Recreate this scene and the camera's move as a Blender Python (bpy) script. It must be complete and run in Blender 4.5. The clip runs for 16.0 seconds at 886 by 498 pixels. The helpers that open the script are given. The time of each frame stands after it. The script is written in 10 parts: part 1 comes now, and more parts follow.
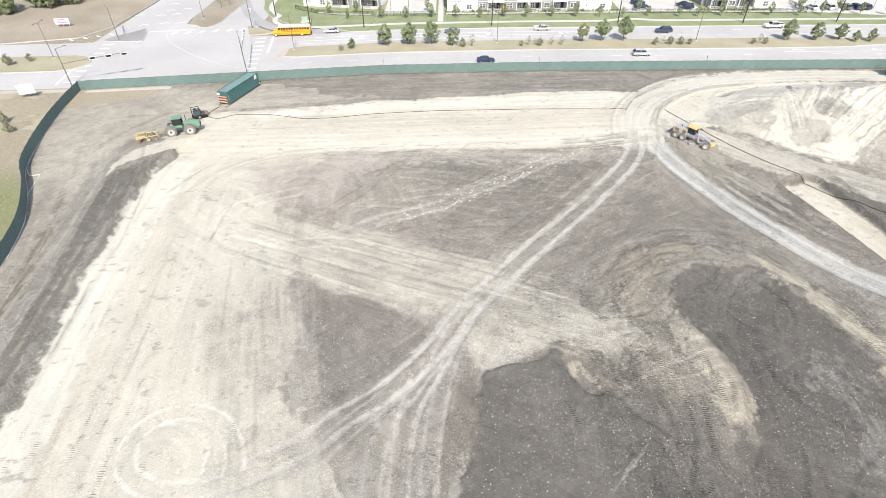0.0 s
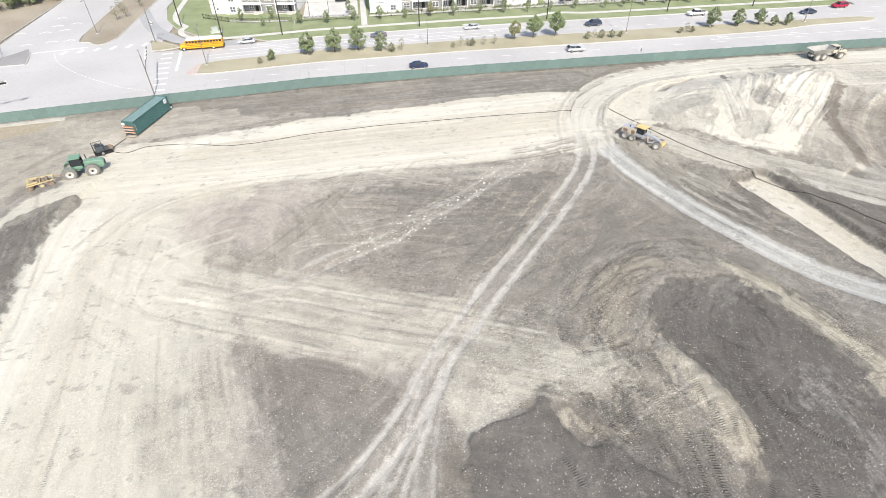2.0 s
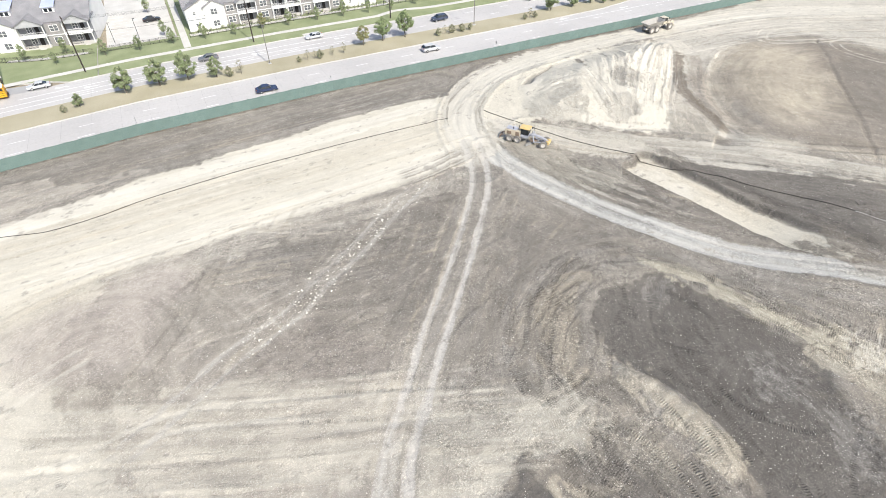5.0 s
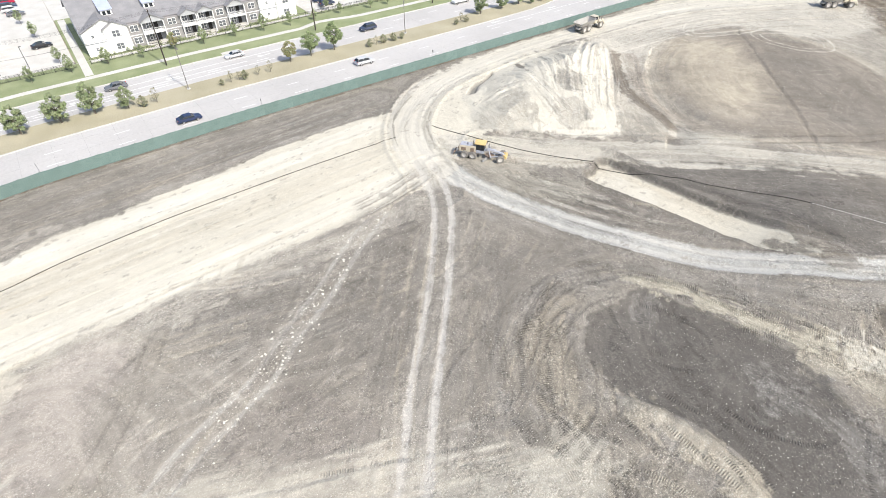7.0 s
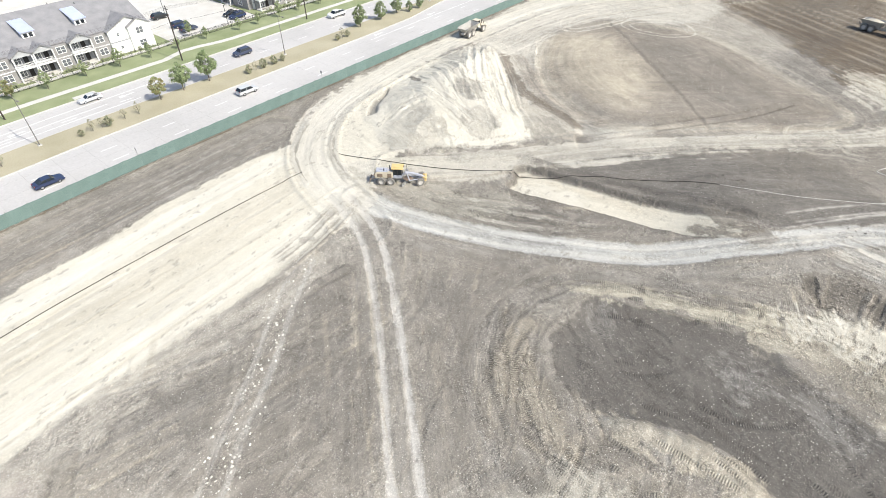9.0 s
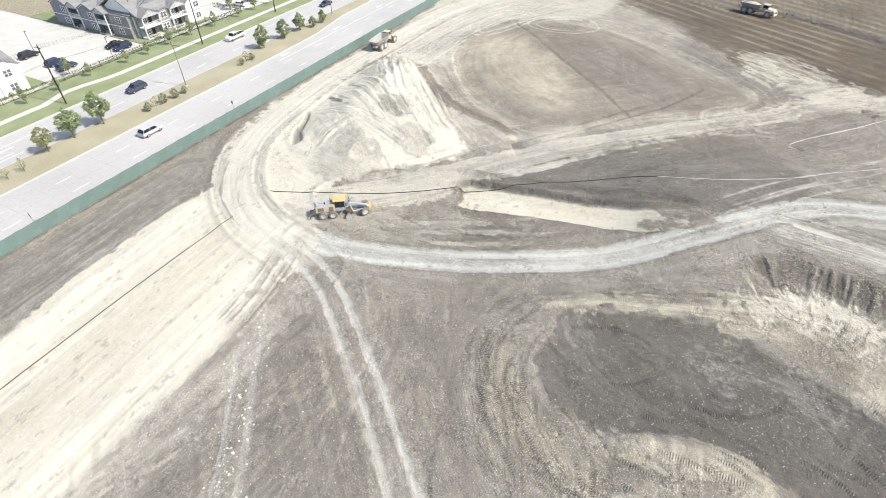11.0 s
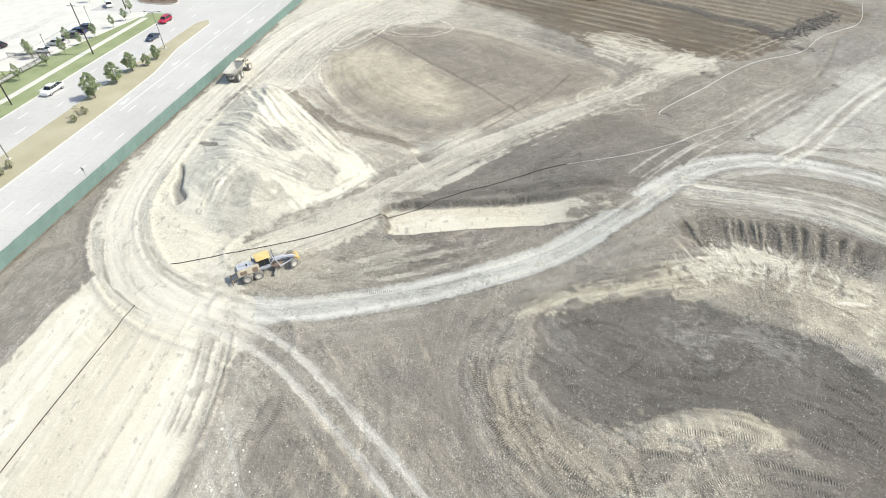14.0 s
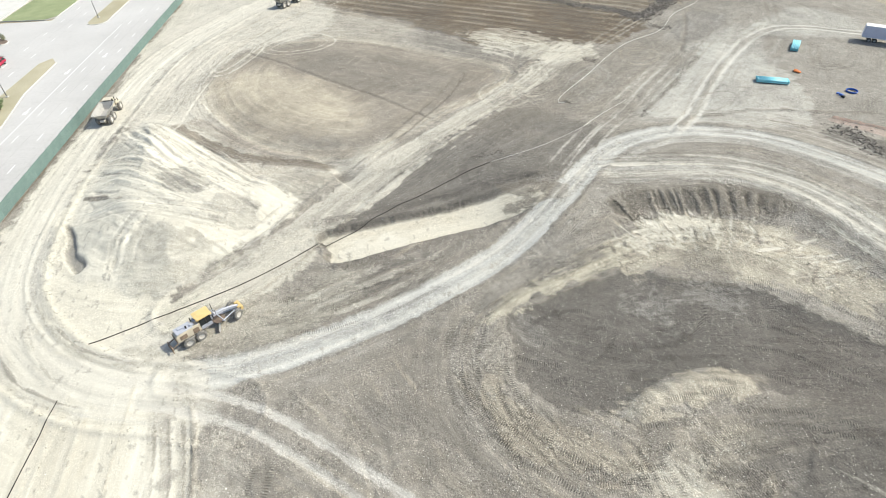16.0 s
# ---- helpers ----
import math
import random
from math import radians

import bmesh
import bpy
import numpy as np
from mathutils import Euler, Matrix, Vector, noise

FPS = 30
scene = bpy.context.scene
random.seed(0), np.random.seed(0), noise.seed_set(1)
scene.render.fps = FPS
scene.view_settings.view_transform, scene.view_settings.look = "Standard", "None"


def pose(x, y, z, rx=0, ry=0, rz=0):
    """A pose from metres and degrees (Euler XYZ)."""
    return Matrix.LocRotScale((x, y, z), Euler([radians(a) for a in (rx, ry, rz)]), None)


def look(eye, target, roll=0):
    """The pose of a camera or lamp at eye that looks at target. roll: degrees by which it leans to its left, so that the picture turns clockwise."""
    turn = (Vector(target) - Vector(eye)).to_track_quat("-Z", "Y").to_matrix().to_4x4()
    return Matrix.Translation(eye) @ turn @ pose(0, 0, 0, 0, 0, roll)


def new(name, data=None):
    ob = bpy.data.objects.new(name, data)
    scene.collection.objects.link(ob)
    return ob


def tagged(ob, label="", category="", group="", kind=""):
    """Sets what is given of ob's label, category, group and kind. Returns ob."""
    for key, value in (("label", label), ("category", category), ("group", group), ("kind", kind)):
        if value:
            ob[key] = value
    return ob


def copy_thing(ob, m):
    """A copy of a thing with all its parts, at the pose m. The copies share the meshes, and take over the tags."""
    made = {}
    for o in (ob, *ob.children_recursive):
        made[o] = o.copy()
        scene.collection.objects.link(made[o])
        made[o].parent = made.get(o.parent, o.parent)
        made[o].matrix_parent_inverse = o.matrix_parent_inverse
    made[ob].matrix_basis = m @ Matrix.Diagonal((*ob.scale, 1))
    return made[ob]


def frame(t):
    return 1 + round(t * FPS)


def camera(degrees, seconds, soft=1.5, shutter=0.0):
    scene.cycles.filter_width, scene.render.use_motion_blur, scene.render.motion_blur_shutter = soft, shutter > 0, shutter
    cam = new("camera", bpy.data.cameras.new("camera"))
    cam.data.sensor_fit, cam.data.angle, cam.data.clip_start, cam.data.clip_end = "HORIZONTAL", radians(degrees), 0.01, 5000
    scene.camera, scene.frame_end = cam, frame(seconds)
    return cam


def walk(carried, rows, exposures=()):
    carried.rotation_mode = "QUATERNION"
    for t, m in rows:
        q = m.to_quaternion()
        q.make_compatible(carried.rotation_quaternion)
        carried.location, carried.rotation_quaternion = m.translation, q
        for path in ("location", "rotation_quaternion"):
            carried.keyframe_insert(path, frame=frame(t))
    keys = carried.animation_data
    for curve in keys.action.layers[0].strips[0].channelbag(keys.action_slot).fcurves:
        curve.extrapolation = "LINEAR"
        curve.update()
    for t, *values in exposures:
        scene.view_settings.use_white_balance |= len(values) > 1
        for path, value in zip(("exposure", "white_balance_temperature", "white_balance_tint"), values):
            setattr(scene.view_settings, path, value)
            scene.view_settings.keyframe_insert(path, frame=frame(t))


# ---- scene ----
cam = camera(79.6, 16.0, soft=0.9)
PATH = [
    (0, (-0.786, -0.128, 50.528), (-0.803, 1.425, 49.269), -0.6),
    (0.5, (-1.431, 2.324, 50.475), (-1.397, 3.873, 49.211), -0.6),
    (1, (-2.025, 4.799, 50.466), (-1.936, 6.342, 49.197), -0.6),
    (1.5, (-2.633, 7.279, 50.551), (-2.486, 8.812, 49.275), -0.6),
    (2, (-3.211, 9.694, 50.636), (-2.999, 11.214, 49.354), -0.7),
    (2.5, (-3.751, 12.058, 50.751), (-3.463, 13.559, 49.462), -0.8),
    (3, (-4.242, 14.411, 50.906), (-3.875, 15.888, 49.608), -0.9),
    (3.5, (-4.708, 16.781, 51.052), (-4.261, 18.229, 49.746), -0.9),
    (4, (-5.078, 19.012, 51.035), (-4.548, 20.428, 49.725), -0.9),
    (6.5, (-6.109, 30.595, 50.935), (-5.285, 31.848, 49.613), -0.4),
    (7, (-6.08, 32.867, 50.921), (-5.205, 34.087, 49.599), -0.4),
    (7.5, (-5.948, 35.167, 50.88), (-5.011, 36.342, 49.56), -0.4),
    (8, (-5.87, 37.455, 50.841), (-4.865, 38.574, 49.523), -0.3),
    (8.5, (-5.718, 39.694, 50.906), (-4.636, 40.739, 49.588), -0.3),
    (9, (-5.622, 41.863, 51.032), (-4.466, 42.827, 49.715), -0.2),
    (11.5, (-4.034, 51.416, 51.639), (-2.677, 52.072, 50.324), -1.0),
    (12, (-3.869, 53.572, 51.679), (-2.479, 54.154, 50.364), -1.1),
    (12.5, (-3.71, 55.77, 51.753), (-2.293, 56.282, 50.437), -1.2),
    (13, (-3.475, 57.972, 51.796), (-2.036, 58.415, 50.48), -1.2),
    (13.5, (-3.198, 60.176, 51.803), (-1.735, 60.537, 50.488), -1.2),
    (14, (-2.863, 62.377, 51.877), (-1.377, 62.619, 50.562), -1.3),
    (14.5, (-2.391, 64.64, 51.871), (-0.892, 64.777, 50.554), -1.4),
    (15, (-1.864, 66.733, 51.831), (-0.358, 66.754, 50.515), -1.5),
    (15.5, (-1.202, 68.743, 51.862), (0.304, 68.67, 50.547), -1.6),
    (16, (-0.446, 70.636, 51.858), (1.055, 70.48, 50.546), -1.7),
]
walk(cam, [(t, look(eye, target, roll)) for t, eye, target, roll in PATH],
     [(0.0, 0.34, 6500, 10), (4.0, 0.27, 6500, 10), (6.5, 0.34, 6500, 10), (8.0, 0.35, 6500, 10), (9.0, 0.36, 6530, 8.5), (11.5, 0.36, 6520, 8), (14.0, 0.34, 6540, 4.5), (16.0, 0.34, 6620, 4.5)])

# ---- daylight: high clear sun from the site's side of the road ----
SUN_FROM = Vector((0.12, -0.80, 0.84)).normalized()
world = bpy.data.worlds.new("world")
scene.world = world
world.use_nodes = True
sky = world.node_tree.nodes.new("ShaderNodeTexSky")
sky.sky_type = "NISHITA"
sky.sun_disc = False
sky.sun_elevation = math.asin(SUN_FROM.z)
sky.sun_rotation = math.atan2(SUN_FROM.x, SUN_FROM.y)
sky.dust_density = 2.5
back = world.node_tree.nodes["Background"]
back.inputs["Strength"].default_value = 0.15
world.node_tree.links.new(sky.outputs[0], back.inputs[0])
sun = new("sun", bpy.data.lights.new("sun", "SUN"))
sun.data.energy, sun.data.angle, sun.data.color = 3.9, radians(0.6), (1.0, 0.96, 0.865)
sun.rotation_euler = (-SUN_FROM).to_track_quat("-Z", "Y").to_euler()

# ---- materials ----
def material(name, rough=0.8, metal=0.0, spec=0.3):
    m = bpy.data.materials.new(name)
    m.use_nodes = True
    b = m.node_tree.nodes["Principled BSDF"]
    b.inputs["Roughness"].default_value = rough
    b.inputs["Metallic"].default_value = metal
    b.inputs["Specular IOR Level"].default_value = spec
    return m, m.node_tree.nodes, m.node_tree.links, b


def mottled(name, dark, light, scale=1.0, rough=0.85, metal=0.0, bump=0.15, fine=14.0, spec=0.3, dust=None, dust_amount=0.0):
    """Two-scale mottled surface: broad stains between two colours, fine grain, relief, and dust if wanted."""
    m, n, l, b = material(name, rough, metal, spec)
    co = n.new("ShaderNodeTexCoord")
    broad = n.new("ShaderNodeTexNoise")
    broad.inputs["Scale"].default_value = scale
    broad.inputs["Detail"].default_value = 5
    small = n.new("ShaderNodeTexNoise")
    small.inputs["Scale"].default_value = scale * fine
    small.inputs["Detail"].default_value = 4
    l.new(co.outputs["Object"], broad.inputs["Vector"])
    l.new(co.outputs["Object"], small.inputs["Vector"])
    add = n.new("ShaderNodeMath")
    add.operation = "MULTIPLY_ADD"
    add.inputs[1].default_value = 0.45
    l.new(small.outputs["Fac"], add.inputs[0])
    half = n.new("ShaderNodeMath")
    half.operation = "MULTIPLY"
    half.inputs[1].default_value = 0.55
    l.new(broad.outputs["Fac"], half.inputs[0])
    l.new(half.outputs[0], add.inputs[2])
    ramp = n.new("ShaderNodeValToRGB")
    ramp.color_ramp.elements[0].position, ramp.color_ramp.elements[0].color = 0.36, (*dark, 1)
    ramp.color_ramp.elements[1].position, ramp.color_ramp.elements[1].color = 0.64, (*light, 1)
    l.new(add.outputs[0], ramp.inputs[0])
    out = ramp.outputs[0]
    if dust:
        mix = n.new("ShaderNodeMix")
        mix.data_type = "RGBA"
        mix.inputs[7].default_value = (*dust, 1)
        cut = n.new("ShaderNodeMapRange")
        cut.inputs[1].default_value, cut.inputs[2].default_value = 0.35, 0.7
        cut.inputs[3].default_value, cut.inputs[4].default_value = dust_amount * 0.4, dust_amount
        l.new(small.outputs["Fac"], cut.inputs[0])
        l.new(cut.outputs[0], mix.inputs[0])
        l.new(out, mix.inputs[6])
        out = mix.outputs[2]
    l.new(out, b.inputs["Base Color"])
    if bump:
        bp = n.new("ShaderNodeBump")
        bp.inputs["Strength"].default_value = bump
        bp.inputs["Distance"].default_value = 0.03
        l.new(small.outputs["Fac"], bp.inputs["Height"])
        l.new(bp.outputs[0], b.inputs["Normal"])
    return m


def earth():
    """Site soil: colour of the soil from the sheet, streaks along the graders' and wheels' way, clods, pebbles, lug marks."""
    m, n, l, b = material("earth", 0.95, 0, 0.1)
    soil = n.new("ShaderNodeAttribute")
    soil.attribute_name = "soil"
    flow = n.new("ShaderNodeAttribute")
    flow.attribute_name = "flow"
    lug = n.new("ShaderNodeAttribute")
    lug.attribute_name = "lug"
    calm = n.new("ShaderNodeAttribute")
    calm.attribute_name = "calm"
    coarse = n.new("ShaderNodeAttribute")
    coarse.attribute_name = "coarse"
    tread = n.new("ShaderNodeAttribute")
    tread.attribute_name = "tread"
    co = n.new("ShaderNodeTexCoord")

    def noise_at(vec, scale, detail, rough=0.6):
        t = n.new("ShaderNodeTexNoise")
        t.inputs["Scale"].default_value, t.inputs["Detail"].default_value, t.inputs["Roughness"].default_value = scale, detail, rough
        l.new(vec, t.inputs["Vector"])
        return t.outputs["Fac"]

    def maths(op, a, c, d=None):
        t = n.new("ShaderNodeMath")
        t.operation = op
        for i, v in enumerate((a, c, d)):
            if v is None:
                continue
            if isinstance(v, (int, float)):
                t.inputs[i].default_value = v
            else:
                l.new(v, t.inputs[i])
        return t.outputs[0]

    stretch = n.new("ShaderNodeVectorMath")
    stretch.operation = "MULTIPLY"
    stretch.inputs[1].default_value = (0.11, 1.7, 1.0)
    l.new(flow.outputs["Vector"], stretch.inputs[0])
    streak = noise_at(stretch.outputs[0], 1.0, 3, 0.55)
    stretch2 = n.new("ShaderNodeVectorMath")
    stretch2.operation = "MULTIPLY"
    stretch2.inputs[1].default_value = (0.5, 6.0, 1.0)
    l.new(flow.outputs["Vector"], stretch2.inputs[0])
    scratch = noise_at(stretch2.outputs[0], 1.0, 4, 0.6)
    clod = noise_at(co.outputs["Object"], 1.1, 6, 0.62)
    grain = noise_at(co.outputs["Object"], 9.0, 5, 0.7)
    lump = noise_at(co.outputs["Object"], 3.4, 3, 0.6)
    lump = maths("MINIMUM", maths("MAXIMUM", maths("MULTIPLY", maths("SUBTRACT", lump, 0.50), 9.0), 0.0), 1.0)
    broad = noise_at(co.outputs["Object"], 0.16, 3, 0.6)
    rough_spot = noise_at(co.outputs["Object"], 0.23, 5, 0.62)
    lump = maths("MULTIPLY", lump, maths("MINIMUM", maths("MAXIMUM", maths("MULTIPLY", maths("SUBTRACT", rough_spot, 0.44), 6.0), 0.12), 1.0))
    combed = maths("MULTIPLY", maths("MULTIPLY", maths("MAXIMUM", maths("SUBTRACT", broad, 0.30), 0.0), 2.6), calm.outputs["Fac"])
    # how far the tone departs from the soil's own colour
    tone = maths("ADD", maths("MULTIPLY", maths("MULTIPLY", maths("SUBTRACT", streak, 0.5), 0.28), combed), maths("MULTIPLY", maths("SUBTRACT", clod, 0.5), 0.36))
    tone = maths("ADD", tone, maths("MULTIPLY", maths("MULTIPLY", maths("SUBTRACT", scratch, 0.5), 0.22), combed))
    tone = maths("ADD", tone, maths("MULTIPLY", maths("SUBTRACT", grain, 0.5), 1.05))
    # thin sharp scores left by blades and tyre edges, and torn crumbly edges
    stretch3 = n.new("ShaderNodeVectorMath")
    stretch3.operation = "MULTIPLY"
    stretch3.inputs[1].default_value = (0.035, 0.55, 1.0)
    l.new(flow.outputs["Vector"], stretch3.inputs[0])
    long_way = noise_at(stretch3.outputs[0], 1.0, 1, 0.5)
    score = maths("MAXIMUM", maths("SUBTRACT", 1.0, maths("MULTIPLY", maths("ABSOLUTE", maths("SUBTRACT", maths("FRACT", maths("MULTIPLY", long_way, 7.0), 0), 0.5), 0), 7.5)), 0.0)
    worn = maths("MINIMUM", maths("MAXIMUM", maths("MULTIPLY", maths("SUBTRACT", clod, 0.47), 9.0), 0.0), 1.0)
    score = maths("MULTIPLY", maths("MULTIPLY", score, worn), calm.outputs["Fac"])
    tone = maths("SUBTRACT", tone, maths("MULTIPLY", score, 0.24))
    tear = noise_at(co.outputs["Object"], 0.42, 8, 0.66)
    torn = maths("MINIMUM", maths("MAXIMUM", maths("MULTIPLY", maths("SUBTRACT", tear, 0.60), 22.0), 0.0), 1.0)
    tone = maths("SUBTRACT", tone, maths("MULTIPLY", torn, 0.17))
    # crumbs and hollows a hand wide, in drifts, their small shadows put into the tone
    bit = noise_at(co.outputs["Object"], 1.9, 3, 0.55)
    drift = noise_at(co.outputs["Object"], 0.33, 4, 0.62)
    drift = maths("MINIMUM", maths("MAXIMUM", maths("MULTIPLY", maths("SUBTRACT", drift, 0.41), 7.0), 0.10), 1.0)
    pit = maths("MULTIPLY", maths("MINIMUM", maths("MAXIMUM", maths("MULTIPLY", maths("SUBTRACT", bit, 0.57), 14.0), 0.0), 1.0), drift)
    crumb = maths("MULTIPLY", maths("MINIMUM", maths("MAXIMUM", maths("MULTIPLY", maths("SUBTRACT", 0.43, bit), 14.0), 0.0), 1.0), drift)
    tone = maths("SUBTRACT", tone, maths("MULTIPLY", pit, 0.27))
    tone = maths("ADD", tone, maths("MULTIPLY", crumb, 0.27))
    # single crumbs and pores, each of its own tone
    pore = n.new("ShaderNodeTexVoronoi")
    pore.inputs["Scale"].default_value = 8.5
    wobble = n.new("ShaderNodeVectorMath")
    wobble.operation = "ADD"
    l.new(co.outputs["Object"], wobble.inputs[0])
    jitter = n.new("ShaderNodeCombineXYZ")
    l.new(maths("MULTIPLY", grain, 0.16), jitter.inputs[0])
    l.new(maths("MULTIPLY", clod, 0.16), jitter.inputs[1])
    l.new(jitter.outputs[0], wobble.inputs[1])
    l.new(wobble.outputs[0], pore.inputs["Vector"])
    own_tone = n.new("ShaderNodeSeparateXYZ")
    l.new(pore.outputs["Color"], own_tone.inputs[0])
    speck = maths("SUBTRACT", maths("POWER", own_tone.outputs[0], 3.0), 0.25)
    tone = maths("ADD", tone, maths("MULTIPLY", maths("MULTIPLY", speck, maths("ADD", drift, 0.8)), 0.5))
    lumps = n.new("ShaderNodeTexVoronoi")
    lumps.inputs["Scale"].default_value = 2.6
    l.new(wobble.outputs[0], lumps.inputs["Vector"])
    lump_tone = n.new("ShaderNodeSeparateXYZ")
    l.new(lumps.outputs["Color"], lump_tone.inputs[0])
    near_heart = maths("MAXIMUM", maths("SUBTRACT", 1.0, maths("MULTIPLY", lumps.outputs["Distance"], 2.6)), 0.0)
    clot = maths("MULTIPLY", maths("MULTIPLY", maths("SUBTRACT", lump_tone.outputs[0], 0.5), near_heart), drift)
    tone = maths("ADD", tone, maths("MULTIPLY", clot, 0.26))
    # cross bars pressed by crawler tracks, lit ridges and shaded grooves put into the tone
    press = n.new("ShaderNodeSeparateXYZ")
    l.new(tread.outputs["Vector"], press.inputs[0])
    bar = maths("SINE", maths("ADD", maths("MULTIPLY", press.outputs[0], 24.0), maths("MULTIPLY", clod, 1.2)), 0)
    bar = maths("MINIMUM", maths("MAXIMUM", maths("MULTIPLY", bar, 1.8), -1.0), 1.0)
    firm = maths("MINIMUM", maths("MAXIMUM", maths("MULTIPLY", maths("SUBTRACT", maths("ADD", press.outputs[2], maths("MULTIPLY", maths("SUBTRACT", tear, 0.5), 1.6)), 0.42), 5.0), 0.0), 1.0)
    bar = maths("MULTIPLY", bar, firm)
    tone = maths("ADD", tone, maths("MULTIPLY", bar, 0.15))
    # lug marks: lanes of cross bars along the ways of wheels and crawlers
    sep = n.new("ShaderNodeSeparateXYZ")
    l.new(flow.outputs["Vector"], sep.inputs[0])
    lane = maths("FLOOR", maths("MULTIPLY", maths("ADD", sep.outputs[1], maths("MULTIPLY", maths("SUBTRACT", broad, 0.5), 6.0)), 1.75), 0)
    rnd = n.new("ShaderNodeTexWhiteNoise")
    rnd.noise_dimensions = "1D"
    l.new(lane, rnd.inputs["W"])
    spot = n.new("ShaderNodeCombineXYZ")
    l.new(maths("MULTIPLY", sep.outputs[0], 0.13), spot.inputs[0])
    l.new(maths("MULTIPLY", lane, 5.37), spot.inputs[1])
    there = noise_at(spot.outputs[0], 1.0, 2, 0.5)
    chance = maths("SUBTRACT", maths("ADD", there, maths("MULTIPLY", lug.outputs["Fac"], 0.28)), 0.73)
    shown = maths("MINIMUM", maths("MAXIMUM", maths("MULTIPLY", chance, 12.0), 0.0), calm.outputs["Fac"])
    saw = maths("SINE", maths("ADD", maths("MULTIPLY", sep.outputs[0], 25.0), maths("ADD", maths("MULTIPLY", rnd.outputs["Value"], 40.0), maths("MULTIPLY", sep.outputs[1], 4.0))), 0)
    bars = maths("MULTIPLY", maths("GREATER_THAN", maths("ADD", saw, maths("MULTIPLY", maths("SUBTRACT", clod, 0.5), 1.6)), 0.05), shown)
    # shade of the lug grooves, darkened into the tone besides the relief
    tone = maths("SUBTRACT", tone, maths("MULTIPLY", bars, 0.36))
    tone = maths("ADD", tone, maths("MULTIPLY", maths("SUBTRACT", lump, 0.25), 0.14))
    bright = n.new("ShaderNodeSeparateColor")
    l.new(soil.outputs["Color"], bright.inputs[0])
    grit = maths("MAXIMUM", maths("MINIMUM", maths("SUBTRACT", 1.42, maths("MULTIPLY", bright.outputs[1], 2.05)), maths("ADD", maths("MULTIPLY", bright.outputs[1], 2.6), 0.3)), 0.2)
    grit = maths("MULTIPLY", grit, coarse.outputs["Fac"])
    tone = maths("MULTIPLY", tone, grit)
    gain = maths("MAXIMUM", maths("ADD", tone, 1.0), 0.35)
    scaled = n.new("ShaderNodeVectorMath")
    scaled.operation = "SCALE"
    l.new(soil.outputs["Color"], scaled.inputs[0])
    l.new(gain, scaled.inputs["Scale"])
    # pale pebbles
    cell = n.new("ShaderNodeTexVoronoi")
    cell.inputs["Scale"].default_value = 4.5
    l.new(co.outputs["Object"], cell.inputs["Vector"])
    pick = n.new("ShaderNodeSeparateXYZ")
    l.new(cell.outputs["Color"], pick.inputs[0])
    size = maths("MULTIPLY", maths("POWER", pick.outputs[0], 7.0), 0.34)
    stone = maths("MULTIPLY", maths("LESS_THAN", maths("ADD", cell.outputs["Distance"], maths("MULTIPLY", maths("SUBTRACT", grain, 0.5), 0.35)), size), 0.75)
    mix = n.new("ShaderNodeMix")
    mix.data_type = "RGBA"
    mix.inputs[7].default_value = (0.55, 0.53, 0.49, 1)
    l.new(stone, mix.inputs[0])
    l.new(scaled.outputs[0], mix.inputs[6])
    l.new(mix.outputs[2], b.inputs["Base Color"])
    relief = maths("ADD", maths("MULTIPLY", clod, 0.34), maths("ADD", maths("MULTIPLY", maths("MULTIPLY", streak, calm.outputs["Fac"]), 0.30), maths("MULTIPLY", grain, 0.14)))
    relief = maths("ADD", relief, maths("MULTIPLY", lump, 0.25))
    relief = maths("SUBTRACT", relief, maths("ADD", maths("MULTIPLY", score, 0.22), maths("MULTIPLY", torn, 0.16)))
    relief = maths("SUBTRACT", relief, maths("MULTIPLY", bars, 0.34))
    relief = maths("ADD", relief, maths("MULTIPLY", maths("SUBTRACT", crumb, pit), 0.20))
    relief = maths("ADD", relief, maths("MULTIPLY", speck, 0.16))
    relief = maths("MULTIPLY", relief, grit)
    relief = maths("ADD", relief, maths("MULTIPLY", bar, 0.16))
    relief = maths("ADD", relief, maths("MULTIPLY", stone, 0.3))
    bp = n.new("ShaderNodeBump")
    bp.inputs["Strength"].default_value = 1.0
    bp.inputs["Distance"].default_value = 0.27
    l.new(relief, bp.inputs["Height"])
    l.new(bp.outputs[0], b.inputs["Normal"])
    return m


def glassy(name, tint):
    m, n, l, b = material(name, 0.08, 0, 0.6)
    b.inputs["Base Color"].default_value = (*tint, 1)
    return m


EARTH = earth()
CONCRETE_ROAD = mottled("road_concrete", (0.425, 0.413, 0.406), (0.52, 0.506, 0.497), 0.05, 0.9, bump=0.1, fine=60)
CONCRETE = mottled("pale_concrete", (0.50, 0.485, 0.455), (0.61, 0.595, 0.565), 0.3, 0.9, fine=30)
KERB = mottled("kerb_concrete", (0.46, 0.45, 0.425), (0.56, 0.545, 0.52), 0.8, 0.9)
ASPHALT = mottled("worn_asphalt", (0.27, 0.26, 0.26), (0.36, 0.35, 0.345), 0.12, 0.9, fine=40)
PAINT_WHITE = mottled("road_paint", (0.70, 0.70, 0.69), (0.85, 0.85, 0.84), 2.0, 0.7, bump=0)
LAWN = mottled("watered_lawn", (0.20, 0.235, 0.125), (0.305, 0.335, 0.20), 0.18, 0.95, bump=0.6, fine=40, spec=0.1)
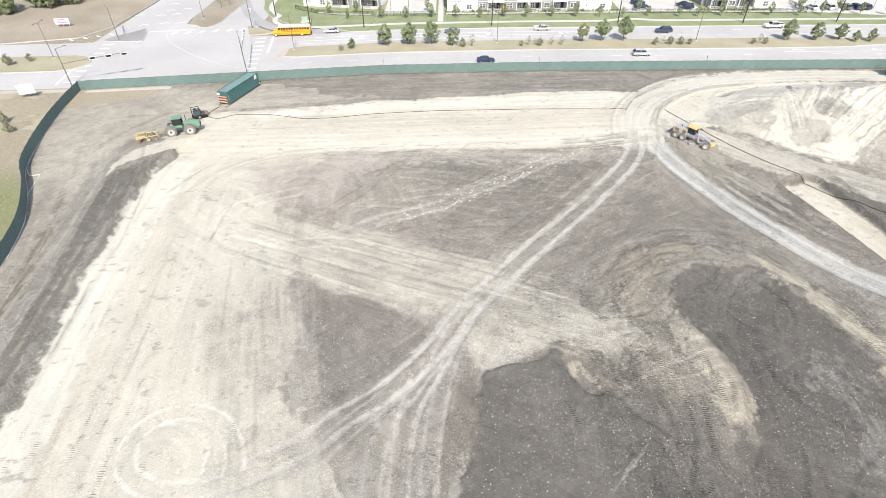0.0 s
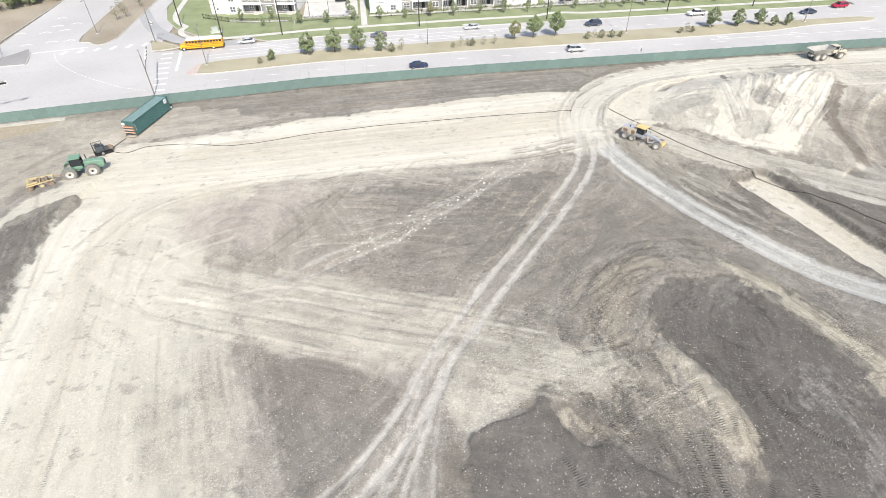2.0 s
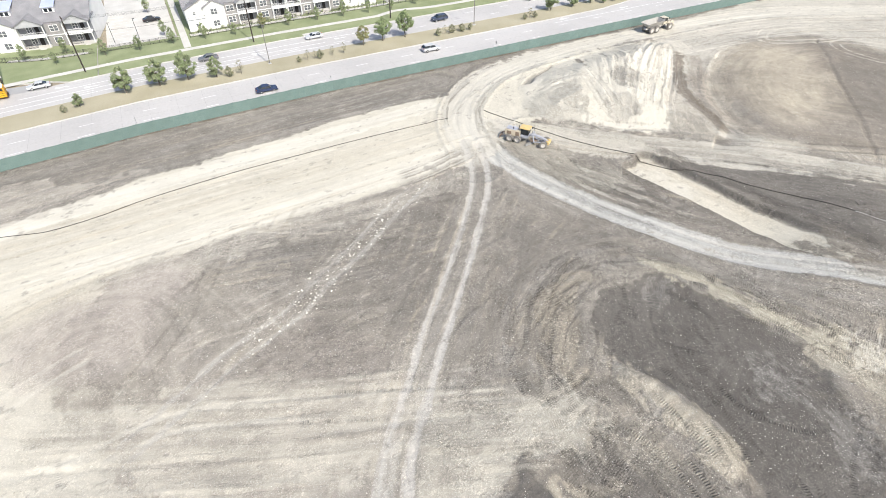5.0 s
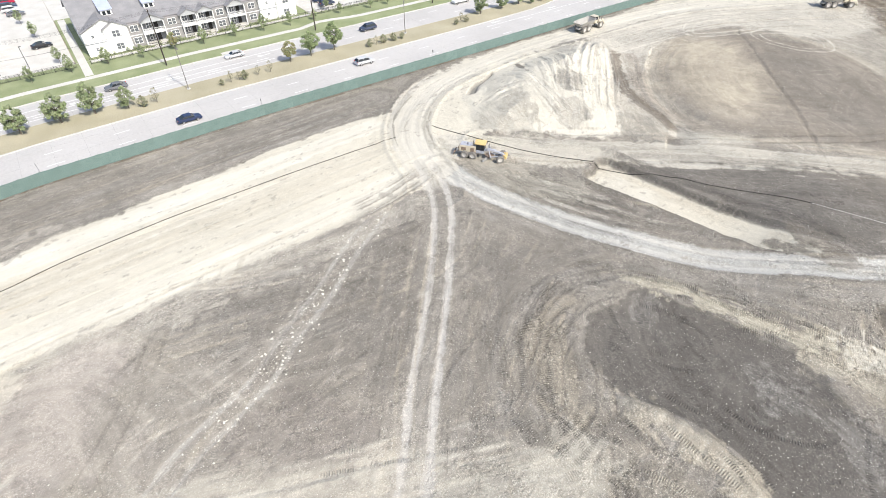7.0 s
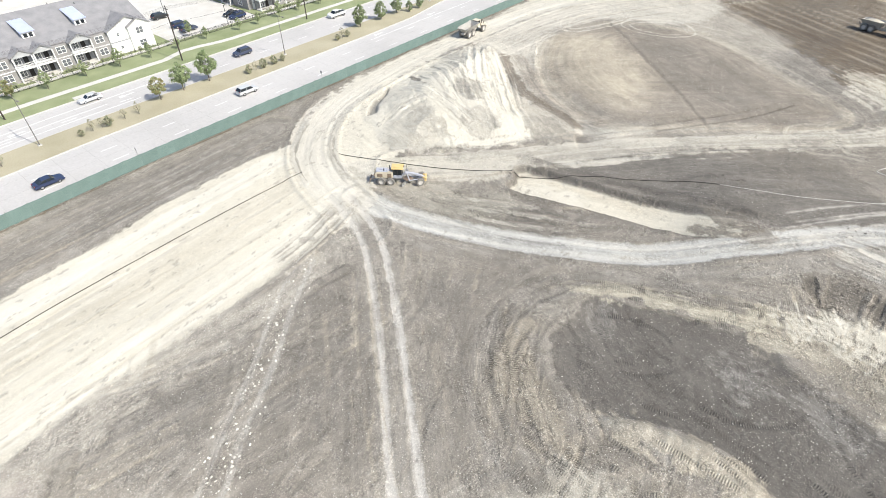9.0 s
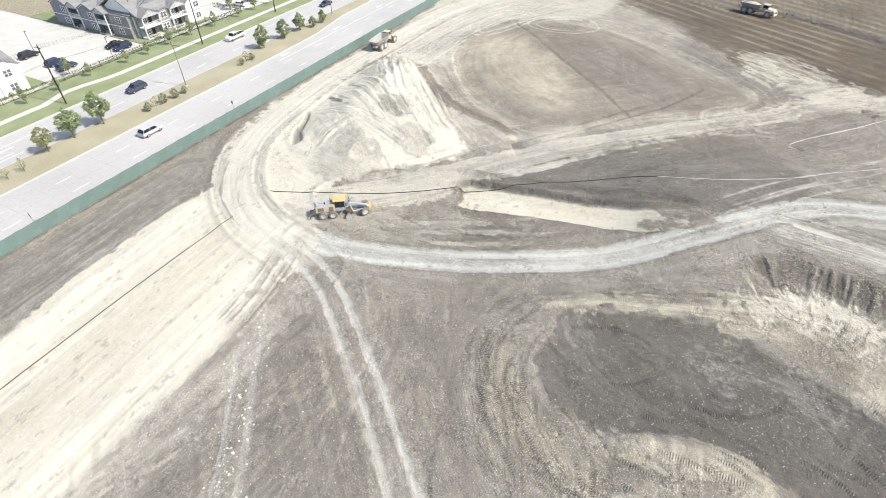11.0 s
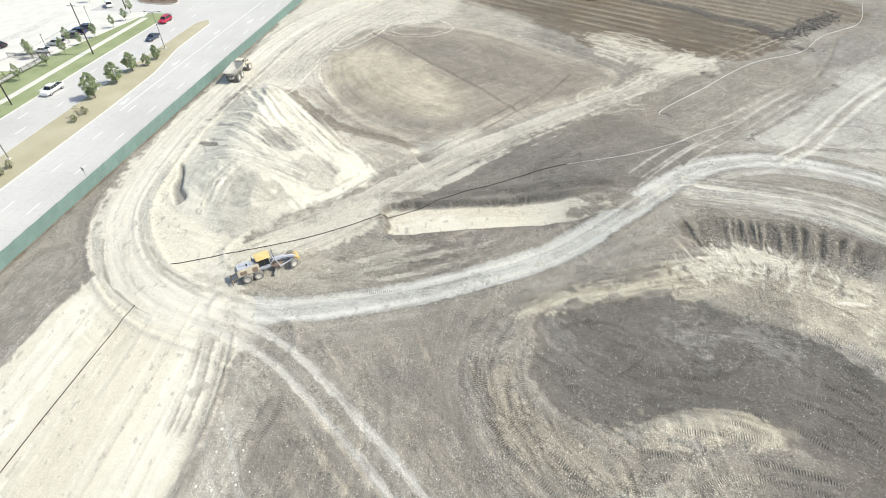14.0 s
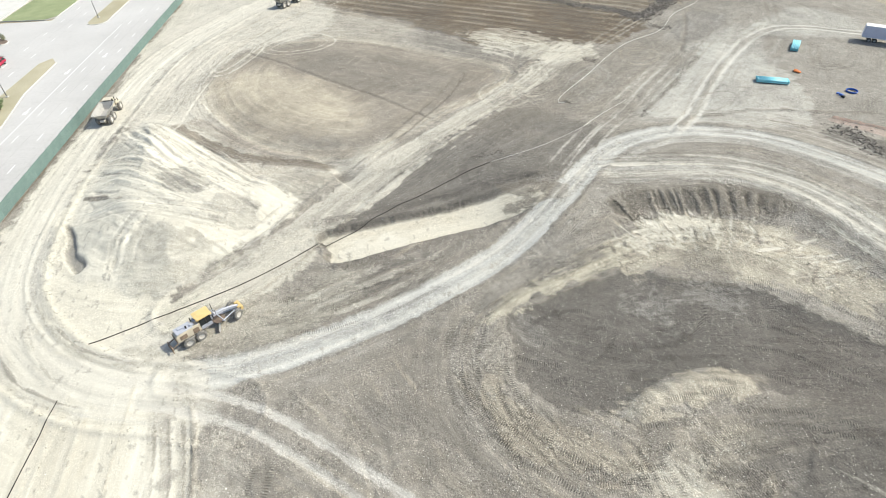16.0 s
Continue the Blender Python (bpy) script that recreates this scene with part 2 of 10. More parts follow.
BARE_FIELD = mottled("bare_dry_field", (0.27, 0.235, 0.18), (0.40, 0.355, 0.29), 0.06, 0.95, bump=0.6, fine=30, spec=0.1)
DRY_LAWN = mottled("dry_verge", (0.32, 0.295, 0.205), (0.445, 0.405, 0.305), 0.10, 0.95, bump=0.6, fine=40, spec=0.1)
MULCH = mottled("mulch", (0.14, 0.105, 0.085), (0.22, 0.17, 0.14), 0.8, 0.95)
BARK = mottled("bark", (0.10, 0.08, 0.065), (0.19, 0.16, 0.13), 6, 0.9)
LEAF_OAK = mottled("oak_leaf", (0.25, 0.29, 0.175), (0.40, 0.44, 0.28), 1.2, 0.6, bump=0)
LEAF_BRIGHT = mottled("bright_leaf", (0.25, 0.33, 0.16), (0.40, 0.48, 0.255), 1.2, 0.6, bump=0)
LEAF_AUTUMN = mottled("turning_leaf", (0.27, 0.25, 0.13), (0.40, 0.37, 0.20), 1.5, 0.6, bump=0)
LEAF_DULL = mottled("dull_leaf", (0.27, 0.265, 0.18), (0.41, 0.395, 0.28), 1.5, 0.7, bump=0)


def let_light_through(m, share):
    """Thin leaves glow a little with the light behind them."""
    n, l = m.node_tree.nodes, m.node_tree.links
    b, out = n["Principled BSDF"], n["Material Output"]
    thin = n.new("ShaderNodeBsdfTranslucent")
    l.new(b.inputs["Base Color"].links[0].from_socket, thin.inputs["Color"])
    mix = n.new("ShaderNodeMixShader")
    mix.inputs[0].default_value = share
    l.new(b.outputs[0], mix.inputs[1])
    l.new(thin.outputs[0], mix.inputs[2])
    l.new(mix.outputs[0], out.inputs["Surface"])


for leafy in (LEAF_OAK, LEAF_BRIGHT, LEAF_AUTUMN, LEAF_DULL):
    let_light_through(leafy, 0.3)
SCREEN = mottled("green_windscreen_mesh", (0.055, 0.122, 0.112), (0.088, 0.17, 0.156), 0.5, 0.75, bump=0.1, fine=20, dust=(0.42, 0.44, 0.42), dust_amount=0.3)


def vary_pieces(m, lo, hi):
    """Lets each piece that wears a material differ a little in tone."""
    n, l = m.node_tree.nodes, m.node_tree.links
    b = n["Principled BSDF"]
    info = n.new("ShaderNodeObjectInfo")
    span = n.new("ShaderNodeMapRange")
    span.inputs[3].default_value, span.inputs[4].default_value = lo, hi
    l.new(info.outputs["Random"], span.inputs[0])
    scaled = n.new("ShaderNodeVectorMath")
    scaled.operation = "SCALE"
    l.new(b.inputs["Base Color"].links[0].from_socket, scaled.inputs[0])
    l.new(span.outputs[0], scaled.inputs["Scale"])
    l.new(scaled.outputs[0], b.inputs["Base Color"])


vary_pieces(SCREEN, 0.94, 1.05)
STEEL = mottled("galvanised_steel", (0.30, 0.30, 0.30), (0.42, 0.42, 0.42), 3, 0.5, 0.6, bump=0)
POLE_STEEL = mottled("weathered_pole", (0.16, 0.15, 0.145), (0.24, 0.23, 0.22), 2, 0.6, 0.2, bump=0)
POLE_WOOD = mottled("creosoted_pole", (0.035, 0.03, 0.028), (0.07, 0.058, 0.05), 2, 0.85)
BLACK_METAL = mottled("black_coated_metal", (0.015, 0.015, 0.016), (0.03, 0.03, 0.032), 3, 0.5, bump=0)
RUBBER = mottled("dusty_rubber", (0.05, 0.047, 0.043), (0.09, 0.084, 0.077), 4, 0.9, dust=(0.40, 0.385, 0.36), dust_amount=0.6)
TYRE = mottled("tyre_rubber", (0.02, 0.02, 0.02), (0.04, 0.04, 0.04), 5, 0.85)
GLASS = glassy("dark_glass", (0.02, 0.025, 0.03))
CHROME = mottled("wheel_metal", (0.45, 0.45, 0.46), (0.6, 0.6, 0.61), 4, 0.35, 0.8, bump=0)
LAMP_RED = mottled("tail_lamp", (0.35, 0.02, 0.02), (0.45, 0.03, 0.03), 3, 0.3, bump=0)
LAMP_CLEAR = mottled("head_lamp", (0.7, 0.7, 0.7), (0.85, 0.85, 0.85), 3, 0.2, bump=0)

# ---- the ground: one sheet of soil, painted and shaped in plan ----
def lattice(ix, iy, seed):
    h = (ix.astype(np.int64) * 374761393 + iy.astype(np.int64) * 668265263 + seed * 1442695041) & 0xFFFFFFFF
    h = ((h ^ (h >> 13)) * 1274126177) & 0xFFFFFFFF
    return ((h ^ (h >> 16)) & 0xFFFF) / 65535.0


def value_noise(x, y, seed):
    ix, iy = np.floor(x), np.floor(y)
    fx, fy = x - ix, y - iy
    fx, fy = fx * fx * (3 - 2 * fx), fy * fy * (3 - 2 * fy)
    a, b = lattice(ix, iy, seed), lattice(ix + 1, iy, seed)
    c, d = lattice(ix, iy + 1, seed), lattice(ix + 1, iy + 1, seed)
    return (a * (1 - fx) + b * fx) * (1 - fy) + (c * (1 - fx) + d * fx) * fy


def fbm(x, y, size, octaves=4, seed=0):
    """Cloud noise from 0 to 1; size: metres across its broadest clouds."""
    total, gain, most = 0, 1.0, 0
    for k in range(octaves):
        total = total + gain * value_noise(x / size * 2 ** k + 17.3 * k, y / size * 2 ** k - 9.1 * k, seed + 7 * k)
        most += gain
        gain *= 0.55
    return total / most


def step(a, b, v):
    u = np.clip((v - a) / (b - a), 0, 1)
    return u * u * (3 - 2 * u)


def rounded(pts, closed=False, per=6):
    """A smooth line through a few plan points."""
    p = [np.array(q, float) for q in pts]
    n = len(p)
    out = []
    for i in range(n if closed else n - 1):
        a, b, c, d = (p[(i + k) % n] if closed else p[min(max(i + k, 0), n - 1)] for k in (-1, 0, 1, 2))
        for j in range(per):
            u = j / per
            out.append(0.5 * (2 * b + (c - a) * u + (2 * a - 5 * b + 4 * c - d) * u * u + (3 * b - a - 3 * c + d) * u ** 3))
    out.append(p[0] if closed else p[-1])
    return np.array(out)


FENCE_LINE = [(-400, 121.0), (-130, 121.5), (-89.5, 124), (-46, 129.6), (-16, 133.2), (20, 134.6), (120, 135.0), (300, 134.0), (700, 131)]


def fence_y(x):
    return np.interp(x, [p[0] for p in FENCE_LINE], [p[1] for p in FENCE_LINE])


def spread(lo, hi, fine, far, up_cap, up_to, down_grow, down_cap, down_to):
    """Grid lines: fine ones between lo and hi, coarser and coarser ones out to far on both sides."""
    mid = list(np.arange(lo, hi, fine))
    up, s, v = [], fine, hi
    while v < far:
        up.append(v)
        s = min(s * 1.01, up_cap) if v < up_to else (min(s * 1.05, 1.2) if v < up_to + 60 else s * 1.6)
        v += s
    down, s, v = [], fine, lo - fine
    while v > -far:
        down.append(v)
        s = min(s * down_grow, down_cap) if v > down_to else (min(s * 1.05, 1.3) if v > down_to - 50 else s * 1.6)
        v -= s
    return np.array(down[::-1] + mid + up)


GX = spread(-62, 102, 0.22, 3000, 0.42, 168, 1.05, 1.2, -130)
GY_lines = spread(22, 131, 0.22, 3000, 0.4, 137, 1.02, 0.42, -55)
GY = np.concatenate([GY_lines[GY_lines < 137], [138, 142, 150, 170, 200, 260, 400, 800, 1600, 3000]])
X, Y = np.meshgrid(GX, GY)
X, Y = X.ravel(), Y.ravel()
N = X.size
Z = np.zeros(N)
SOIL = np.zeros((N, 3))
FLOW = np.zeros((N, 2))
NEAR = np.full(N, 1e9)
LUG = np.zeros(N)
TREAD = np.zeros((N, 3))
COARSE = np.ones(N)

CREAM, CHALK, MID, DARK = (0.555, 0.522, 0.442), (0.60, 0.572, 0.50), (0.298, 0.277, 0.245), (0.131, 0.121, 0.109)
BROWN, TAN, GRAVEL, UMBER = (0.205, 0.184, 0.156), (0.43, 0.385, 0.305), (0.43, 0.42, 0.385), (0.15, 0.122, 0.092)
DRYGRASS, GREENGRASS = (0.37, 0.325, 0.245), (0.22, 0.25, 0.11)

WARP = [(fbm(X, Y, 9, 4, 31 + k) - 0.5) for k in range(2)]
FRAY = [(fbm(X, Y, 2.2, 4, 51 + k) - 0.5) for k in range(2)]


def along(pts, reach, closed=False):
    """For the ground within reach of a line: which points, how far to its left, and how far along it."""
    line = rounded(pts, closed)
    lo, hi = line.min(0) - reach, line.max(0) + reach
    k = np.nonzero((X > lo[0]) & (X < hi[0]) & (Y > lo[1]) & (Y < hi[1]))[0]
    x, y = X[k], Y[k]
    best, side, run = np.full(k.size, 1e9), np.zeros(k.size), np.zeros(k.size)
    walked = 0.0
    for a, b in zip(line[:-1], line[1:]):
        d = b - a
        length = math.hypot(*d)
        if length < 1e-6:
            continue
        u = np.clip(((x - a[0]) * d[0] + (y - a[1]) * d[1]) / length ** 2, 0, 1)
        px, py = x - a[0] - u * d[0], y - a[1] - u * d[1]
        far = np.hypot(px, py)
        s = far < best
        best = np.where(s, far, best)
        side = np.where(s, np.sign(d[0] * py - d[1] * px), side)
        run = np.where(s, walked + u * length, run)
        walked += length
    keep = best < reach
    return k[keep], (best * side)[keep], run[keep], walked


def flow(pts, reach=14, closed=False, weight=1.0):
    """Lets the streaks of the soil run along a line."""
    k, d, s, _ = along(pts, reach, closed)
    near = np.abs(d) * weight
    w = near < NEAR[k]
    j = k[w]
    NEAR[j] = near[w]
    FLOW[j, 0], FLOW[j, 1] = s[w], d[w]


CRUMB = fbm(X, Y, 0.9, 3, 91) - 0.5


def ragged(k, mask):
    """Breaks the soft edge of a mask up into crumbs."""
    mask = np.clip(mask, 0, 1)
    return step(0.22, 0.78, mask + CRUMB[k] * 4.4 * mask * (1 - mask))


def lay(k, mask, colour):
    SOIL[k] += (np.array(colour) - SOIL[k]) * np.clip(mask, 0, 1)[:, None]


def inside(pts, fray=1.0, warp=1.5, closed=True):
    """Signed distance into a patch with ragged edges (positive inside)."""
    line = rounded(pts, True, 4)
    lo, hi = line.min(0) - 8, line.max(0) + 8
    k = np.nonzero((X > lo[0]) & (X < hi[0]) & (Y > lo[1]) & (Y < hi[1]))[0]
    x, y = X[k] + WARP[0][k] * warp * 2, Y[k] + WARP[1][k] * warp * 2
    best, odd = np.full(k.size, 1e9), np.zeros(k.size, bool)
    for a, b in zip(line[:-1], line[1:]):
        d = b - a
        u = np.clip(((x - a[0]) * d[0] + (y - a[1]) * d[1]) / max(d @ d, 1e-9), 0, 1)
        best = np.minimum(best, np.hypot(x - a[0] - u * d[0], y - a[1] - u * d[1]))
        if abs(d[1]) > 1e-9:
            odd ^= ((a[1] > y) != (b[1] > y)) & (x < a[0] + (y - a[1]) / d[1] * d[0])
    return k, np.where(odd, best, -best) + FRAY[0][k] * fray * 2


def streaks(k, length, width, seed):
    return fbm(FLOW[k, 0] / length, FLOW[k, 1] / width, 1.0, 3, seed)


def patch(pts, colour, amount=0.9, soft=0.8, fray=1.0, warp=1.5, streaky=0.0, seed=3, size=(14, 1.2)):
    """Lays a soil over a patch; streaky: how much it is dragged out along the flow."""
    k, d = inside(pts, fray, warp)
    if streaky:
        s = streaks(k, size[0], size[1], seed)
        d = d + (s - 0.5) * streaky * 9
        mask = (ragged(k, step(-soft, soft, d)) if soft < 1.6 else step(-soft, soft, d)) * (1 - streaky * 0.45 + streaky * 0.6 * step(0.3, 0.7, s))
    else:
        mask = ragged(k, step(-soft, soft, d)) if soft < 1.6 else step(-soft, soft, d)
    lay(k, mask * amount, colour)


def band(pts, half, colour, amount=0.9, soft=0.6, streaky=0.3, fray=0.5, seed=5, off=0.0, rut=0.0, lug=0.0, closed=False, fade=2.0, own=False):
    """Lays a soil along a line, as wide as twice half: roads, wheel tracks, smears."""
    k, d, s, total = along(pts, half + 3.0, closed)
    if own:
        w = np.abs(d - off) < half + 0.4
        FLOW[k[w], 0], FLOW[k[w], 1] = s[w], (d - off)[w]
    e = half - np.abs(d - off) + FRAY[1][k] * fray * 1.6
    mask = ragged(k, step(-soft, soft, e))
    if not closed:
        mask = mask * step(0, fade, s) * step(0, fade, total - s)
    if streaky:
        st = fbm(s / 16.0, d / 0.45, 1.0, 3, seed)
        mask = mask * (1 - streaky + streaky * 1.5 * step(0.3, 0.7, st))
    lay(k, mask * amount, colour)
    Z[k] -= rut * step(-soft, soft, e)
    if lug:
        LUG[k] = np.maximum(LUG[k], lug * step(-0.15, 0.15, half - np.abs(d - off)) * step(0.36, 0.6, fbm(s, d, 5.0, 2, seed + 40)))


def wheels(pts, gauge, width, colour, amount=0.8, lug=0.6, rut=0.05, closed=False, seed=8):
    for k, sign in enumerate((-1, 1)):
        band(pts, width / 2, colour, amount, 0.3, 0.45, 0.25, seed + k, sign * gauge / 2, rut, lug, closed, own=True)


def tread(pts, width=0.62, firm=1.0, gauge=0.0, off=0.0, tone=-0.06, seed=4):
    """Cross-barred prints of one crawler track, or of both where a gauge is given."""
    for side in ((-1, 1) if gauge else (0,)):
        k, d, s, total = along(pts, width / 2 + 1.0 + gauge / 2 + abs(off))
        d = d - off - side * gauge / 2
        e = width / 2 - np.abs(d)
        w = (e > -0.7) & (e > -0.05 + 0.5 * (TREAD[k, 2] - 1))
        m = step(-0.12, 0.12, e) * step(0, 1.5, s) * step(0, 1.5, total - s) * step(0.30, 0.52, fbm(s, d * 0.2, 7.0, 2, seed + side))
        j = k[w]
        TREAD[j, 0], TREAD[j, 1] = s[w], d[w]
        TREAD[j, 2] = np.maximum(m[w] * firm, TREAD[j, 2] * (e[w] < -0.05))
        SOIL[k] *= (1 + tone * m)[:, None]
        Z[k] -= 0.015 * m


def rake(pts, half, count, colours, amount=0.5, seed=1, shift=0.0, closed=False, longest=0.5):
    """Many thin crisp lines dragged side by side along a way: blade marks, tyre edges, spilled fines."""
    rng = random.Random(seed)
    k, d, s, total = along(pts, half + 1.5 + abs(shift), closed)
    for _ in range(count):
        off = shift + rng.uniform(-half, half)
        w = rng.choice((0.08, 0.10, 0.14, 0.2, 0.32))
        a = rng.uniform(-0.2, 0.9) * total
        b = a + rng.uniform(0.12, longest) * total
        wob, ph = rng.uniform(0.03, 0.28), rng.uniform(0, 6)
        e = w - np.abs(d - off - wob * np.sin(s / rng.uniform(6, 16) + ph) - rng.uniform(-0.012, 0.012) * (s - a))
        m = step(-0.16, 0.16, e + CRUMB[k] * 0.5) * step(a, a + 3, s) * step(-b, -b + 3, -s)
        if not closed:
            m = m * step(0.02, 2.5, s) * step(0.02, 2.5, total - s)
        lay(k, m * amount * rng.uniform(0.4, 1.0), rng.choice(colours))
        Z[k] -= 0.05 * rng.uniform(-1, 1) * m


# where the graders, scrapers and trucks went
TOP_ROAD = [(-60, 101), (-30, 101), (10, 103), (36, 104.5)]
CREST = [(-54, 91), (-55.4, 84), (-55, 76), (-53.8, 66), (-52.8, 56), (-50.6, 43), (-49.6, 34), (-47, 15), (-44, -10)]
TWIN = [(38.2, 101), (36.4, 94), (33.5, 88), (30.0, 83.2), (25.9, 78), (21.9, 73.2), (16.9, 67.5), (11.5, 61.4), (6.5, 55.2), (1.7, 49.5), (-0.8, 45.2), (-4.8, 39.6), (-8.6, 35.7), (-12.6, 32.8), (-15.6, 29.8), (-21.2, 26.7), (-26.2, 25)]
TWIN_OLD = [(4, 52), (0, 45), (-2.4, 39.4), (-4.6, 35), (-5.6, 29.1), (-5.8, 15)]
SCRAPE = [(-40, 74), (-26, 64), (-10, 56.5), (6, 50.5), (22, 44)]
HAUL = [(40.4, 98), (40.7, 92), (42.1, 86), (44.4, 79.4), (47.1, 72.3), (50.3, 66.3), (54, 59.7), (58.8, 52.9), (65.4, 45.8), (73.6, 38.4), (79.2, 32.6), (82.8, 26.4), (84.8, 18.6), (84.2, 12), (82, 5), (78, -0.4), (72.6, -5), (65, -10), (50, -18)]
HAUL_LOW = [(74, 36), (73.4, 30), (72.6, 22), (70.4, 13.4), (65, 6.6), (58, 3), (50, 1), (35, -3)]
ROAD_TWO = [(52, 100), (58.7, 92.5), (66.5, 85.5), (75, 79.5), (88, 67.8), (103, 52), (115, 38.5), (124, 31), (140, 12.5), (160, -10)]
TURN_ROAD = [(35, 92), (37.6, 98), (40.2, 107.5), (46, 116.5), (55, 123.8), (65.5, 127.6), (85, 129.8), (113, 129.6), (145, 126.5), (172, 116), (200, 100)]
WEST_ARC = [(44, 62.5), (38.2, 64.6), (32, 64.2), (26.7, 60.6), (23.2, 56.7), (20.6, 51), (20, 42), (21, 30), (20, 16)]
POND_ARC = [(44, 55), (40, 50), (37, 42), (36, 30), (33, 16)]
EAST_BANK = [(40, 63), (45.4, 60), (49.6, 53), (52.6, 45.5), (55, 39), (57, 32), (55.6, 24), (52, 17), (46, 12.6), (38, 10), (28, 5)]
ARENA = [(125.6, 110.5), (144, 105), (150.4, 82), (132.7, 53), (119.9, 42), (101, 61), (89.5, 76.3), (96, 93.9), (110, 106)]
TRENCH = [(62, 82), (65.4, 67.4), (68.2, 54.2), (70.4, 45)]
for path, reach, w in ((TOP_ROAD, 20, 1.0), (CREST, 16, 1.0), (TWIN, 7, 0.8), (TWIN_OLD, 5, 0.9), (SCRAPE, 22, 1.0), (HAUL, 16, 0.8), (HAUL_LOW, 12, 0.9),
                       (ROAD_TWO, 14, 0.9), (TURN_ROAD, 12, 0.9), (WEST_ARC, 12, 0.9), (POND_ARC, 16, 1.0), (EAST_BANK, 12, 0.9)):
    flow(path, reach, False, w)
flow(ARENA, 32, True, 1.0)
flow(TRENCH, 9, False, 0.8)
flow([(-26, 78), (-24, 58), (-19, 38), (-11, 16)], 18)
flow([(-60, 122), (-16, 125.5), (45, 128)], 14)
flow([(-68, 100), (-62, 84), (-59.5, 70), (-56, 47), (-53, 20)], 26)
flow([(66, 122), (60, 114), (57, 102)], 8)
flow([(90, 129), (84.6, 117.5), (78, 109), (73.7, 104), (66, 94)], 8)
flow([(108, 126), (102, 112), (92, 101), (81, 91), (76, 83)], 9)
flow([(190, 98), (160, 52), (134, 10)], 30)
flow([(92, 22), (107, 5), (126, -12), (150, -34)], 40)
flow([(26, 72), (14, 82), (-6, 88)], 16, False, 1.3)
loose = NEAR > 1e8
FLOW[loose, 0], FLOW[loose, 1] = X[loose], Y[loose]

# base soil: grey-brown, clouded and dragged
ALL = np.arange(N)
SOIL[:] = MID
lay(ALL, step(0.40, 0.62, streaks(ALL, 18, 2.4, 11)) * 0.28, BROWN)
lay(ALL, step(0.50, 0.66, fbm(X, Y, 16, 4, 12)) * 0.28, DARK)
lay(ALL, step(0.58, 0.74, streaks(ALL, 12, 1.1, 13)) * 0.16, TAN)

# the pale pad along the west side and the pale road along the north
patch([(-54, 92), (-55, 76), (-53.3, 57), (-49.5, 32), (-47, 8), (-9, 8), (-11.5, 24), (-15.5, 31.8), (-18.8, 36), (-20, 44.4), (-22.6, 54), (-25.5, 62.5), (-29, 71), (-29, 80), (-24, 95), (-45, 97)],
      CREAM, 0.93, 1.2, 1.2, 1.0, 0.22, 21)
patch([(-34, 92), (-14, 91), (-10, 84), (-14, 76), (-18, 68), (-27, 64), (-34, 72)], TAN, 0.3, 2.5, 3.0, 3.0, 0.5, 64, (7, 1.2))
patch([(-27, 78), (-21, 66), (-19.5, 48), (-14, 30), (-10, 14), (-18, 14), (-27, 34), (-33, 50), (-32, 68)], MID, 0.2, 2.0, 1.5, 2, 0.5, 22, (6, 1.6))
patch([(-29, 60), (-22, 57), (-20, 44), (-19, 36), (-26, 36), (-30, 48)], BROWN, 0.2, 2.5, 2, 2, 0.6, 23, (5, 1.5))
for q in ([(-29.6, 58.4), (-27.4, 58), (-27, 55.6), (-29, 56)], [(-28.6, 49.6), (-26.4, 48.8), (-27, 47), (-29.6, 47.6)], [(-34.6, 51.4), (-33, 50.6), (-33.8, 49)], [(-22.6, 41), (-20, 40), (-18.8, 36), (-21.4, 35.4), (-22.4, 38)], [(-22.4, 31.6), (-20.8, 30.8), (-21.6, 28.6), (-23, 29.6)]):
    patch(q, MID, 0.5, 1.0, 2.6, 1.2)
band([(-51, 90), (-52, 76), (-50.6, 60), (-48.6, 46), (-46.4, 30), (-44, 10)], 3.4, CHALK, 0.9, 1.2, 0.3, 1.2)
patch([(-58, 96), (-46, 90), (-22, 91.8), (10, 92.2), (30, 93.2), (37, 96), (40.5, 108), (45, 119.5), (28, 121.4), (8, 119), (-16, 116), (-40, 111.6), (-57, 108.5)],
      CREAM, 0.96, 0.8, 0.7, 0.7, 0.16, 24, (20, 0.8))
band([(-44, 109.5), (-30, 111.4), (-12, 113.6), (10, 115.6), (41, 118)], 2.3, CHALK, 0.95, 0.5, 0.2, 0.8)
band([(-30, 95.5), (0, 96.5), (24, 97.5), (36, 99)], 2.6, CHALK, 0.65, 1.0, 0.6, 1.0)
band([(-40, 104.5), (-10, 106.2), (20, 107.2), (38, 108.5)], 3.0, TAN, 0.28, 1.5, 0.5, 1.5)
band([(-26, 91.6), (4, 92.4), (26, 93), (36, 95)], 0.9, MID, 0.55, 0.7, 0.7, 1.5)
patch([(-63, 83), (-64, 88.5), (-61, 94.5), (-50, 97), (-52, 91), (-58, 88)], CREAM, 0.9, 0.8, 1.0, 1.0)
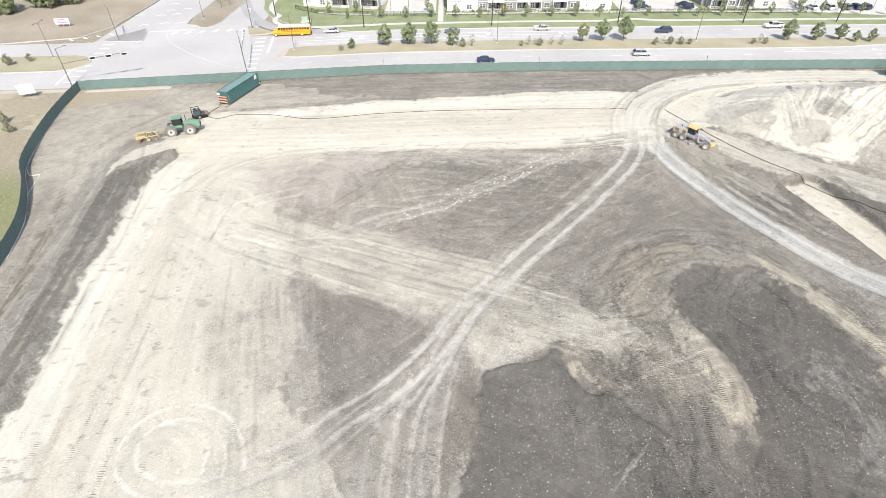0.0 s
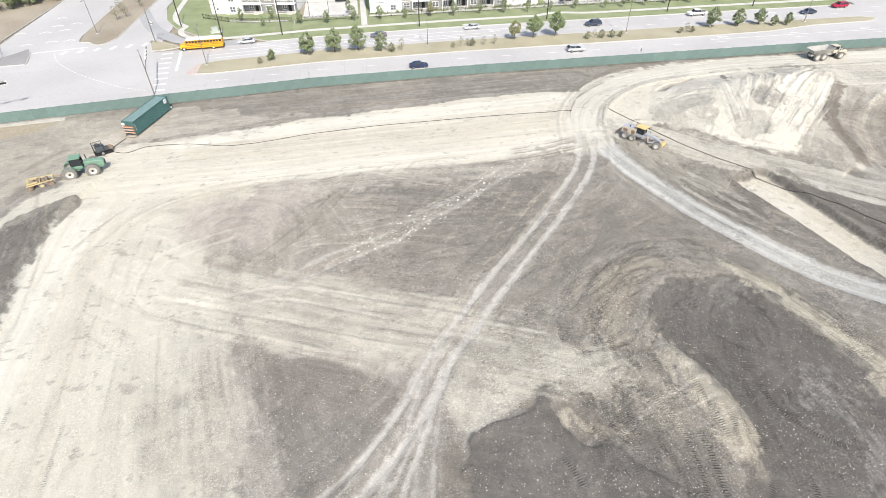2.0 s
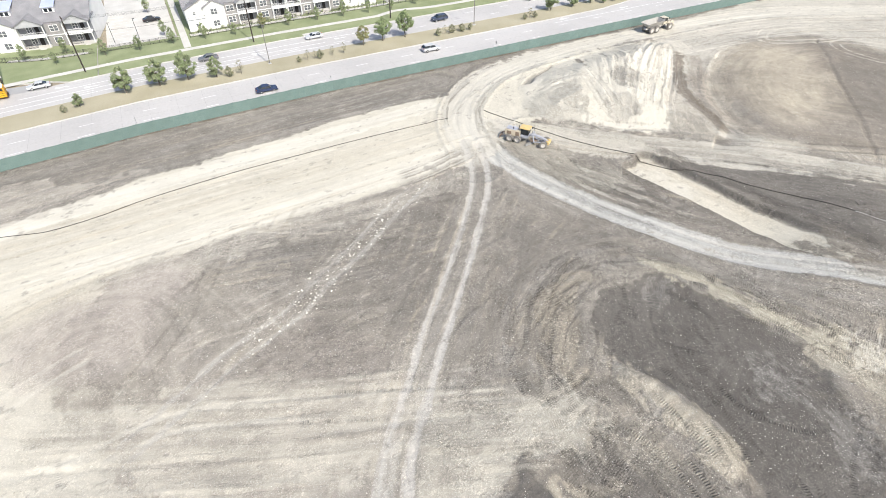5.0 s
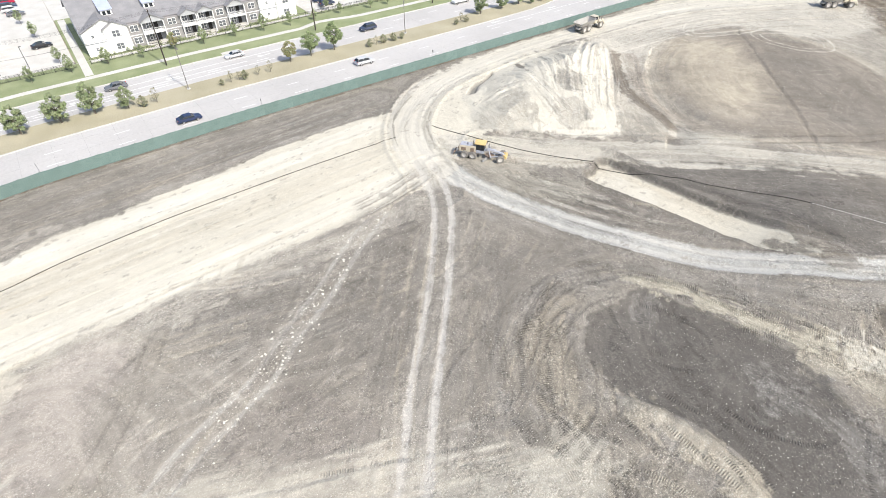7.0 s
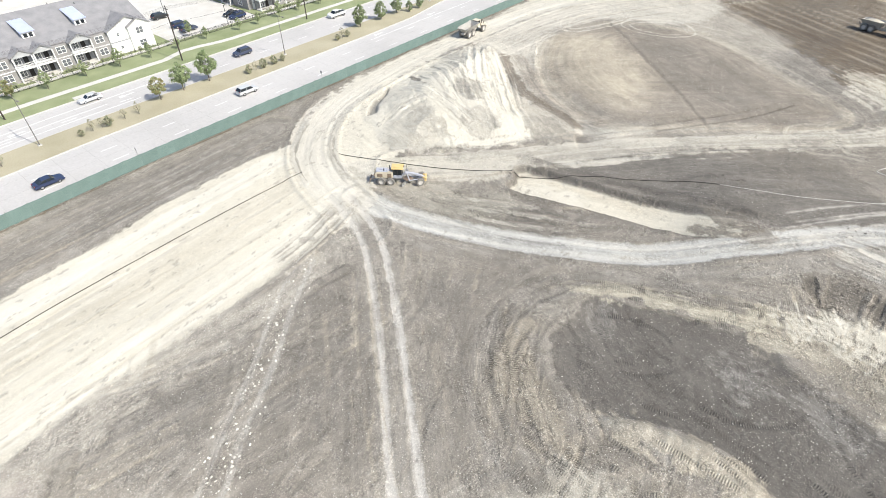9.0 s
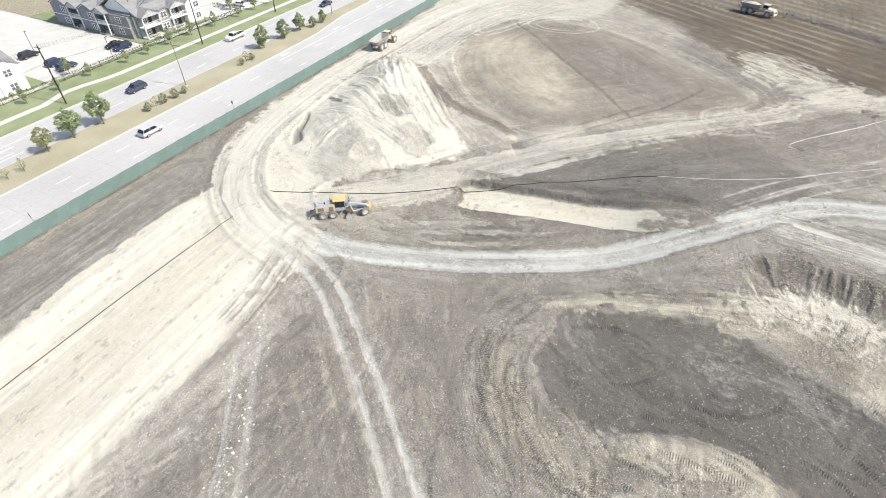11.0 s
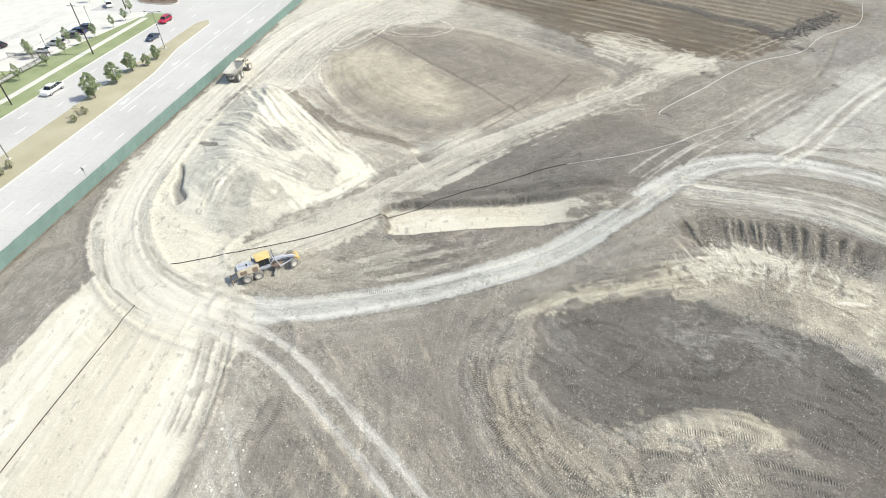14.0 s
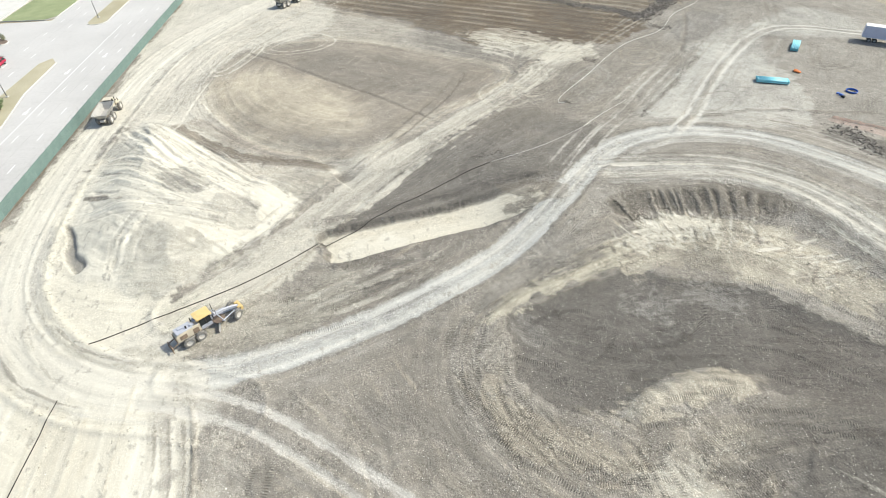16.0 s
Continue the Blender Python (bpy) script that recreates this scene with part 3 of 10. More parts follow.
# dark strip under the screen fence, torn along its south edge
patch([(-38, 114.5), (-16, 117.8), (10, 121), (34, 123.2), (47, 125.8), (56, 131.5), (20, 132.6), (-20, 131.4), (-44, 127.2), (-36, 121)], DARK, 0.22, 1.2, 2.2, 2.0, 0.5, 26, (16, 1.5))
patch([(-28, 119.5), (0, 121), (30, 124.5), (44, 128), (10, 130), (-26, 127)], BROWN, 0.28, 1.5, 2.0, 2.0, 0.8, 27, (14, 1.0))
patch([(-52, 124), (-36, 126), (-30, 120), (-14, 118), (-30, 113), (-50, 110), (-60, 114)], (0.45, 0.415, 0.36), 0.7, 1.2, 3.0, 3.0, 0.4, 69, (7, 1.5))
band([(-46, 112), (-20, 116.8), (6, 120.4), (40, 123.6)], 0.9, MID, 0.8, 0.4, 0.9, 2.0)
# shadow and black cloth at the fence foot, put into the soil colour
band([(x, float(fence_y(x)) - 0.35) for x in range(-56, 200, 8)], 0.22, UMBER, 0.8, 0.15, 0.5, 0.4)
# west of the crest: berm of topsoil, and rough scraped turf out to the fence
patch([(-53.2, 92), (-56, 91.5), (-62.5, 86), (-60.3, 73), (-57.3, 58.7), (-55.4, 47.4), (-53.5, 30), (-50, 5), (-46, 5), (-49, 32), (-52.9, 57), (-54.8, 76), (-55, 84)], DARK, 0.72, 0.5, 0.7, 0.6, 0.25, 28)
patch([(-88, 122), (-86, 104), (-80, 88), (-72, 74), (-66, 58), (-64, 30), (-60, 30), (-62, 60), (-66, 80), (-66, 96), (-50, 112), (-52, 124)], (0.44, 0.405, 0.34), 0.68, 2.0, 2.5, 2.5, 0.35, 29, (6, 2))
rake([(-48, 116), (-58, 108), (-66, 98), (-72, 84)], 5.0, 30, (MID, BROWN, GRAVEL, TAN), 0.4, 25)
band([(-62, 112), (-68, 102), (-71, 92)], 0.5, BROWN, 0.4, 0.5, 0.5, 1.2)
band([(-64, 84), (-61, 68), (-57.5, 50), (-55, 30)], 1.3, MID, 0.7, 0.5, 0.4)
band([(-74, 84), (-68.5, 72), (-63.5, 58), (-61, 38)], 1.6, MID, 0.7, 0.6, 0.5)
band([(-69, 80), (-64.5, 68), (-60.5, 52), (-58, 34)], 0.7, UMBER, 0.5, 0.5, 0.8, 1.5)

patch([(-30, 78), (-14, 84), (4, 76), (8, 62), (0, 50), (-12, 44), (-24, 52)], (0.43, 0.392, 0.335), 0.55, 5.0, 3.0, 3.0)
# inner field: dark tilled ground, pale scrapes, a darker wedge
patch([(-20, 86), (-8.5, 89.9), (11, 90.8), (28, 90.4), (29.2, 85.3), (16.4, 69.5), (8.4, 62.3), (2.5, 63.7), (-3.7, 68.1), (-12.8, 71.7), (-14.4, 77.3)], DARK, 0.26, 3.0, 2.5, 2.0, 0.35, 33, (6, 2.4))
patch([(-2, 66), (10, 64), (20, 76), (28, 86), (10, 86), (0, 78)], BROWN, 0.35, 2.0, 3, 3, 0.4, 34, (6, 2.4))
patch([(-36, 74), (-26, 70), (-14, 67), (-5, 63.6), (4, 57.6), (15, 51.8), (23, 48), (22.6, 44.6), (19.6, 41), (14, 43.4), (8.6, 42), (4, 41), (-1.4, 46.6), (-10, 51), (-23, 56.5), (-34, 64)], CREAM, 0.41, 1.7, 2.0, 2.0, 0.6, 35, (10, 1.1))
patch([(-23.5, 55.6), (-18, 54.4), (-11, 50.8), (-3.1, 46.3), (-6.9, 39.2), (-11.5, 33.8), (-13.8, 34.6), (-16.6, 40.9), (-20.2, 48.3)], DARK, 0.52, 0.7, 1.0, 0.8, 0.12, 36)
patch([(32.4, 85.3), (37.7, 79.5), (42, 72.5), (46, 65.5), (42.3, 63.6), (34.8, 66), (27.1, 62.2), (19.3, 57.1), (15.6, 55), (13, 58.3), (22.1, 71)], BROWN, 0.42, 2.0, 2.5, 2.0, 0.4, 37, (7, 2.0))
patch([(33, 76), (40, 70), (43, 65), (34, 67), (27, 63), (24, 66)], DARK, 0.3, 2.0, 2.5, 2.0, 0.5, 39, (5, 2.0))
# worked earth west of the hollow, brown, with tan where the crawlers turned
patch([(20, 58), (27, 62), (33, 64.4), (40, 62), (34, 59.6), (29.6, 55.6), (28.2, 49), (28, 42), (29.6, 34), (28, 26), (24, 12), (14, 12), (18, 28), (20, 36), (19.6, 42), (23, 46), (21, 51)], BROWN, 0.45, 1.5, 2.0, 1.6, 0.3, 47, (6, 2))
patch([(26, 60), (31, 62.6), (34, 61.6), (30, 57), (27, 52.4), (24, 49), (21, 49.4), (23, 54)], (0.36, 0.32, 0.255), 0.5, 1.5, 2.0, 1.5, 0.5, 40, (5, 1.4))
patch([(22, 38), (27, 34), (27, 24), (22, 8), (14, 8), (17, 24)], DARK, 0.5, 1.7, 2.0, 2.0, 0.4, 65, (6, 2))
patch([(21.9, 40.8), (24.8, 39.4), (25.4, 35.2), (24, 32.4), (22.3, 36)], (0.42, 0.385, 0.315), 0.38, 0.6, 1.6, 1.0, 0.3, 42, (3, 1))
patch([(26.2, 43.7), (27, 38), (25.4, 33.1), (23.9, 34.4), (24.3, 39.7), (24.4, 43.6)], TAN, 0.2, 0.8, 1.6, 1.2, 0.3, 44, (3, 1))
band([(-24, 90), (0, 90.6), (22, 91), (34, 92)], 3.0, (0.43, 0.40, 0.345), 0.5, 2.2, 0.5, 2.5)
band([(27, 93), (17, 87), (9.5, 81.8), (0, 75.4)], 2.6, (0.41, 0.38, 0.33), 0.35, 2.0, 0.5, 2.0)
band([(-24, 56), (-20.4, 45.6), (-17.2, 36.6), (-13.4, 26), (-10, 14)], 2.6, (0.36, 0.335, 0.295), 0.5, 2.4, 0.5, 2.0)
# dull pinkish crust in the pad's corner, with darker scuffs
patch([(-37, 85.4), (-31, 88.4), (-23.6, 90), (-14.7, 90.8), (-11.8, 85.3), (-18.5, 81.1), (-19.9, 72.9), (-28.5, 74.6), (-33.9, 76.7)], (0.40, 0.36, 0.322), 0.68, 2.2, 2.2, 2.0, 0.3, 84, (8, 1.4))
patch([(-19.5, 81.1), (-17.5, 82.4), (-14.7, 78.8), (-13.8, 71.7), (-16.6, 69.8), (-18.9, 74.2)], (0.285, 0.26, 0.23), 0.55, 1.2, 2.4, 1.6, 0.5, 85, (5, 0.9))
patch([(-26, 75.4), (-23, 74.6), (-20.6, 71.4), (-23.4, 71)], (0.285, 0.26, 0.23), 0.5, 0.7, 2.2, 1.2, 0.5, 86, (3, 0.7))
patch([(-8.3, 69.6), (-2.1, 71.4), (1.9, 68.7), (4.9, 63.3), (4.1, 60.6), (-1.3, 61.8), (-6.3, 64.8)], (0.225, 0.20, 0.178), 0.5, 1.0, 2.0, 1.4, 0.35, 87, (6, 1.2))
patch([(-41.2, 76.8), (-35, 76.2), (-28.3, 71.6), (-24.6, 60), (-23, 52), (-37.1, 56)], (0.50, 0.47, 0.405), 0.6, 3.0, 2.0, 2.0, 0.3, 88, (8, 1.0))
patch([(-24.1, 58.6), (-16.4, 54.2), (-5.7, 48.7), (2, 43), (0, 41), (-18, 47)], (0.225, 0.195, 0.172), 0.35, 1.2, 1.8, 1.2, 0.4, 89, (6, 0.8))
# the near dark patch with its torn pale rim
NEAR_DARK = [(3, 38.3), (5, 39.6), (7.8, 40.8), (9.4, 41.4), (12.5, 43.2), (13.2, 39.4), (15.2, 36.6), (19.1, 35.2), (21.6, 31.6), (21, 28), (22, 18), (-1.4, 16), (-0.4, 24.5), (1.3, 27.9), (2, 32)]
patch([(3, 44), (2.4, 40.4), (5, 40), (9, 42), (12.5, 44), (15.9, 41.4), (19.9, 41), (22.4, 43.4), (22, 47.6), (14.5, 48)], CREAM, 0.3, 0.9, 1.8, 1.5, 0.3, 38)
patch([(9, 42), (12.5, 43.6), (16.5, 41.6), (19.8, 38.6), (21, 35.6), (18, 35), (14, 37)], BROWN, 0.75, 0.6, 1.4, 1.0)
patch(NEAR_DARK, DARK, 0.9, 0.5, 1.3, 0.8)
patch([(13, 41), (14.6, 38.4), (18, 36.6), (20.6, 36), (19, 37.6), (15.6, 39)], TAN, 0.6, 0.5, 1.6, 1.0, 0.3, 43, (2, 0.8))
patch([(0.6, 38), (2.6, 37.6), (1.6, 31), (-1, 24), (-3, 24), (-1.6, 32)], BROWN, 0.7, 0.8, 1.4, 1.0)
band([(14.6, 24.5), (17.6, 27.6), (19.2, 29.2), (20.9, 31.4)], 0.05, CHALK, 0.55, 0.2, 0.6, 0.4)
# the wide dark hollow, the pale mound at its west, the cut pale bank at its east
HOLLOW = [(29.5, 52.5), (30.6, 55.2), (33, 57.6), (36.5, 59.1), (40.8, 58.5), (44.6, 57.4), (47.2, 51.5), (49.8, 43.4), (51, 37.4), (48.2, 34), (46.8, 29), (45.4, 25.6), (42, 20.6), (37.7, 17), (33, 13.4), (24, 6), (14, 2), (22, 14), (27, 26), (30, 31.6), (33, 37), (32.4, 42.6), (30.6, 46.6), (29.4, 49)]
MOUND = [(28.2, 47.8), (30.2, 47.6), (32.2, 43.6), (33.2, 38.6), (32.4, 34), (30.8, 31.8), (29.4, 33), (28.9, 37.5), (28.1, 42), (27.7, 45.6)]
patch([(31, 18), (24, 10), (12, 10), (14, 26), (18, 40), (22, 40), (26, 31), (30, 31)], DARK, 0.55, 1.6, 2.0, 1.5, 0.3, 75, (5, 1.4))
patch(HOLLOW, DARK, 0.95, 0.75, 1.1, 0.7)
patch(MOUND, (0.47, 0.425, 0.34), 0.55, 0.9, 2.0, 0.8, 0.3, 46, (3, 1.0))
patch([(50, 40), (57.6, 37), (61, 32), (59.6, 24), (57, 14), (50, 9), (42, 7), (38, 13), (44, 19), (48, 27), (49, 33)], (0.40, 0.365, 0.295), 0.75, 1.0, 2.0, 1.2, 0.3, 41, (4, 1.5))
patch([(44, 61.8), (47.8, 56.6), (50.6, 51), (53.6, 44.4), (56, 39.4), (54.6, 36.6), (51.6, 41), (49.4, 47.4), (46.4, 54.6), (43.6, 59.6)], (0.48, 0.445, 0.355), 0.75, 0.7, 1.8, 0.8, 0.25, 45, (6, 0.8))
patch([(54.6, 39), (59.4, 35), (60.8, 30), (59.4, 24.6), (56.4, 22), (54.6, 27), (53.2, 33)], (0.53, 0.50, 0.425), 0.85, 0.8, 2.6, 1.4, 0.2, 48, (3, 1))
patch([(52.6, 22), (54.4, 17), (51, 11.4), (46.4, 11), (47, 16), (49.6, 19.4)], (0.50, 0.46, 0.375), 0.55, 1.0, 2.4, 1.4, 0.4, 49, (3, 1))
patch([(47.6, 34.4), (51, 37), (53, 31), (50, 25), (47, 26.4)], BROWN, 0.5, 1.0, 2.0, 1.2, 0.4, 50, (3, 1))
patch([(60.8, 35.6), (63.4, 38), (67, 34), (67.4, 26), (66, 15.4), (61, 9.6), (57.4, 11), (59.6, 18), (61.2, 26), (61.4, 31)], BROWN, 0.72, 0.8, 1.6, 1.2, 0.3, 51, (3, 1))

patch([(29.4, 32), (32.4, 30.6), (38, 22), (34, 15), (24, 8), (20, 16), (26, 26)], (0.145, 0.132, 0.118), 0.75, 1.2, 1.6, 1.2, 0.25, 97, (5, 1.2))
# grey crumbs turned up where the crawlers spun in the hollow
for q, a in (([(44.6, 42.6), (46.4, 40), (45.6, 36.6), (43, 35), (41, 37.4), (42.6, 40.6)], 0.3), ([(45.6, 33.4), (46.6, 30.6), (44, 27), (42.6, 29)], 0.35), ([(41.6, 40), (43, 38.6), (40.4, 36.4), (39, 38)], 0.2), ([(42, 57), (43.6, 54.4), (40.4, 52.6), (38.6, 55)], 0.2)):
    patch(q, (0.33, 0.315, 0.29), a, 0.9, 2.4, 1.2, 0.9, 93, (1.2, 0.5))
# east: trench pad, spoil, gravel road, second road
patch([(62, 90), (75, 82), (90, 68), (104, 52), (98, 36), (86, 30), (76, 38), (72, 50), (69, 68), (66, 80)], DARK, 0.66, 1.5, 2.0, 2.0, 0.35, 43, (10, 2))
patch([(95, 58), (104, 50), (118, 34), (108, 28), (96, 38), (86, 46)], BROWN, 0.45, 2.5, 2.5, 2.5, 0.5, 44)
patch([(45, 92), (56, 90), (58, 80), (62, 64), (66, 50), (60, 55), (52, 67), (46.5, 78), (43, 88)], BROWN, 0.3, 1.5, 2.0, 2.0, 0.5, 45)
patch([(43, 106), (50, 103), (57, 95), (54, 88), (48, 88), (44, 94), (42.4, 99)], (0.43, 0.40, 0.335), 0.55, 2.0, 2.0, 2.0, 0.3, 46)
patch([(53, 101), (60, 93), (67, 85.4), (62, 83), (57, 86), (52.6, 93)], (0.49, 0.46, 0.39), 0.75, 1.4, 1.8, 1.5, 0.2, 76, (6, 1.2))
patch([(44, 92), (48, 90), (54, 84), (58, 78), (54, 74), (48, 80), (44.4, 87)], (0.36, 0.34, 0.285), 0.5, 1.6, 1.8, 1.5, 0.4, 77, (5, 1.4))
patch([(46.4, 109.6), (51, 105), (54.6, 98.6), (53.2, 97.6), (48.6, 100.6), (44.8, 106.6)], (0.53, 0.50, 0.42), 0.8, 0.6, 1.4, 0.8, 0.2, 53, (3, 1))
for a, b in (((52.5, 77), (55.5, 68)), ((55.5, 76), (58, 65)), ((49.5, 73), (53, 66))):
    band([a, ((a[0] + b[0]) / 2 - 0.4, (a[1] + b[1]) / 2), b], 0.8, DARK, 0.75, 0.6, 0.5, 2.2)
patch([(58, 100), (64, 92), (78, 80), (92, 67), (106, 51), (118, 38), (128, 28), (126, 22), (112, 36), (100, 49), (86, 63), (72, 75), (60, 85), (52, 93)], (0.51, 0.48, 0.415), 0.72, 1.2, 1.8, 1.0, 0.6, 46, (20, 1.1))
patch([(52.3, 76.8), (56.3, 75.5), (56.6, 72.3), (53.6, 71), (51, 74.4)], (0.155, 0.142, 0.127), 0.7, 0.8, 2.0, 1.2, 0.3, 91, (4, 0.8))
patch([(57.2, 79.4), (56.4, 75.4), (57.4, 69.6), (59.4, 64.6), (61.6, 57.4), (63.4, 51.4), (64.6, 51.6), (62.6, 59), (60.6, 67.6), (59.2, 75)], (0.165, 0.15, 0.133), 0.7, 0.5, 2.2, 1.0, 0.3, 92, (5, 0.7))
for a, b, c in (((49, 84), (53.4, 75), (58.4, 64)), ((50.6, 85.4), (54.4, 78.4), (57, 72.6)), ((47.6, 81), (51, 73.4), (55.4, 65.4))):
    band([a, b, c], 0.35, (0.45, 0.425, 0.37), 0.6, 0.3, 0.5, 0.9)
    band([a, b, c], 0.12, BROWN, 0.6, 0.15, 0.4, 0.5, off=0.7)
band(HAUL, 2.4, (0.43, 0.425, 0.40), 0.95, 0.4, 0.2, 0.8, fade=0.8)
wheels(HAUL, 2.7, 1.0, (0.525, 0.517, 0.485), 0.75, 0.15, 0.05)
band(HAUL, 0.3, (0.33, 0.325, 0.31), 0.6, 0.3, 0.5, 0.6)
band(HAUL, 0.2, (0.36, 0.355, 0.335), 0.5, 0.3, 0.6, 0.6, off=2.1)
for q in (-2.55, 2.5):
    band(HAUL, 0.12, BROWN, 0.55, 0.2, 0.6, 0.6, off=q)
band(HAUL[10:], 1.6, (0.42, 0.405, 0.37), 0.6, 0.6, 0.4, 0.9, off=-3.0)
band(HAUL_LOW, 4.0, GRAVEL, 0.4, 1.2, 0.8, 1.4)
for q in (-3.2, -0.4, 2.6):
    wheels(HAUL_LOW, 2.6 + 0.2 * q, 0.5, (0.53, 0.505, 0.45), 0.75, 0.3, 0.05, seed=20 + int(q * 3))
# gravelled yard in the south-east
patch([(88, 26), (98, 18), (108, 6), (124, -8), (136, -18), (160, -40), (150, -70), (110, -60), (84, -40), (74, -16), (84, 4), (88, 16)], MID, 0.7, 3.0, 3.0, 3.0)
patch([(92, 20), (104, 12), (120, -2), (134, -14), (142, -36), (126, -26), (114, -22), (104, -6), (93, -6), (88, 10)], GRAVEL, 0.5, 2.5, 2.5, 2.5, 0.4, 48)
patch([(94, 18.6), (97.2, 16.4), (105.7, 7.9), (114.9, -0.1), (123, -7.6), (130, -11), (127, -18), (112, -22), (100, -20), (90, -16), (84, -6.8), (87.6, 8.5)], (0.47, 0.455, 0.415), 0.5, 1.4, 2.5, 1.5)
patch([(154.5, -21.8), (149, -28.5), (139, -21.7), (132.5, -13.2), (131.6, -6.5), (146.3, -11.8)], (0.24, 0.225, 0.205), 0.85, 0.6, 1.0, 0.8)
patch([(84, -14.4), (82.8, -17.8), (77, -20.8), (70, -19), (70.6, -15.6), (75.5, -12.3), (79, -11.6)], DARK, 0.8, 0.8, 2.2, 1.2)
patch([(86.8, -17.4), (84, -21), (80.6, -24.6), (79, -23), (82.6, -19.2), (85.4, -16.4)], (0.44, 0.33, 0.28), 0.5, 0.8, 1.2, 0.8)
patch([(136, -30), (146, -40), (152, -56), (134, -62), (126, -50), (130, -38)], GRAVEL, 0.5, 2.0, 2.0, 2.0)
for q in ([(92.8, 18.9), (97.2, 16.4), (105.7, 7.9), (114.9, -0.1), (122, -7.1)], [(86.5, 16), (91, 10.1), (91.5, 2.9), (92.9, -4), (89.9, -16.9), (87.4, -28.6)]):
    band(q, 0.5, BROWN, 0.55, 0.5, 0.4, 1.2, rut=-0.12)
YARD = [(84, 17), (86.4, 14.9), (92.5, 9), (103.3, 0.4), (114.3, -8.8), (122.9, -17.2), (131.6, -26.8), (136.8, -36.4), (136.2, -44.3), (131.2, -53.8), (124, -66)]
wheels(YARD, 2.4, 0.9, (0.53, 0.51, 0.465), 0.8, 0.2, 0.08)
band(YARD, 0.5, MID, 0.5, 0.3, 0.3, 0.5, rut=-0.06)
wheels([(90.4, 11.2), (100.9, 3.6), (111.5, -5.5), (123.8, -16.2), (134.3, -26), (146, -40)], 2.2, 0.45, MID, 0.55, 0.1, 0.06)
wheels([(72, 41.9), (85.7, 31.1), (93.7, 23.5), (108.1, 11.3), (122.6, -2.3), (132, -10)], 2.3, 0.5, (0.47, 0.445, 0.40), 0.7, 0.1, 0.06)
wheels([(76, 43), (88, 33), (97, 24.6), (111, 12), (126, -4.7)], 2.3, 0.4, (0.47, 0.445, 0.40), 0.6, 0.1, 0.06)
wheels([(89.4, 24.9), (98.7, 16), (115.8, -0.4), (139.3, -22.4)], 2.3, 0.4, BROWN, 0.5, 0.1, 0.05)
wheels([(129.5, 7.5), (128.9, 3.7), (124.9, 2.5), (120.5, 6.9), (122.1, 10.3), (127.2, 9.7)], 1.9, 0.5, TAN, 0.45, 0.3, 0.10, True)
wheels([(122.4, 33), (117, 33.6), (112.5, 37.6), (109.3, 41.7), (106, 39.7), (107, 35)], 2.0, 0.5, CREAM, 0.6, 0.1, 0.06)
wheels([(126, 33), (120, 34.6), (115, 38.6), (111, 43), (106.6, 43)], 2.0, 0.5, CREAM, 0.6, 0.1, 0.06)
wheels([(107.1, 31.2), (114, 26.5), (119.6, 20.5), (116, 19), (111.6, 21.9), (105.1, 28)], 2.0, 0.4, GRAVEL, 0.5, 0.1, 0.05)
wheels([(94.7, 6.7), (100.2, 2.6), (101.1, -3.6), (97.1, -2.7), (92.8, 3.4)], 1.8, 0.35, BROWN, 0.4, 0.1, 0.05, True)
wheels([(141, -39.1), (152.5, -45.4), (166, -52)], 2.2, 0.6, BROWN, 0.6, 0.4, 0.1)
band([(152.5, -18.7), (145, -15), (137.2, -11.1), (126, -4.6)], 0.35, BROWN, 0.8, 0.3, 0.2, 0.6, rut=0.15)
wheels([(125.1, -41.4), (121.8, -37.6), (110.9, -31.5), (109.6, -34.9), (110.6, -38.5)], 1.6, 0.5, BROWN, 0.6, 0.3, 0.1)
wheels([(94.6, -1.3), (101.6, -9.1), (103, -20), (98, -34)], 2.2, 0.5, MID, 0.5, 0.2, 0.05)
for a in range(6):
    wheels([(84 + a * 0.9, 6 - a * 2.2), (78 + a, -3 - a * 2), (70 + a, -9 - a * 1.6), (52, -20 - a)], 2.3, 0.5, (GRAVEL, BROWN, MID)[a % 3], 0.5, 0.3, 0.05, seed=60 + 2 * a)
# ploughed topsoil in the far east
patch([(182, 99), (168, 76), (152, 54), (138, 38), (134, 18), (142, 2), (160, -16), (180, -34), (260, 20), (250, 120)], UMBER, 0.85, 1.8, 2.5, 2.5, 0.25, 49)
band([(180, 86), (168, 70), (154.7, 58), (142.8, 44.7), (135, 31.4), (134.6, 18)], 1.6, DARK, 0.7, 1.0, 0.3, 2.0)
band([(190, 50), (180.4, 29.5), (174.7, 18.6), (165.7, 8.2), (159, -0.7), (151, -3.8)], 2.2, DARK, 0.85, 1.0, 0.2, 2.0)
band([(151, -3.8), (160.2, -13.5), (171, -24.5)], 2.6, DARK, 0.85, 1.0, 0.2, 2.0)
patch([(150, 47), (138, 32), (134, 16), (126, 24), (127, 33), (138, 44)], CREAM, 0.55, 1.5, 3.5, 3.0, 1.0, 50, (3, 0.8))
patch([(96, 40), (108, 46), (124, 30), (132, 14), (140, -2), (126, -4), (110, 12), (94, 28)], BROWN, 0.4, 3.0, 3.0, 3.0, 0.4, 70, (9, 1.4))
patch([(160, 60), (148, 52), (140, 46), (148, 42), (160, 50)], UMBER, 0.8, 1.0, 3.0, 2.0, 0.6, 68, (5, 1.2))
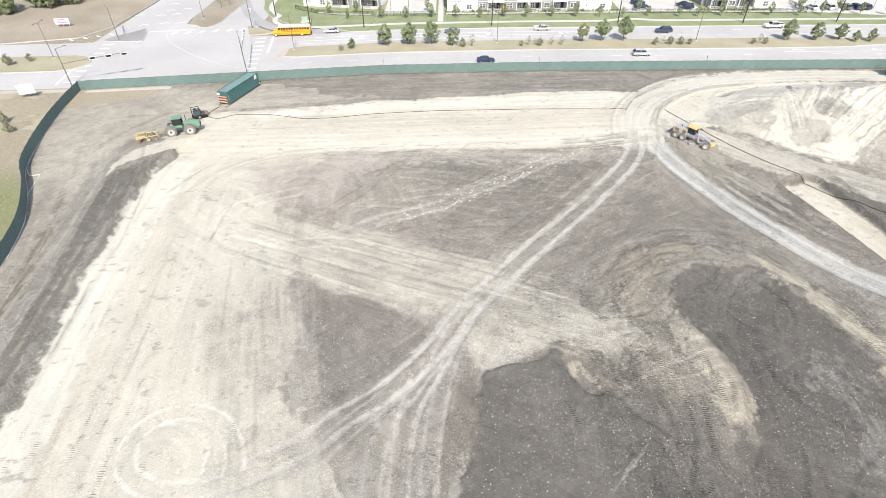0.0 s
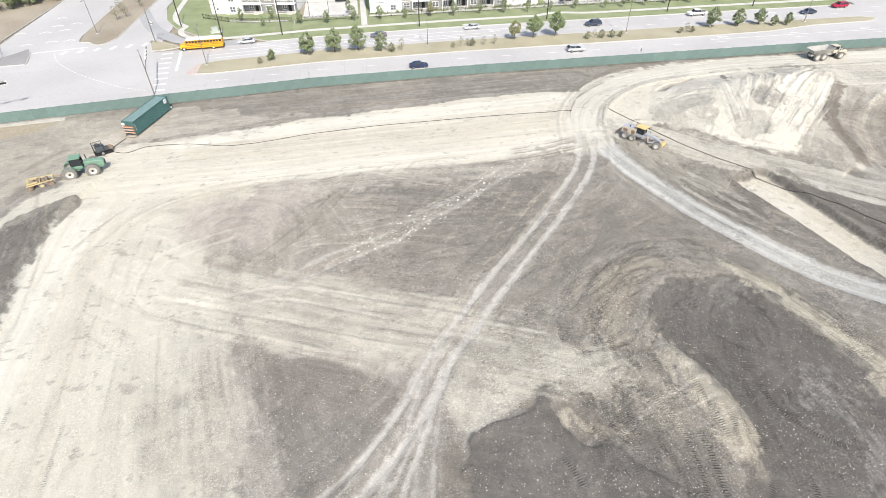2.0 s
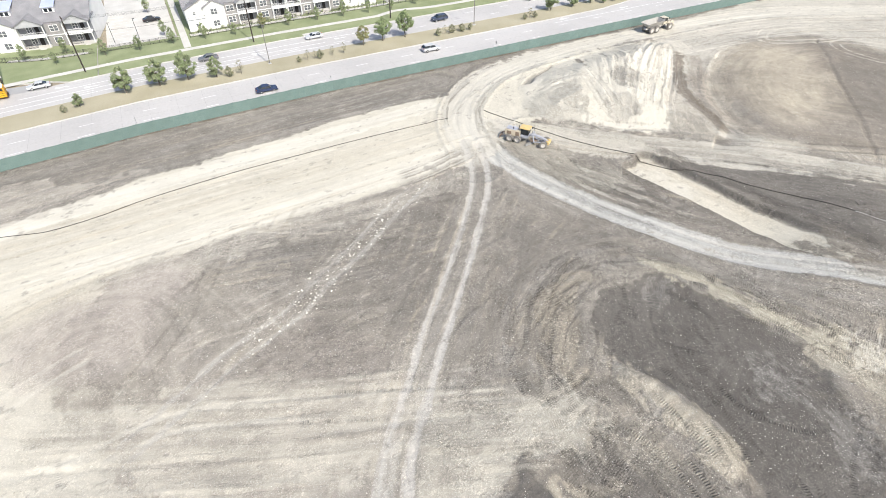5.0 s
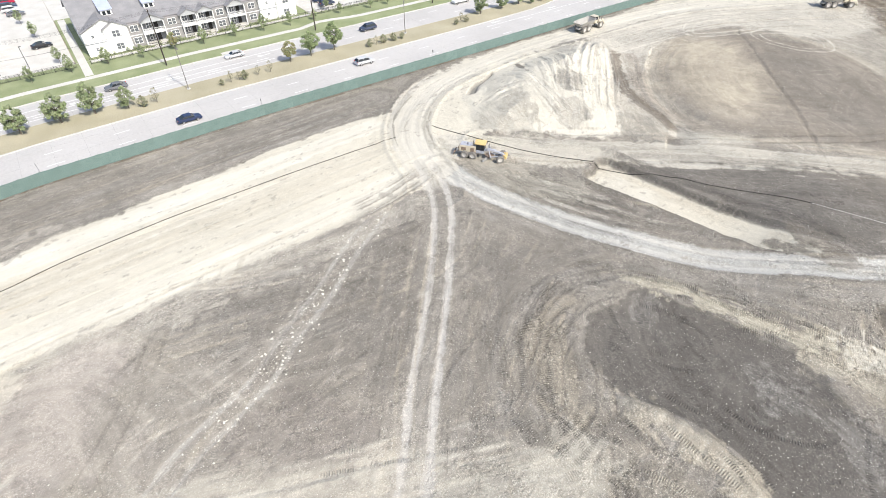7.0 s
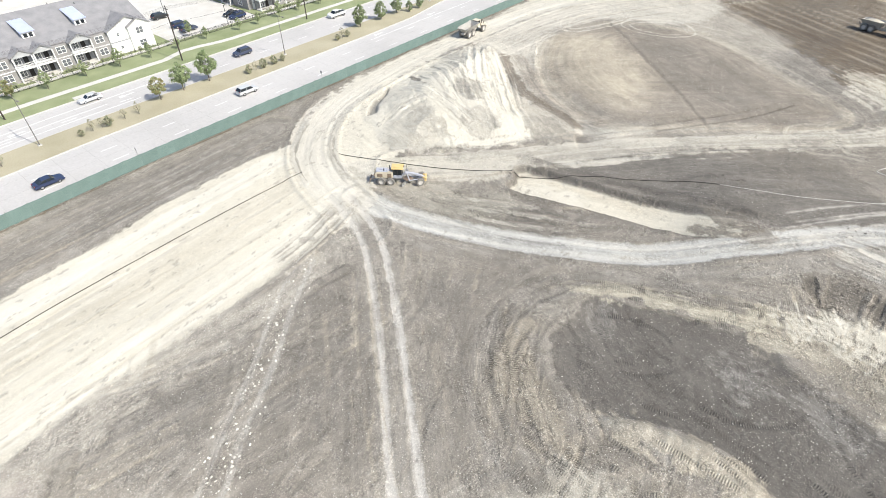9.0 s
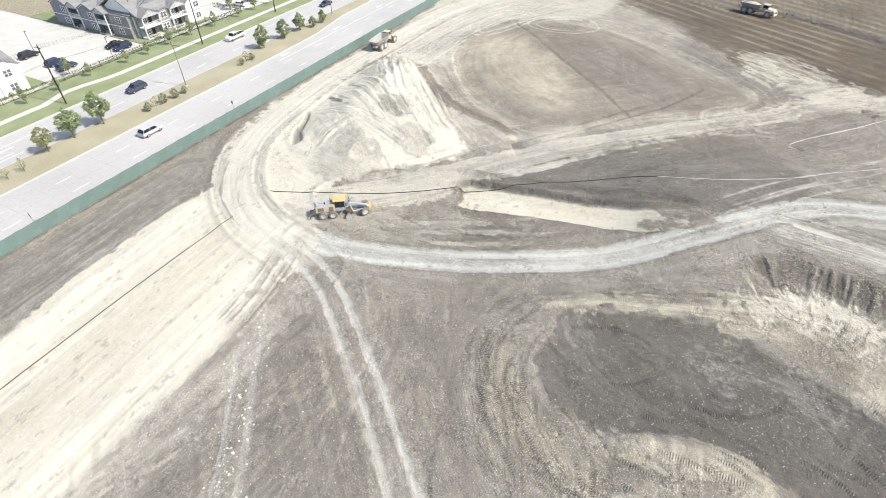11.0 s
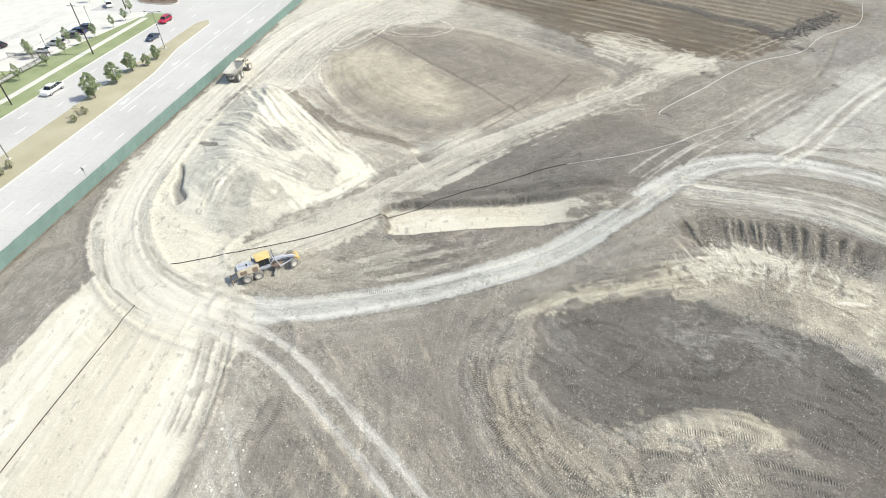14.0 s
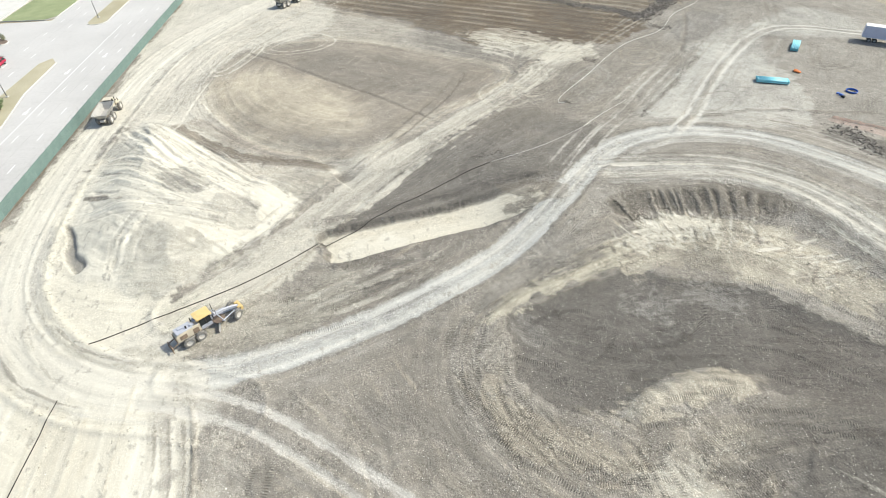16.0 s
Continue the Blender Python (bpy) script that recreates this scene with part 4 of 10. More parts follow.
patch([(181, 84), (171.7, 75.8), (159.3, 54.9), (151, 44.3), (142.8, 31), (133.7, 15), (140, 4), (149, -4), (165.5, 10.2), (176, 21), (186, 44)], (0.125, 0.098, 0.072), 0.7, 1.2, 3.0, 2.0, 0.3, 71, (10, 1.2))
patch([(148.1, 47), (139.8, 37.4), (129.4, 25.4), (127.6, 18.9), (133, 18), (139, 24), (150, 38)], CREAM, 0.5, 1.2, 3.5, 2.5, 0.9, 72, (3, 0.7))
k, d, s, _ = along([(196, 112), (160, 52), (136, 12)], 60)
field = (SOIL[k, 2] < 0.17) & (X[k] > 134) & (SOIL[k, 2] * 1.35 < SOIL[k, 0])
wave = 0.5 + 0.5 * np.sin(d * 2 * math.pi / 4.2 + 2 * WARP[0][k])
lay(k, np.where(field, 0.32 * step(0.5, 0.9, wave) * step(0.3, 0.6, fbm(X[k], Y[k], 18, 3, 60)), 0), TAN)
lay(k, np.where(field, 0.7 * step(0.62, 0.9, 0.5 + 0.5 * np.sin(d * 2 * math.pi / 1.6 + 3 * WARP[1][k])) * step(0.36, 0.6, fbm(X[k] / 3, Y[k], 6, 3, 67)), 0), DARK)
Z[k] += np.where(field, 0.12 * wave, 0)

# the trucks' turn at the north-east, the spoil heap, the oval behind it
patch([(36, 97), (41, 95), (50, 103), (60, 113), (75, 125), (110, 126), (150, 122), (190, 104), (240, 110), (240, 133), (120, 133.5), (70, 132), (52, 127), (42, 118), (37, 106)], (0.525, 0.498, 0.437), 0.82, 1.0, 1.3, 1.2, 0.35, 52, (18, 1.0))
band(TURN_ROAD, 3.6, CHALK, 0.5, 1.8, 0.6, 1.6)
wheels(TURN_ROAD, 2.8, 1.0, (0.53, 0.505, 0.445), 0.4, 0.0, 0.05)
HEAP = [(55, 101), (58, 112), (62.6, 118.4), (76, 124), (92, 125), (108, 122), (104, 112), (92, 104), (84, 94), (82, 81.5), (74, 86), (66, 92)]
patch([(46, 108), (56, 101), (66, 92), (76, 86), (84, 81), (86, 94), (96, 104), (108, 112), (110, 122), (92, 126), (74, 126), (60, 121.6), (50, 117), (45, 111)], CREAM, 0.9, 1.2, 1.8, 1.6, 0.15, 53)
patch(HEAP, CHALK, 0.42, 1.5, 2.0, 2.0, 0.3, 54, (16, 1.6))
for q, a in (([(67.3, 109.4), (67.2, 104), (63.1, 98.4), (60.4, 103.6), (63, 107.6)], 0.45), ([(71.4, 101.4), (74.6, 97.7), (72.5, 93), (66.2, 94), (68, 99.8)], 0.4), ([(84.4, 90.4), (86, 86), (81.6, 80.6), (76, 83.8), (77, 90)], 0.45), ([(81.3, 108.8), (83.4, 105.2), (78.4, 100.8), (75, 103.4), (78.4, 109)], 0.75), ([(102.5, 127.5), (100.7, 123), (93.4, 119), (92, 122.4), (96.9, 126.2)], 0.4), ([(54.6, 104), (58.6, 107.4), (60.6, 101.4), (58, 97.6)], 0.35)):
    patch(q, (0.27, 0.255, 0.23), a, 0.6, 1.6, 1.0, 0.25, 55, (4, 1.0))
patch([(59.4, 103.9), (69.7, 112.5), (73.7, 109.8), (71.2, 101.8), (64.7, 103.2)], (0.36, 0.34, 0.295), 0.25, 0.7, 1.8, 1.0, 0.4, 81, (4, 0.8))
patch([(79.3, 109.4), (85.1, 109.1), (80.3, 103.6), (75.9, 105)], (0.29, 0.275, 0.245), 0.55, 0.4, 1.4, 0.6, 0.3, 82, (3, 0.7))
patch([(74.6, 86.7), (82.7, 88), (80.8, 82.4), (76.8, 81.8)], (0.30, 0.28, 0.245), 0.5, 0.6, 1.8, 1.0, 0.4, 83, (3, 0.8))
band([(81.8, 125), (79.3, 120.4), (76, 114.6)], 0.45, BROWN, 0.75, 0.3, 0.4, 1.2)
band([(58.5, 107.4), (61.3, 103), (62.9, 97.4), (66, 92.4), (72.4, 88)], 1.0, CHALK, 0.5, 0.7, 0.4, 1.2)
patch([(150, 106), (178, 88), (170, 72), (158, 62), (146, 70), (151, 84)], (0.40, 0.37, 0.315), 0.6, 3.0, 2.0, 2.0, 0.4, 78, (16, 1.2))
patch([(104, 124), (122, 127), (160, 120), (196, 104), (176, 84), (154, 90), (150, 104), (134, 112), (116, 110), (100, 104), (90, 95), (86, 82), (92, 72), (84, 74), (86, 96), (98, 110)], (0.50, 0.472, 0.412), 0.85, 2.5, 2.0, 2.0, 0.2, 66, (22, 1.6))
patch([(125, 109), (138, 105), (146, 94), (150, 82), (133, 54), (119, 44), (103, 62), (93.5, 76), (95.5, 87), (98.6, 95.6), (105, 102), (116, 108)], (0.225, 0.195, 0.16), 0.6, 2.0, 1.5, 1.5, 0.35, 56, (24, 2.5))
patch([(122, 109), (132, 104), (124, 90), (112, 80), (98, 78), (100, 92), (110, 104)], (0.46, 0.41, 0.325), 0.75, 6.0, 2.0, 3.0, 0.4, 57, (14, 2.0))
patch([(134, 92), (142, 84), (130, 62), (118, 52), (108, 64), (118, 80)], DARK, 0.35, 4.0, 3.0, 3.0, 0.4, 58, (14, 2.0))
band(ARENA, 1.6, TAN, 0.3, 1.5, 0.5, 1.0, closed=True)
band([(112, 110), (98, 98), (89, 84), (86.5, 77), (92, 70)], 0.4, CREAM, 0.3, 0.5, 0.2, 0.8)
patch([(104, 114), (97, 108.6), (90.6, 101), (87.4, 94), (85.8, 87.6), (83, 81.4), (79.4, 80), (78.4, 87), (79.4, 92), (86, 99), (95, 108)], (0.44, 0.405, 0.345), 0.8, 1.0, 1.2, 1.0, 0.2, 73, (5, 1.2))
patch([(84.6, 88), (83, 82), (79.6, 80.6), (79, 85.6), (81, 89)], (0.27, 0.255, 0.225), 0.5, 0.8, 2.0, 1.2, 0.3, 74, (3, 1))
band([(106, 115.4), (98.6, 108), (91.2, 99.6), (88.4, 93), (86.8, 87.5), (84, 81)], 1.3, (0.185, 0.158, 0.128), 0.8, 0.9, 0.2, 0.9)
band([(108, 113), (100.6, 104.6), (94, 97), (91, 91), (89.4, 85), (90, 77)], 2.0, (0.34, 0.30, 0.25), 0.5, 1.0, 0.4, 0.8)
band([(144.3, 105.5), (122, 84), (100.2, 62.2)], 0.45, BROWN, 0.75, 0.3, 0.3, 0.8, rut=0.15)
wheels([(92, 71), (99, 66), (110, 58), (122, 52)], 2.2, 0.6, BROWN, 0.6, 0.9, 0.05)
wheels([(132, 112), (141, 116), (152, 112), (153, 104), (144, 104), (134, 108)], 2.4, 0.5, CHALK, 0.5, 0.3, 0.05, True)
wheels([(146, 101), (152, 98), (156, 90), (150, 84), (143, 88), (142, 96)], 2.2, 0.45, CHALK, 0.45, 0.3, 0.05, True)
wheels([(104, 46), (109, 49), (114, 46), (112, 41), (106, 41)], 2.4, 0.7, CREAM, 0.3, 0.3, 0.03, True)

SWEPT = [[(106.9, 126.3), (99.3, 121.2), (91.1, 114.9), (84.7, 109.3), (78.8, 104.3), (75.6, 99.2)], [(106, 123.6), (97, 117), (87.4, 109), (79.8, 101.4), (75, 96.6)], [(104.8, 120.8), (94.8, 112.9), (83.8, 103.5), (75.9, 95.7)],
         [(105.2, 120), (94.2, 109.2), (83.8, 100), (76.4, 93.4)], [(105.1, 118.7), (93.6, 106.5), (83.6, 97.6), (77.5, 91.6), (74.7, 88.4)], [(89.8, 124.5), (91.7, 121.3), (88.3, 115), (82.9, 108.9), (77.6, 104.8)],
         [(81.9, 124), (83.6, 119.2), (78.3, 111.3), (72.6, 103.8)], [(85.6, 124.4), (87.2, 120), (82.4, 113), (75.6, 105.4)], [(74.8, 123), (75, 115.1), (72.3, 107.1), (69.7, 99), (69.5, 94)], [(72.2, 106.2), (70.7, 110), (66.2, 111.5), (61.3, 111.5)]]
for q in SWEPT:
    rake(q, 0.9, 4, (CHALK, CREAM, CHALK, TAN), 0.45, 70 + int(q[0][0]), 0, False, 0.6)
    band(q, 0.22, MID, 0.4, 0.25, 0.4, 0.6, 9, -0.9, fade=6.0)
    band(q, 0.4, CHALK, 0.6, 0.3, 0.3, 0.6, 9, 0.2, fade=6.0)

fan = random.Random(19)
for q in SWEPT:
    for off in (-2.1, -1.5, -0.55, 0.75, 1.25, 1.8, 2.4):
        i, j = fan.randint(0, len(q) // 3), len(q) - fan.randint(0, len(q) // 3)
        if j - i > 2:
            band(q[i:j], fan.uniform(0.07, 0.16), fan.choice(((0.33, 0.31, 0.275), (0.38, 0.355, 0.31), (0.66, 0.635, 0.57))), fan.uniform(0.3, 0.55), 0.14, 0.4, 0.35, 9, off, rut=fan.choice((0.0, 0.06, 0.1)), fade=3.0)
patch([(63.8, 110.0), (68.7, 110.6), (68.2, 107.6), (66.4, 103.4), (64.8, 99.7), (60.2, 93.1), (57.5, 100.2), (55.2, 108.5)], (0.38, 0.36, 0.31), 0.5, 0.5, 1.2, 0.8, 0.35, 94, (4, 0.7))
patch([(81.3, 110.9), (84.6, 110.1), (83.8, 104.5), (79.9, 102.8), (78.0, 106.0)], (0.30, 0.285, 0.25), 0.55, 0.4, 1.6, 0.6, 0.4, 95, (2, 0.6))
patch([(79.6, 92.2), (81.3, 88.2), (81.9, 82.7), (79.2, 82.4), (76.2, 86.9), (76.8, 90.0)], (0.31, 0.29, 0.25), 0.5, 0.8, 2.0, 1.0, 0.4, 96, (4, 0.8))
for q in [[(83.2, 125.8), (81.8, 121.8), (78.9, 117.1)], [(88.4, 124.5), (86.3, 120.4), (84.5, 117.3)], [(60.4, 111.9), (63.2, 112.0), (67.0, 111.6)], [(75.3, 98.6), (73.5, 95.5), (69.9, 91.1)]]:
    band(q, 0.3, (0.31, 0.295, 0.26), 0.6, 0.3, 0.5, 0.9, rut=0.12)

# the trench: pale floor, dark torn lips
TRENCH_FLOOR = [(58.8, 79.8), (61.8, 81.2), (65.6, 81.6), (68.4, 67.6), (70.8, 54.6), (71.6, 46.6), (67.4, 46.6), (64.6, 53), (61.8, 66.4)]
kt, dt = inside(TRENCH_FLOOR, 0.4, 0.2)
lay(kt, step(-1.1, -0.3, dt) * 0.7 * step(49, 55, Y[kt]), DARK)
lay(kt, step(-0.2, 0.5, dt) * 0.95, CREAM)
lay(kt, step(0.2, 1.2, dt) * 0.4 * step(0.4, 0.7, fbm(X[kt], Y[kt] * 0.4, 2.5, 4, 86)), TAN)
patch([(59.5, 79), (63, 79.6), (64.6, 72), (62.4, 70), (60.6, 73)], CHALK, 0.6, 0.6, 0.8, 0.5, 0.4, 59)
for q in ([(66, 52), (68, 53), (69.6, 49), (67, 47.6)], [(70, 52), (72, 52.6), (72.6, 46), (70.4, 46.4)], [(66.6, 47), (70, 46), (71, 42.6), (68, 43)]):
    patch(q, BROWN, 0.7, 0.7, 2.4, 1.2)
band([(68, 83.4), (71.2, 68.4), (73.8, 54.4), (75, 46)], 0.9, DARK, 0.5, 0.5, 0.4, 1.6)

# dragged lines over the worked ground
rake([(-58, 103), (-20, 104), (20, 106.5), (42, 108)], 11, 70, (CHALK, CHALK, CREAM, TAN), 0.5, 2)
rake([(-47, 90), (-46, 76), (-44, 56), (-41, 36), (-38, 10)], 7.5, 60, (CHALK, CHALK, CREAM, TAN), 0.38, 3)
rake([(-20, 94.6), (-34, 92), (-43, 86), (-48, 76)], 3.5, 36, (CHALK, CREAM, TAN, MID), 0.3, 24)
rake([(-29, 62), (-26, 50), (-22, 36), (-16, 14)], 6, 50, (CREAM, CHALK, MID, BROWN), 0.3, 4)
rake([(-34, 69), (-24, 64.6), (-8, 57.4), (8, 51.4), (19, 46.6)], 7, 120, (CREAM, CHALK, CREAM, MID, BROWN), 0.34, 5)
rake(TURN_ROAD, 5.5, 60, (CHALK, MID, GRAVEL, CREAM), 0.45, 6, 0, False, 0.3)
rake(HAUL, 2.3, 60, (GRAVEL, MID, CHALK, (0.36, 0.355, 0.335)), 0.5, 7, 0, False, 0.3)
rake([(44, 92), (47, 81), (51, 71), (58, 60)], 4.5, 40, (MID, BROWN, TAN, DARK), 0.4, 23, 2.0)
rake(WEST_ARC, 5.0, 26, (MID, TAN, BROWN, DARK), 0.22, 12, 0, False, 0.25)
rake(HAUL_LOW, 5.0, 90, (GRAVEL, CHALK, CREAM, MID, BROWN), 0.6, 8)
rake(ROAD_TWO, 5.0, 50, (CREAM, MID, GRAVEL, BROWN), 0.5, 9, 0, False, 0.3)
rake([(-44, 120), (-16, 124), (44, 128)], 6.0, 50, (MID, BROWN, TAN, GRAVEL), 0.45, 10)
rake([(-68, 96), (-62, 80), (-58, 56), (-54, 26)], 8.0, 60, (MID, BROWN, TAN, GRAVEL), 0.45, 11)
rake(EAST_BANK, 2.5, 30, (CREAM, TAN, BROWN, MID), 0.4, 13, -1.0)
rake(ARENA, 4.0, 26, (TAN, BROWN, CREAM, MID), 0.25, 14, 0, True, 0.4)
rake([(118, 100), (104, 84), (100, 70)], 14, 30, (TAN, BROWN, MID), 0.15, 15)
rake([(66, 121), (61, 113), (57, 103)], 4, 20, (CHALK, MID, TAN, CREAM), 0.35, 16)
rake([(108, 126), (98, 117), (88, 108), (78, 98)], 6, 40, (CHALK, MID, CREAM, CHALK), 0.4, 18)
rake([(100, 124), (140, 120), (180, 106)], 10, 80, (CHALK, MID, CREAM, CHALK), 0.5, 19)
rake([(116, 118), (150, 110), (180, 92), (196, 80)], 9, 60, (CHALK, MID, CREAM, TAN), 0.4, 26)
rake([(92, 20), (107, 5), (126, -12), (150, -34)], 14, 60, (GRAVEL, MID, CHALK, BROWN), 0.4, 20)
rake([(10, 92), (2, 82), (-14, 70)], 14, 40, (MID, DARK, TAN), 0.35, 21)
rake([(30, 86), (16, 68), (4, 52)], 10, 40, (MID, DARK, TAN), 0.3, 22)
rake([(34, 88), (24, 82), (8, 84), (-12, 88)], 9, 90, (BROWN, MID, DARK, TAN), 0.4, 27, 0, False, 0.3)
rake([(40, 76), (32, 72), (22, 66), (10, 58)], 8, 80, (BROWN, MID, DARK, TAN), 0.4, 28, 0, False, 0.3)
# crawler lugs show most where the soil is soft
LUG[:] = 0.08
for q, half, a in ((WEST_ARC, 8, 0.8), ([(-42, 90), (-40, 60), (-36, 10)], 12, 0.55), (EAST_BANK, 6, 0.9), ([(48, 92), (50, 80), (54, 70)], 5, 0.7), (HAUL_LOW, 7, 0.6), (POND_ARC, 12, 0.7), ([(96, 52), (108, 38)], 12, 0.4), (SCRAPE, 8, 0.4)):
    k, d, s, _ = along(q, half)
    LUG[k] = np.maximum(LUG[k], a * (1 - np.abs(d) / half) ** 0.5)

# wheel tracks
PALE_WAY = (0.455, 0.432, 0.395)
band(TWIN, 2.3, MID, 0.3, 0.8, 0.3)
wheels(TWIN[:13], 2.65, 1.05, PALE_WAY, 0.72, 0.1, 0.06)
wheels(TWIN[11:], 2.4, 0.7, PALE_WAY, 0.5, 0.1, 0.05)
wheels(TWIN[:13], 2.65, 0.35, (0.51, 0.49, 0.455), 0.4, 0.1, 0.0, seed=31)
wheels(TWIN_OLD, 2.0, 0.5, (0.49, 0.465, 0.425), 0.5, 0.1, 0.05)
wheels([(1.5, 49), (-2, 42), (-5, 36.6), (-8, 30.6), (-8.6, 15)], 1.9, 0.4, PALE_WAY, 0.4, 0.2, 0.05)
wheels([(0.6, 44.6), (-1, 39), (-2.2, 32.4), (-2.8, 24), (-3, 15)], 1.7, 0.35, (0.48, 0.455, 0.42), 0.4, 0.2, 0.05)
wheels([(-1.6, 43.4), (-7, 36.4), (-11, 32.4), (-15, 27), (-18, 15)], 2.2, 0.4, PALE_WAY, 0.3, 0.2, 0.05)
wheels([(26.3, 93.7), (16.9, 87.5), (9.5, 81.8), (2.2, 77.1), (-2.6, 73.5), (-10.6, 70), (-16.5, 66.4), (-24, 62)], 2.3, 0.75, (0.42, 0.40, 0.365), 0.5, 0.1, 0.04)
wheels([(29, 86), (17, 72), (9.5, 62), (5, 55)], 2.0, 0.4, TAN, 0.3, 0.1, 0.03)
patch([(-34.6, 30), (-32.6, 33.6), (-28, 34), (-23.4, 31.6), (-21.6, 27), (-24, 22.6), (-30, 22.4), (-34, 26)], (0.46, 0.432, 0.37), 0.3, 1.6, 1.2, 0.8)
wheels([(-20, 26.6), (-24, 25.4), (-29, 25), (-33, 27), (-34, 30.6), (-32.4, 33), (-29, 33.8), (-25.3, 32.4), (-22.8, 29.2), (-22.4, 26), (-24, 22)], 1.8, 0.3, (0.64, 0.615, 0.55), 0.7, 0.1, 0.02)
wheels([(-33.4, 31), (-29.6, 31.4), (-26.6, 29.2), (-26.4, 26)], 1.8, 0.25, (0.64, 0.615, 0.55), 0.5, 0.1, 0.02)
wheels([(-25.3, 78.7), (-28.8, 77.6), (-33.9, 75), (-36.7, 71.9), (-36.4, 67.3), (-32.8, 63.6), (-26.8, 63.3), (-17.9, 63.9), (-6, 60)], 2.3, 0.7, CHALK, 0.3, 0.1, 0.03)
wheels([(-22, 94), (-33, 91), (-43, 84), (-47, 72)], 2.4, 0.8, TAN, 0.22, 0.1, 0.03)

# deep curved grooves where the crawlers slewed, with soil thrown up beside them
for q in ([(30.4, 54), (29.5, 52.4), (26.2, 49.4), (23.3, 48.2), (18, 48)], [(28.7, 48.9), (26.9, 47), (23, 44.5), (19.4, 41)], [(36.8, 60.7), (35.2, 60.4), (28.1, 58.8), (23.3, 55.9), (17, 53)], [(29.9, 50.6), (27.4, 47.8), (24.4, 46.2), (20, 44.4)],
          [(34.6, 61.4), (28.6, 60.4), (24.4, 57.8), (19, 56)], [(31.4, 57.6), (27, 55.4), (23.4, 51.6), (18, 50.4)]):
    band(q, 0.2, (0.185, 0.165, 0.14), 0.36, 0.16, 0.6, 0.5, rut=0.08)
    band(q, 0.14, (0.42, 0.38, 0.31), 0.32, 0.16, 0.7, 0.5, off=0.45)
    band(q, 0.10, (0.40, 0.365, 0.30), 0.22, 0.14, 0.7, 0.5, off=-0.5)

# scrapes of the bucket down the cut bank
scrape_rng = random.Random(31)
cut_line = rounded([(58.6, 40), (61.4, 33.6), (61.6, 28), (60, 21), (57, 13.4), (51, 9.6), (44, 7.4)], False, 8)
for _ in range(240):
    i = scrape_rng.randrange(len(cut_line) - 1)
    a, way = cut_line[i], cut_line[i + 1] - cut_line[i]
    down = np.array([way[1], -way[0]]) / math.hypot(*way)
    down = down * math.copysign(1.0, down @ np.array([44 - a[0], 33 - a[1]])) + scrape_rng.uniform(-0.45, 0.45) * way / math.hypot(*way)
    a = a + down * scrape_rng.uniform(-1.5, 5)
    b = a + down * scrape_rng.uniform(1.5, 5)
    band([tuple(a), tuple((a + b) / 2 + np.array([scrape_rng.uniform(-0.2, 0.2), 0])), tuple(b)], scrape_rng.choice((0.06, 0.1, 0.18)), scrape_rng.choice((BROWN, MID, CREAM, CHALK, TAN)), scrape_rng.uniform(0.35, 0.85), 0.16, 0.2, 0.4, fade=0.8)

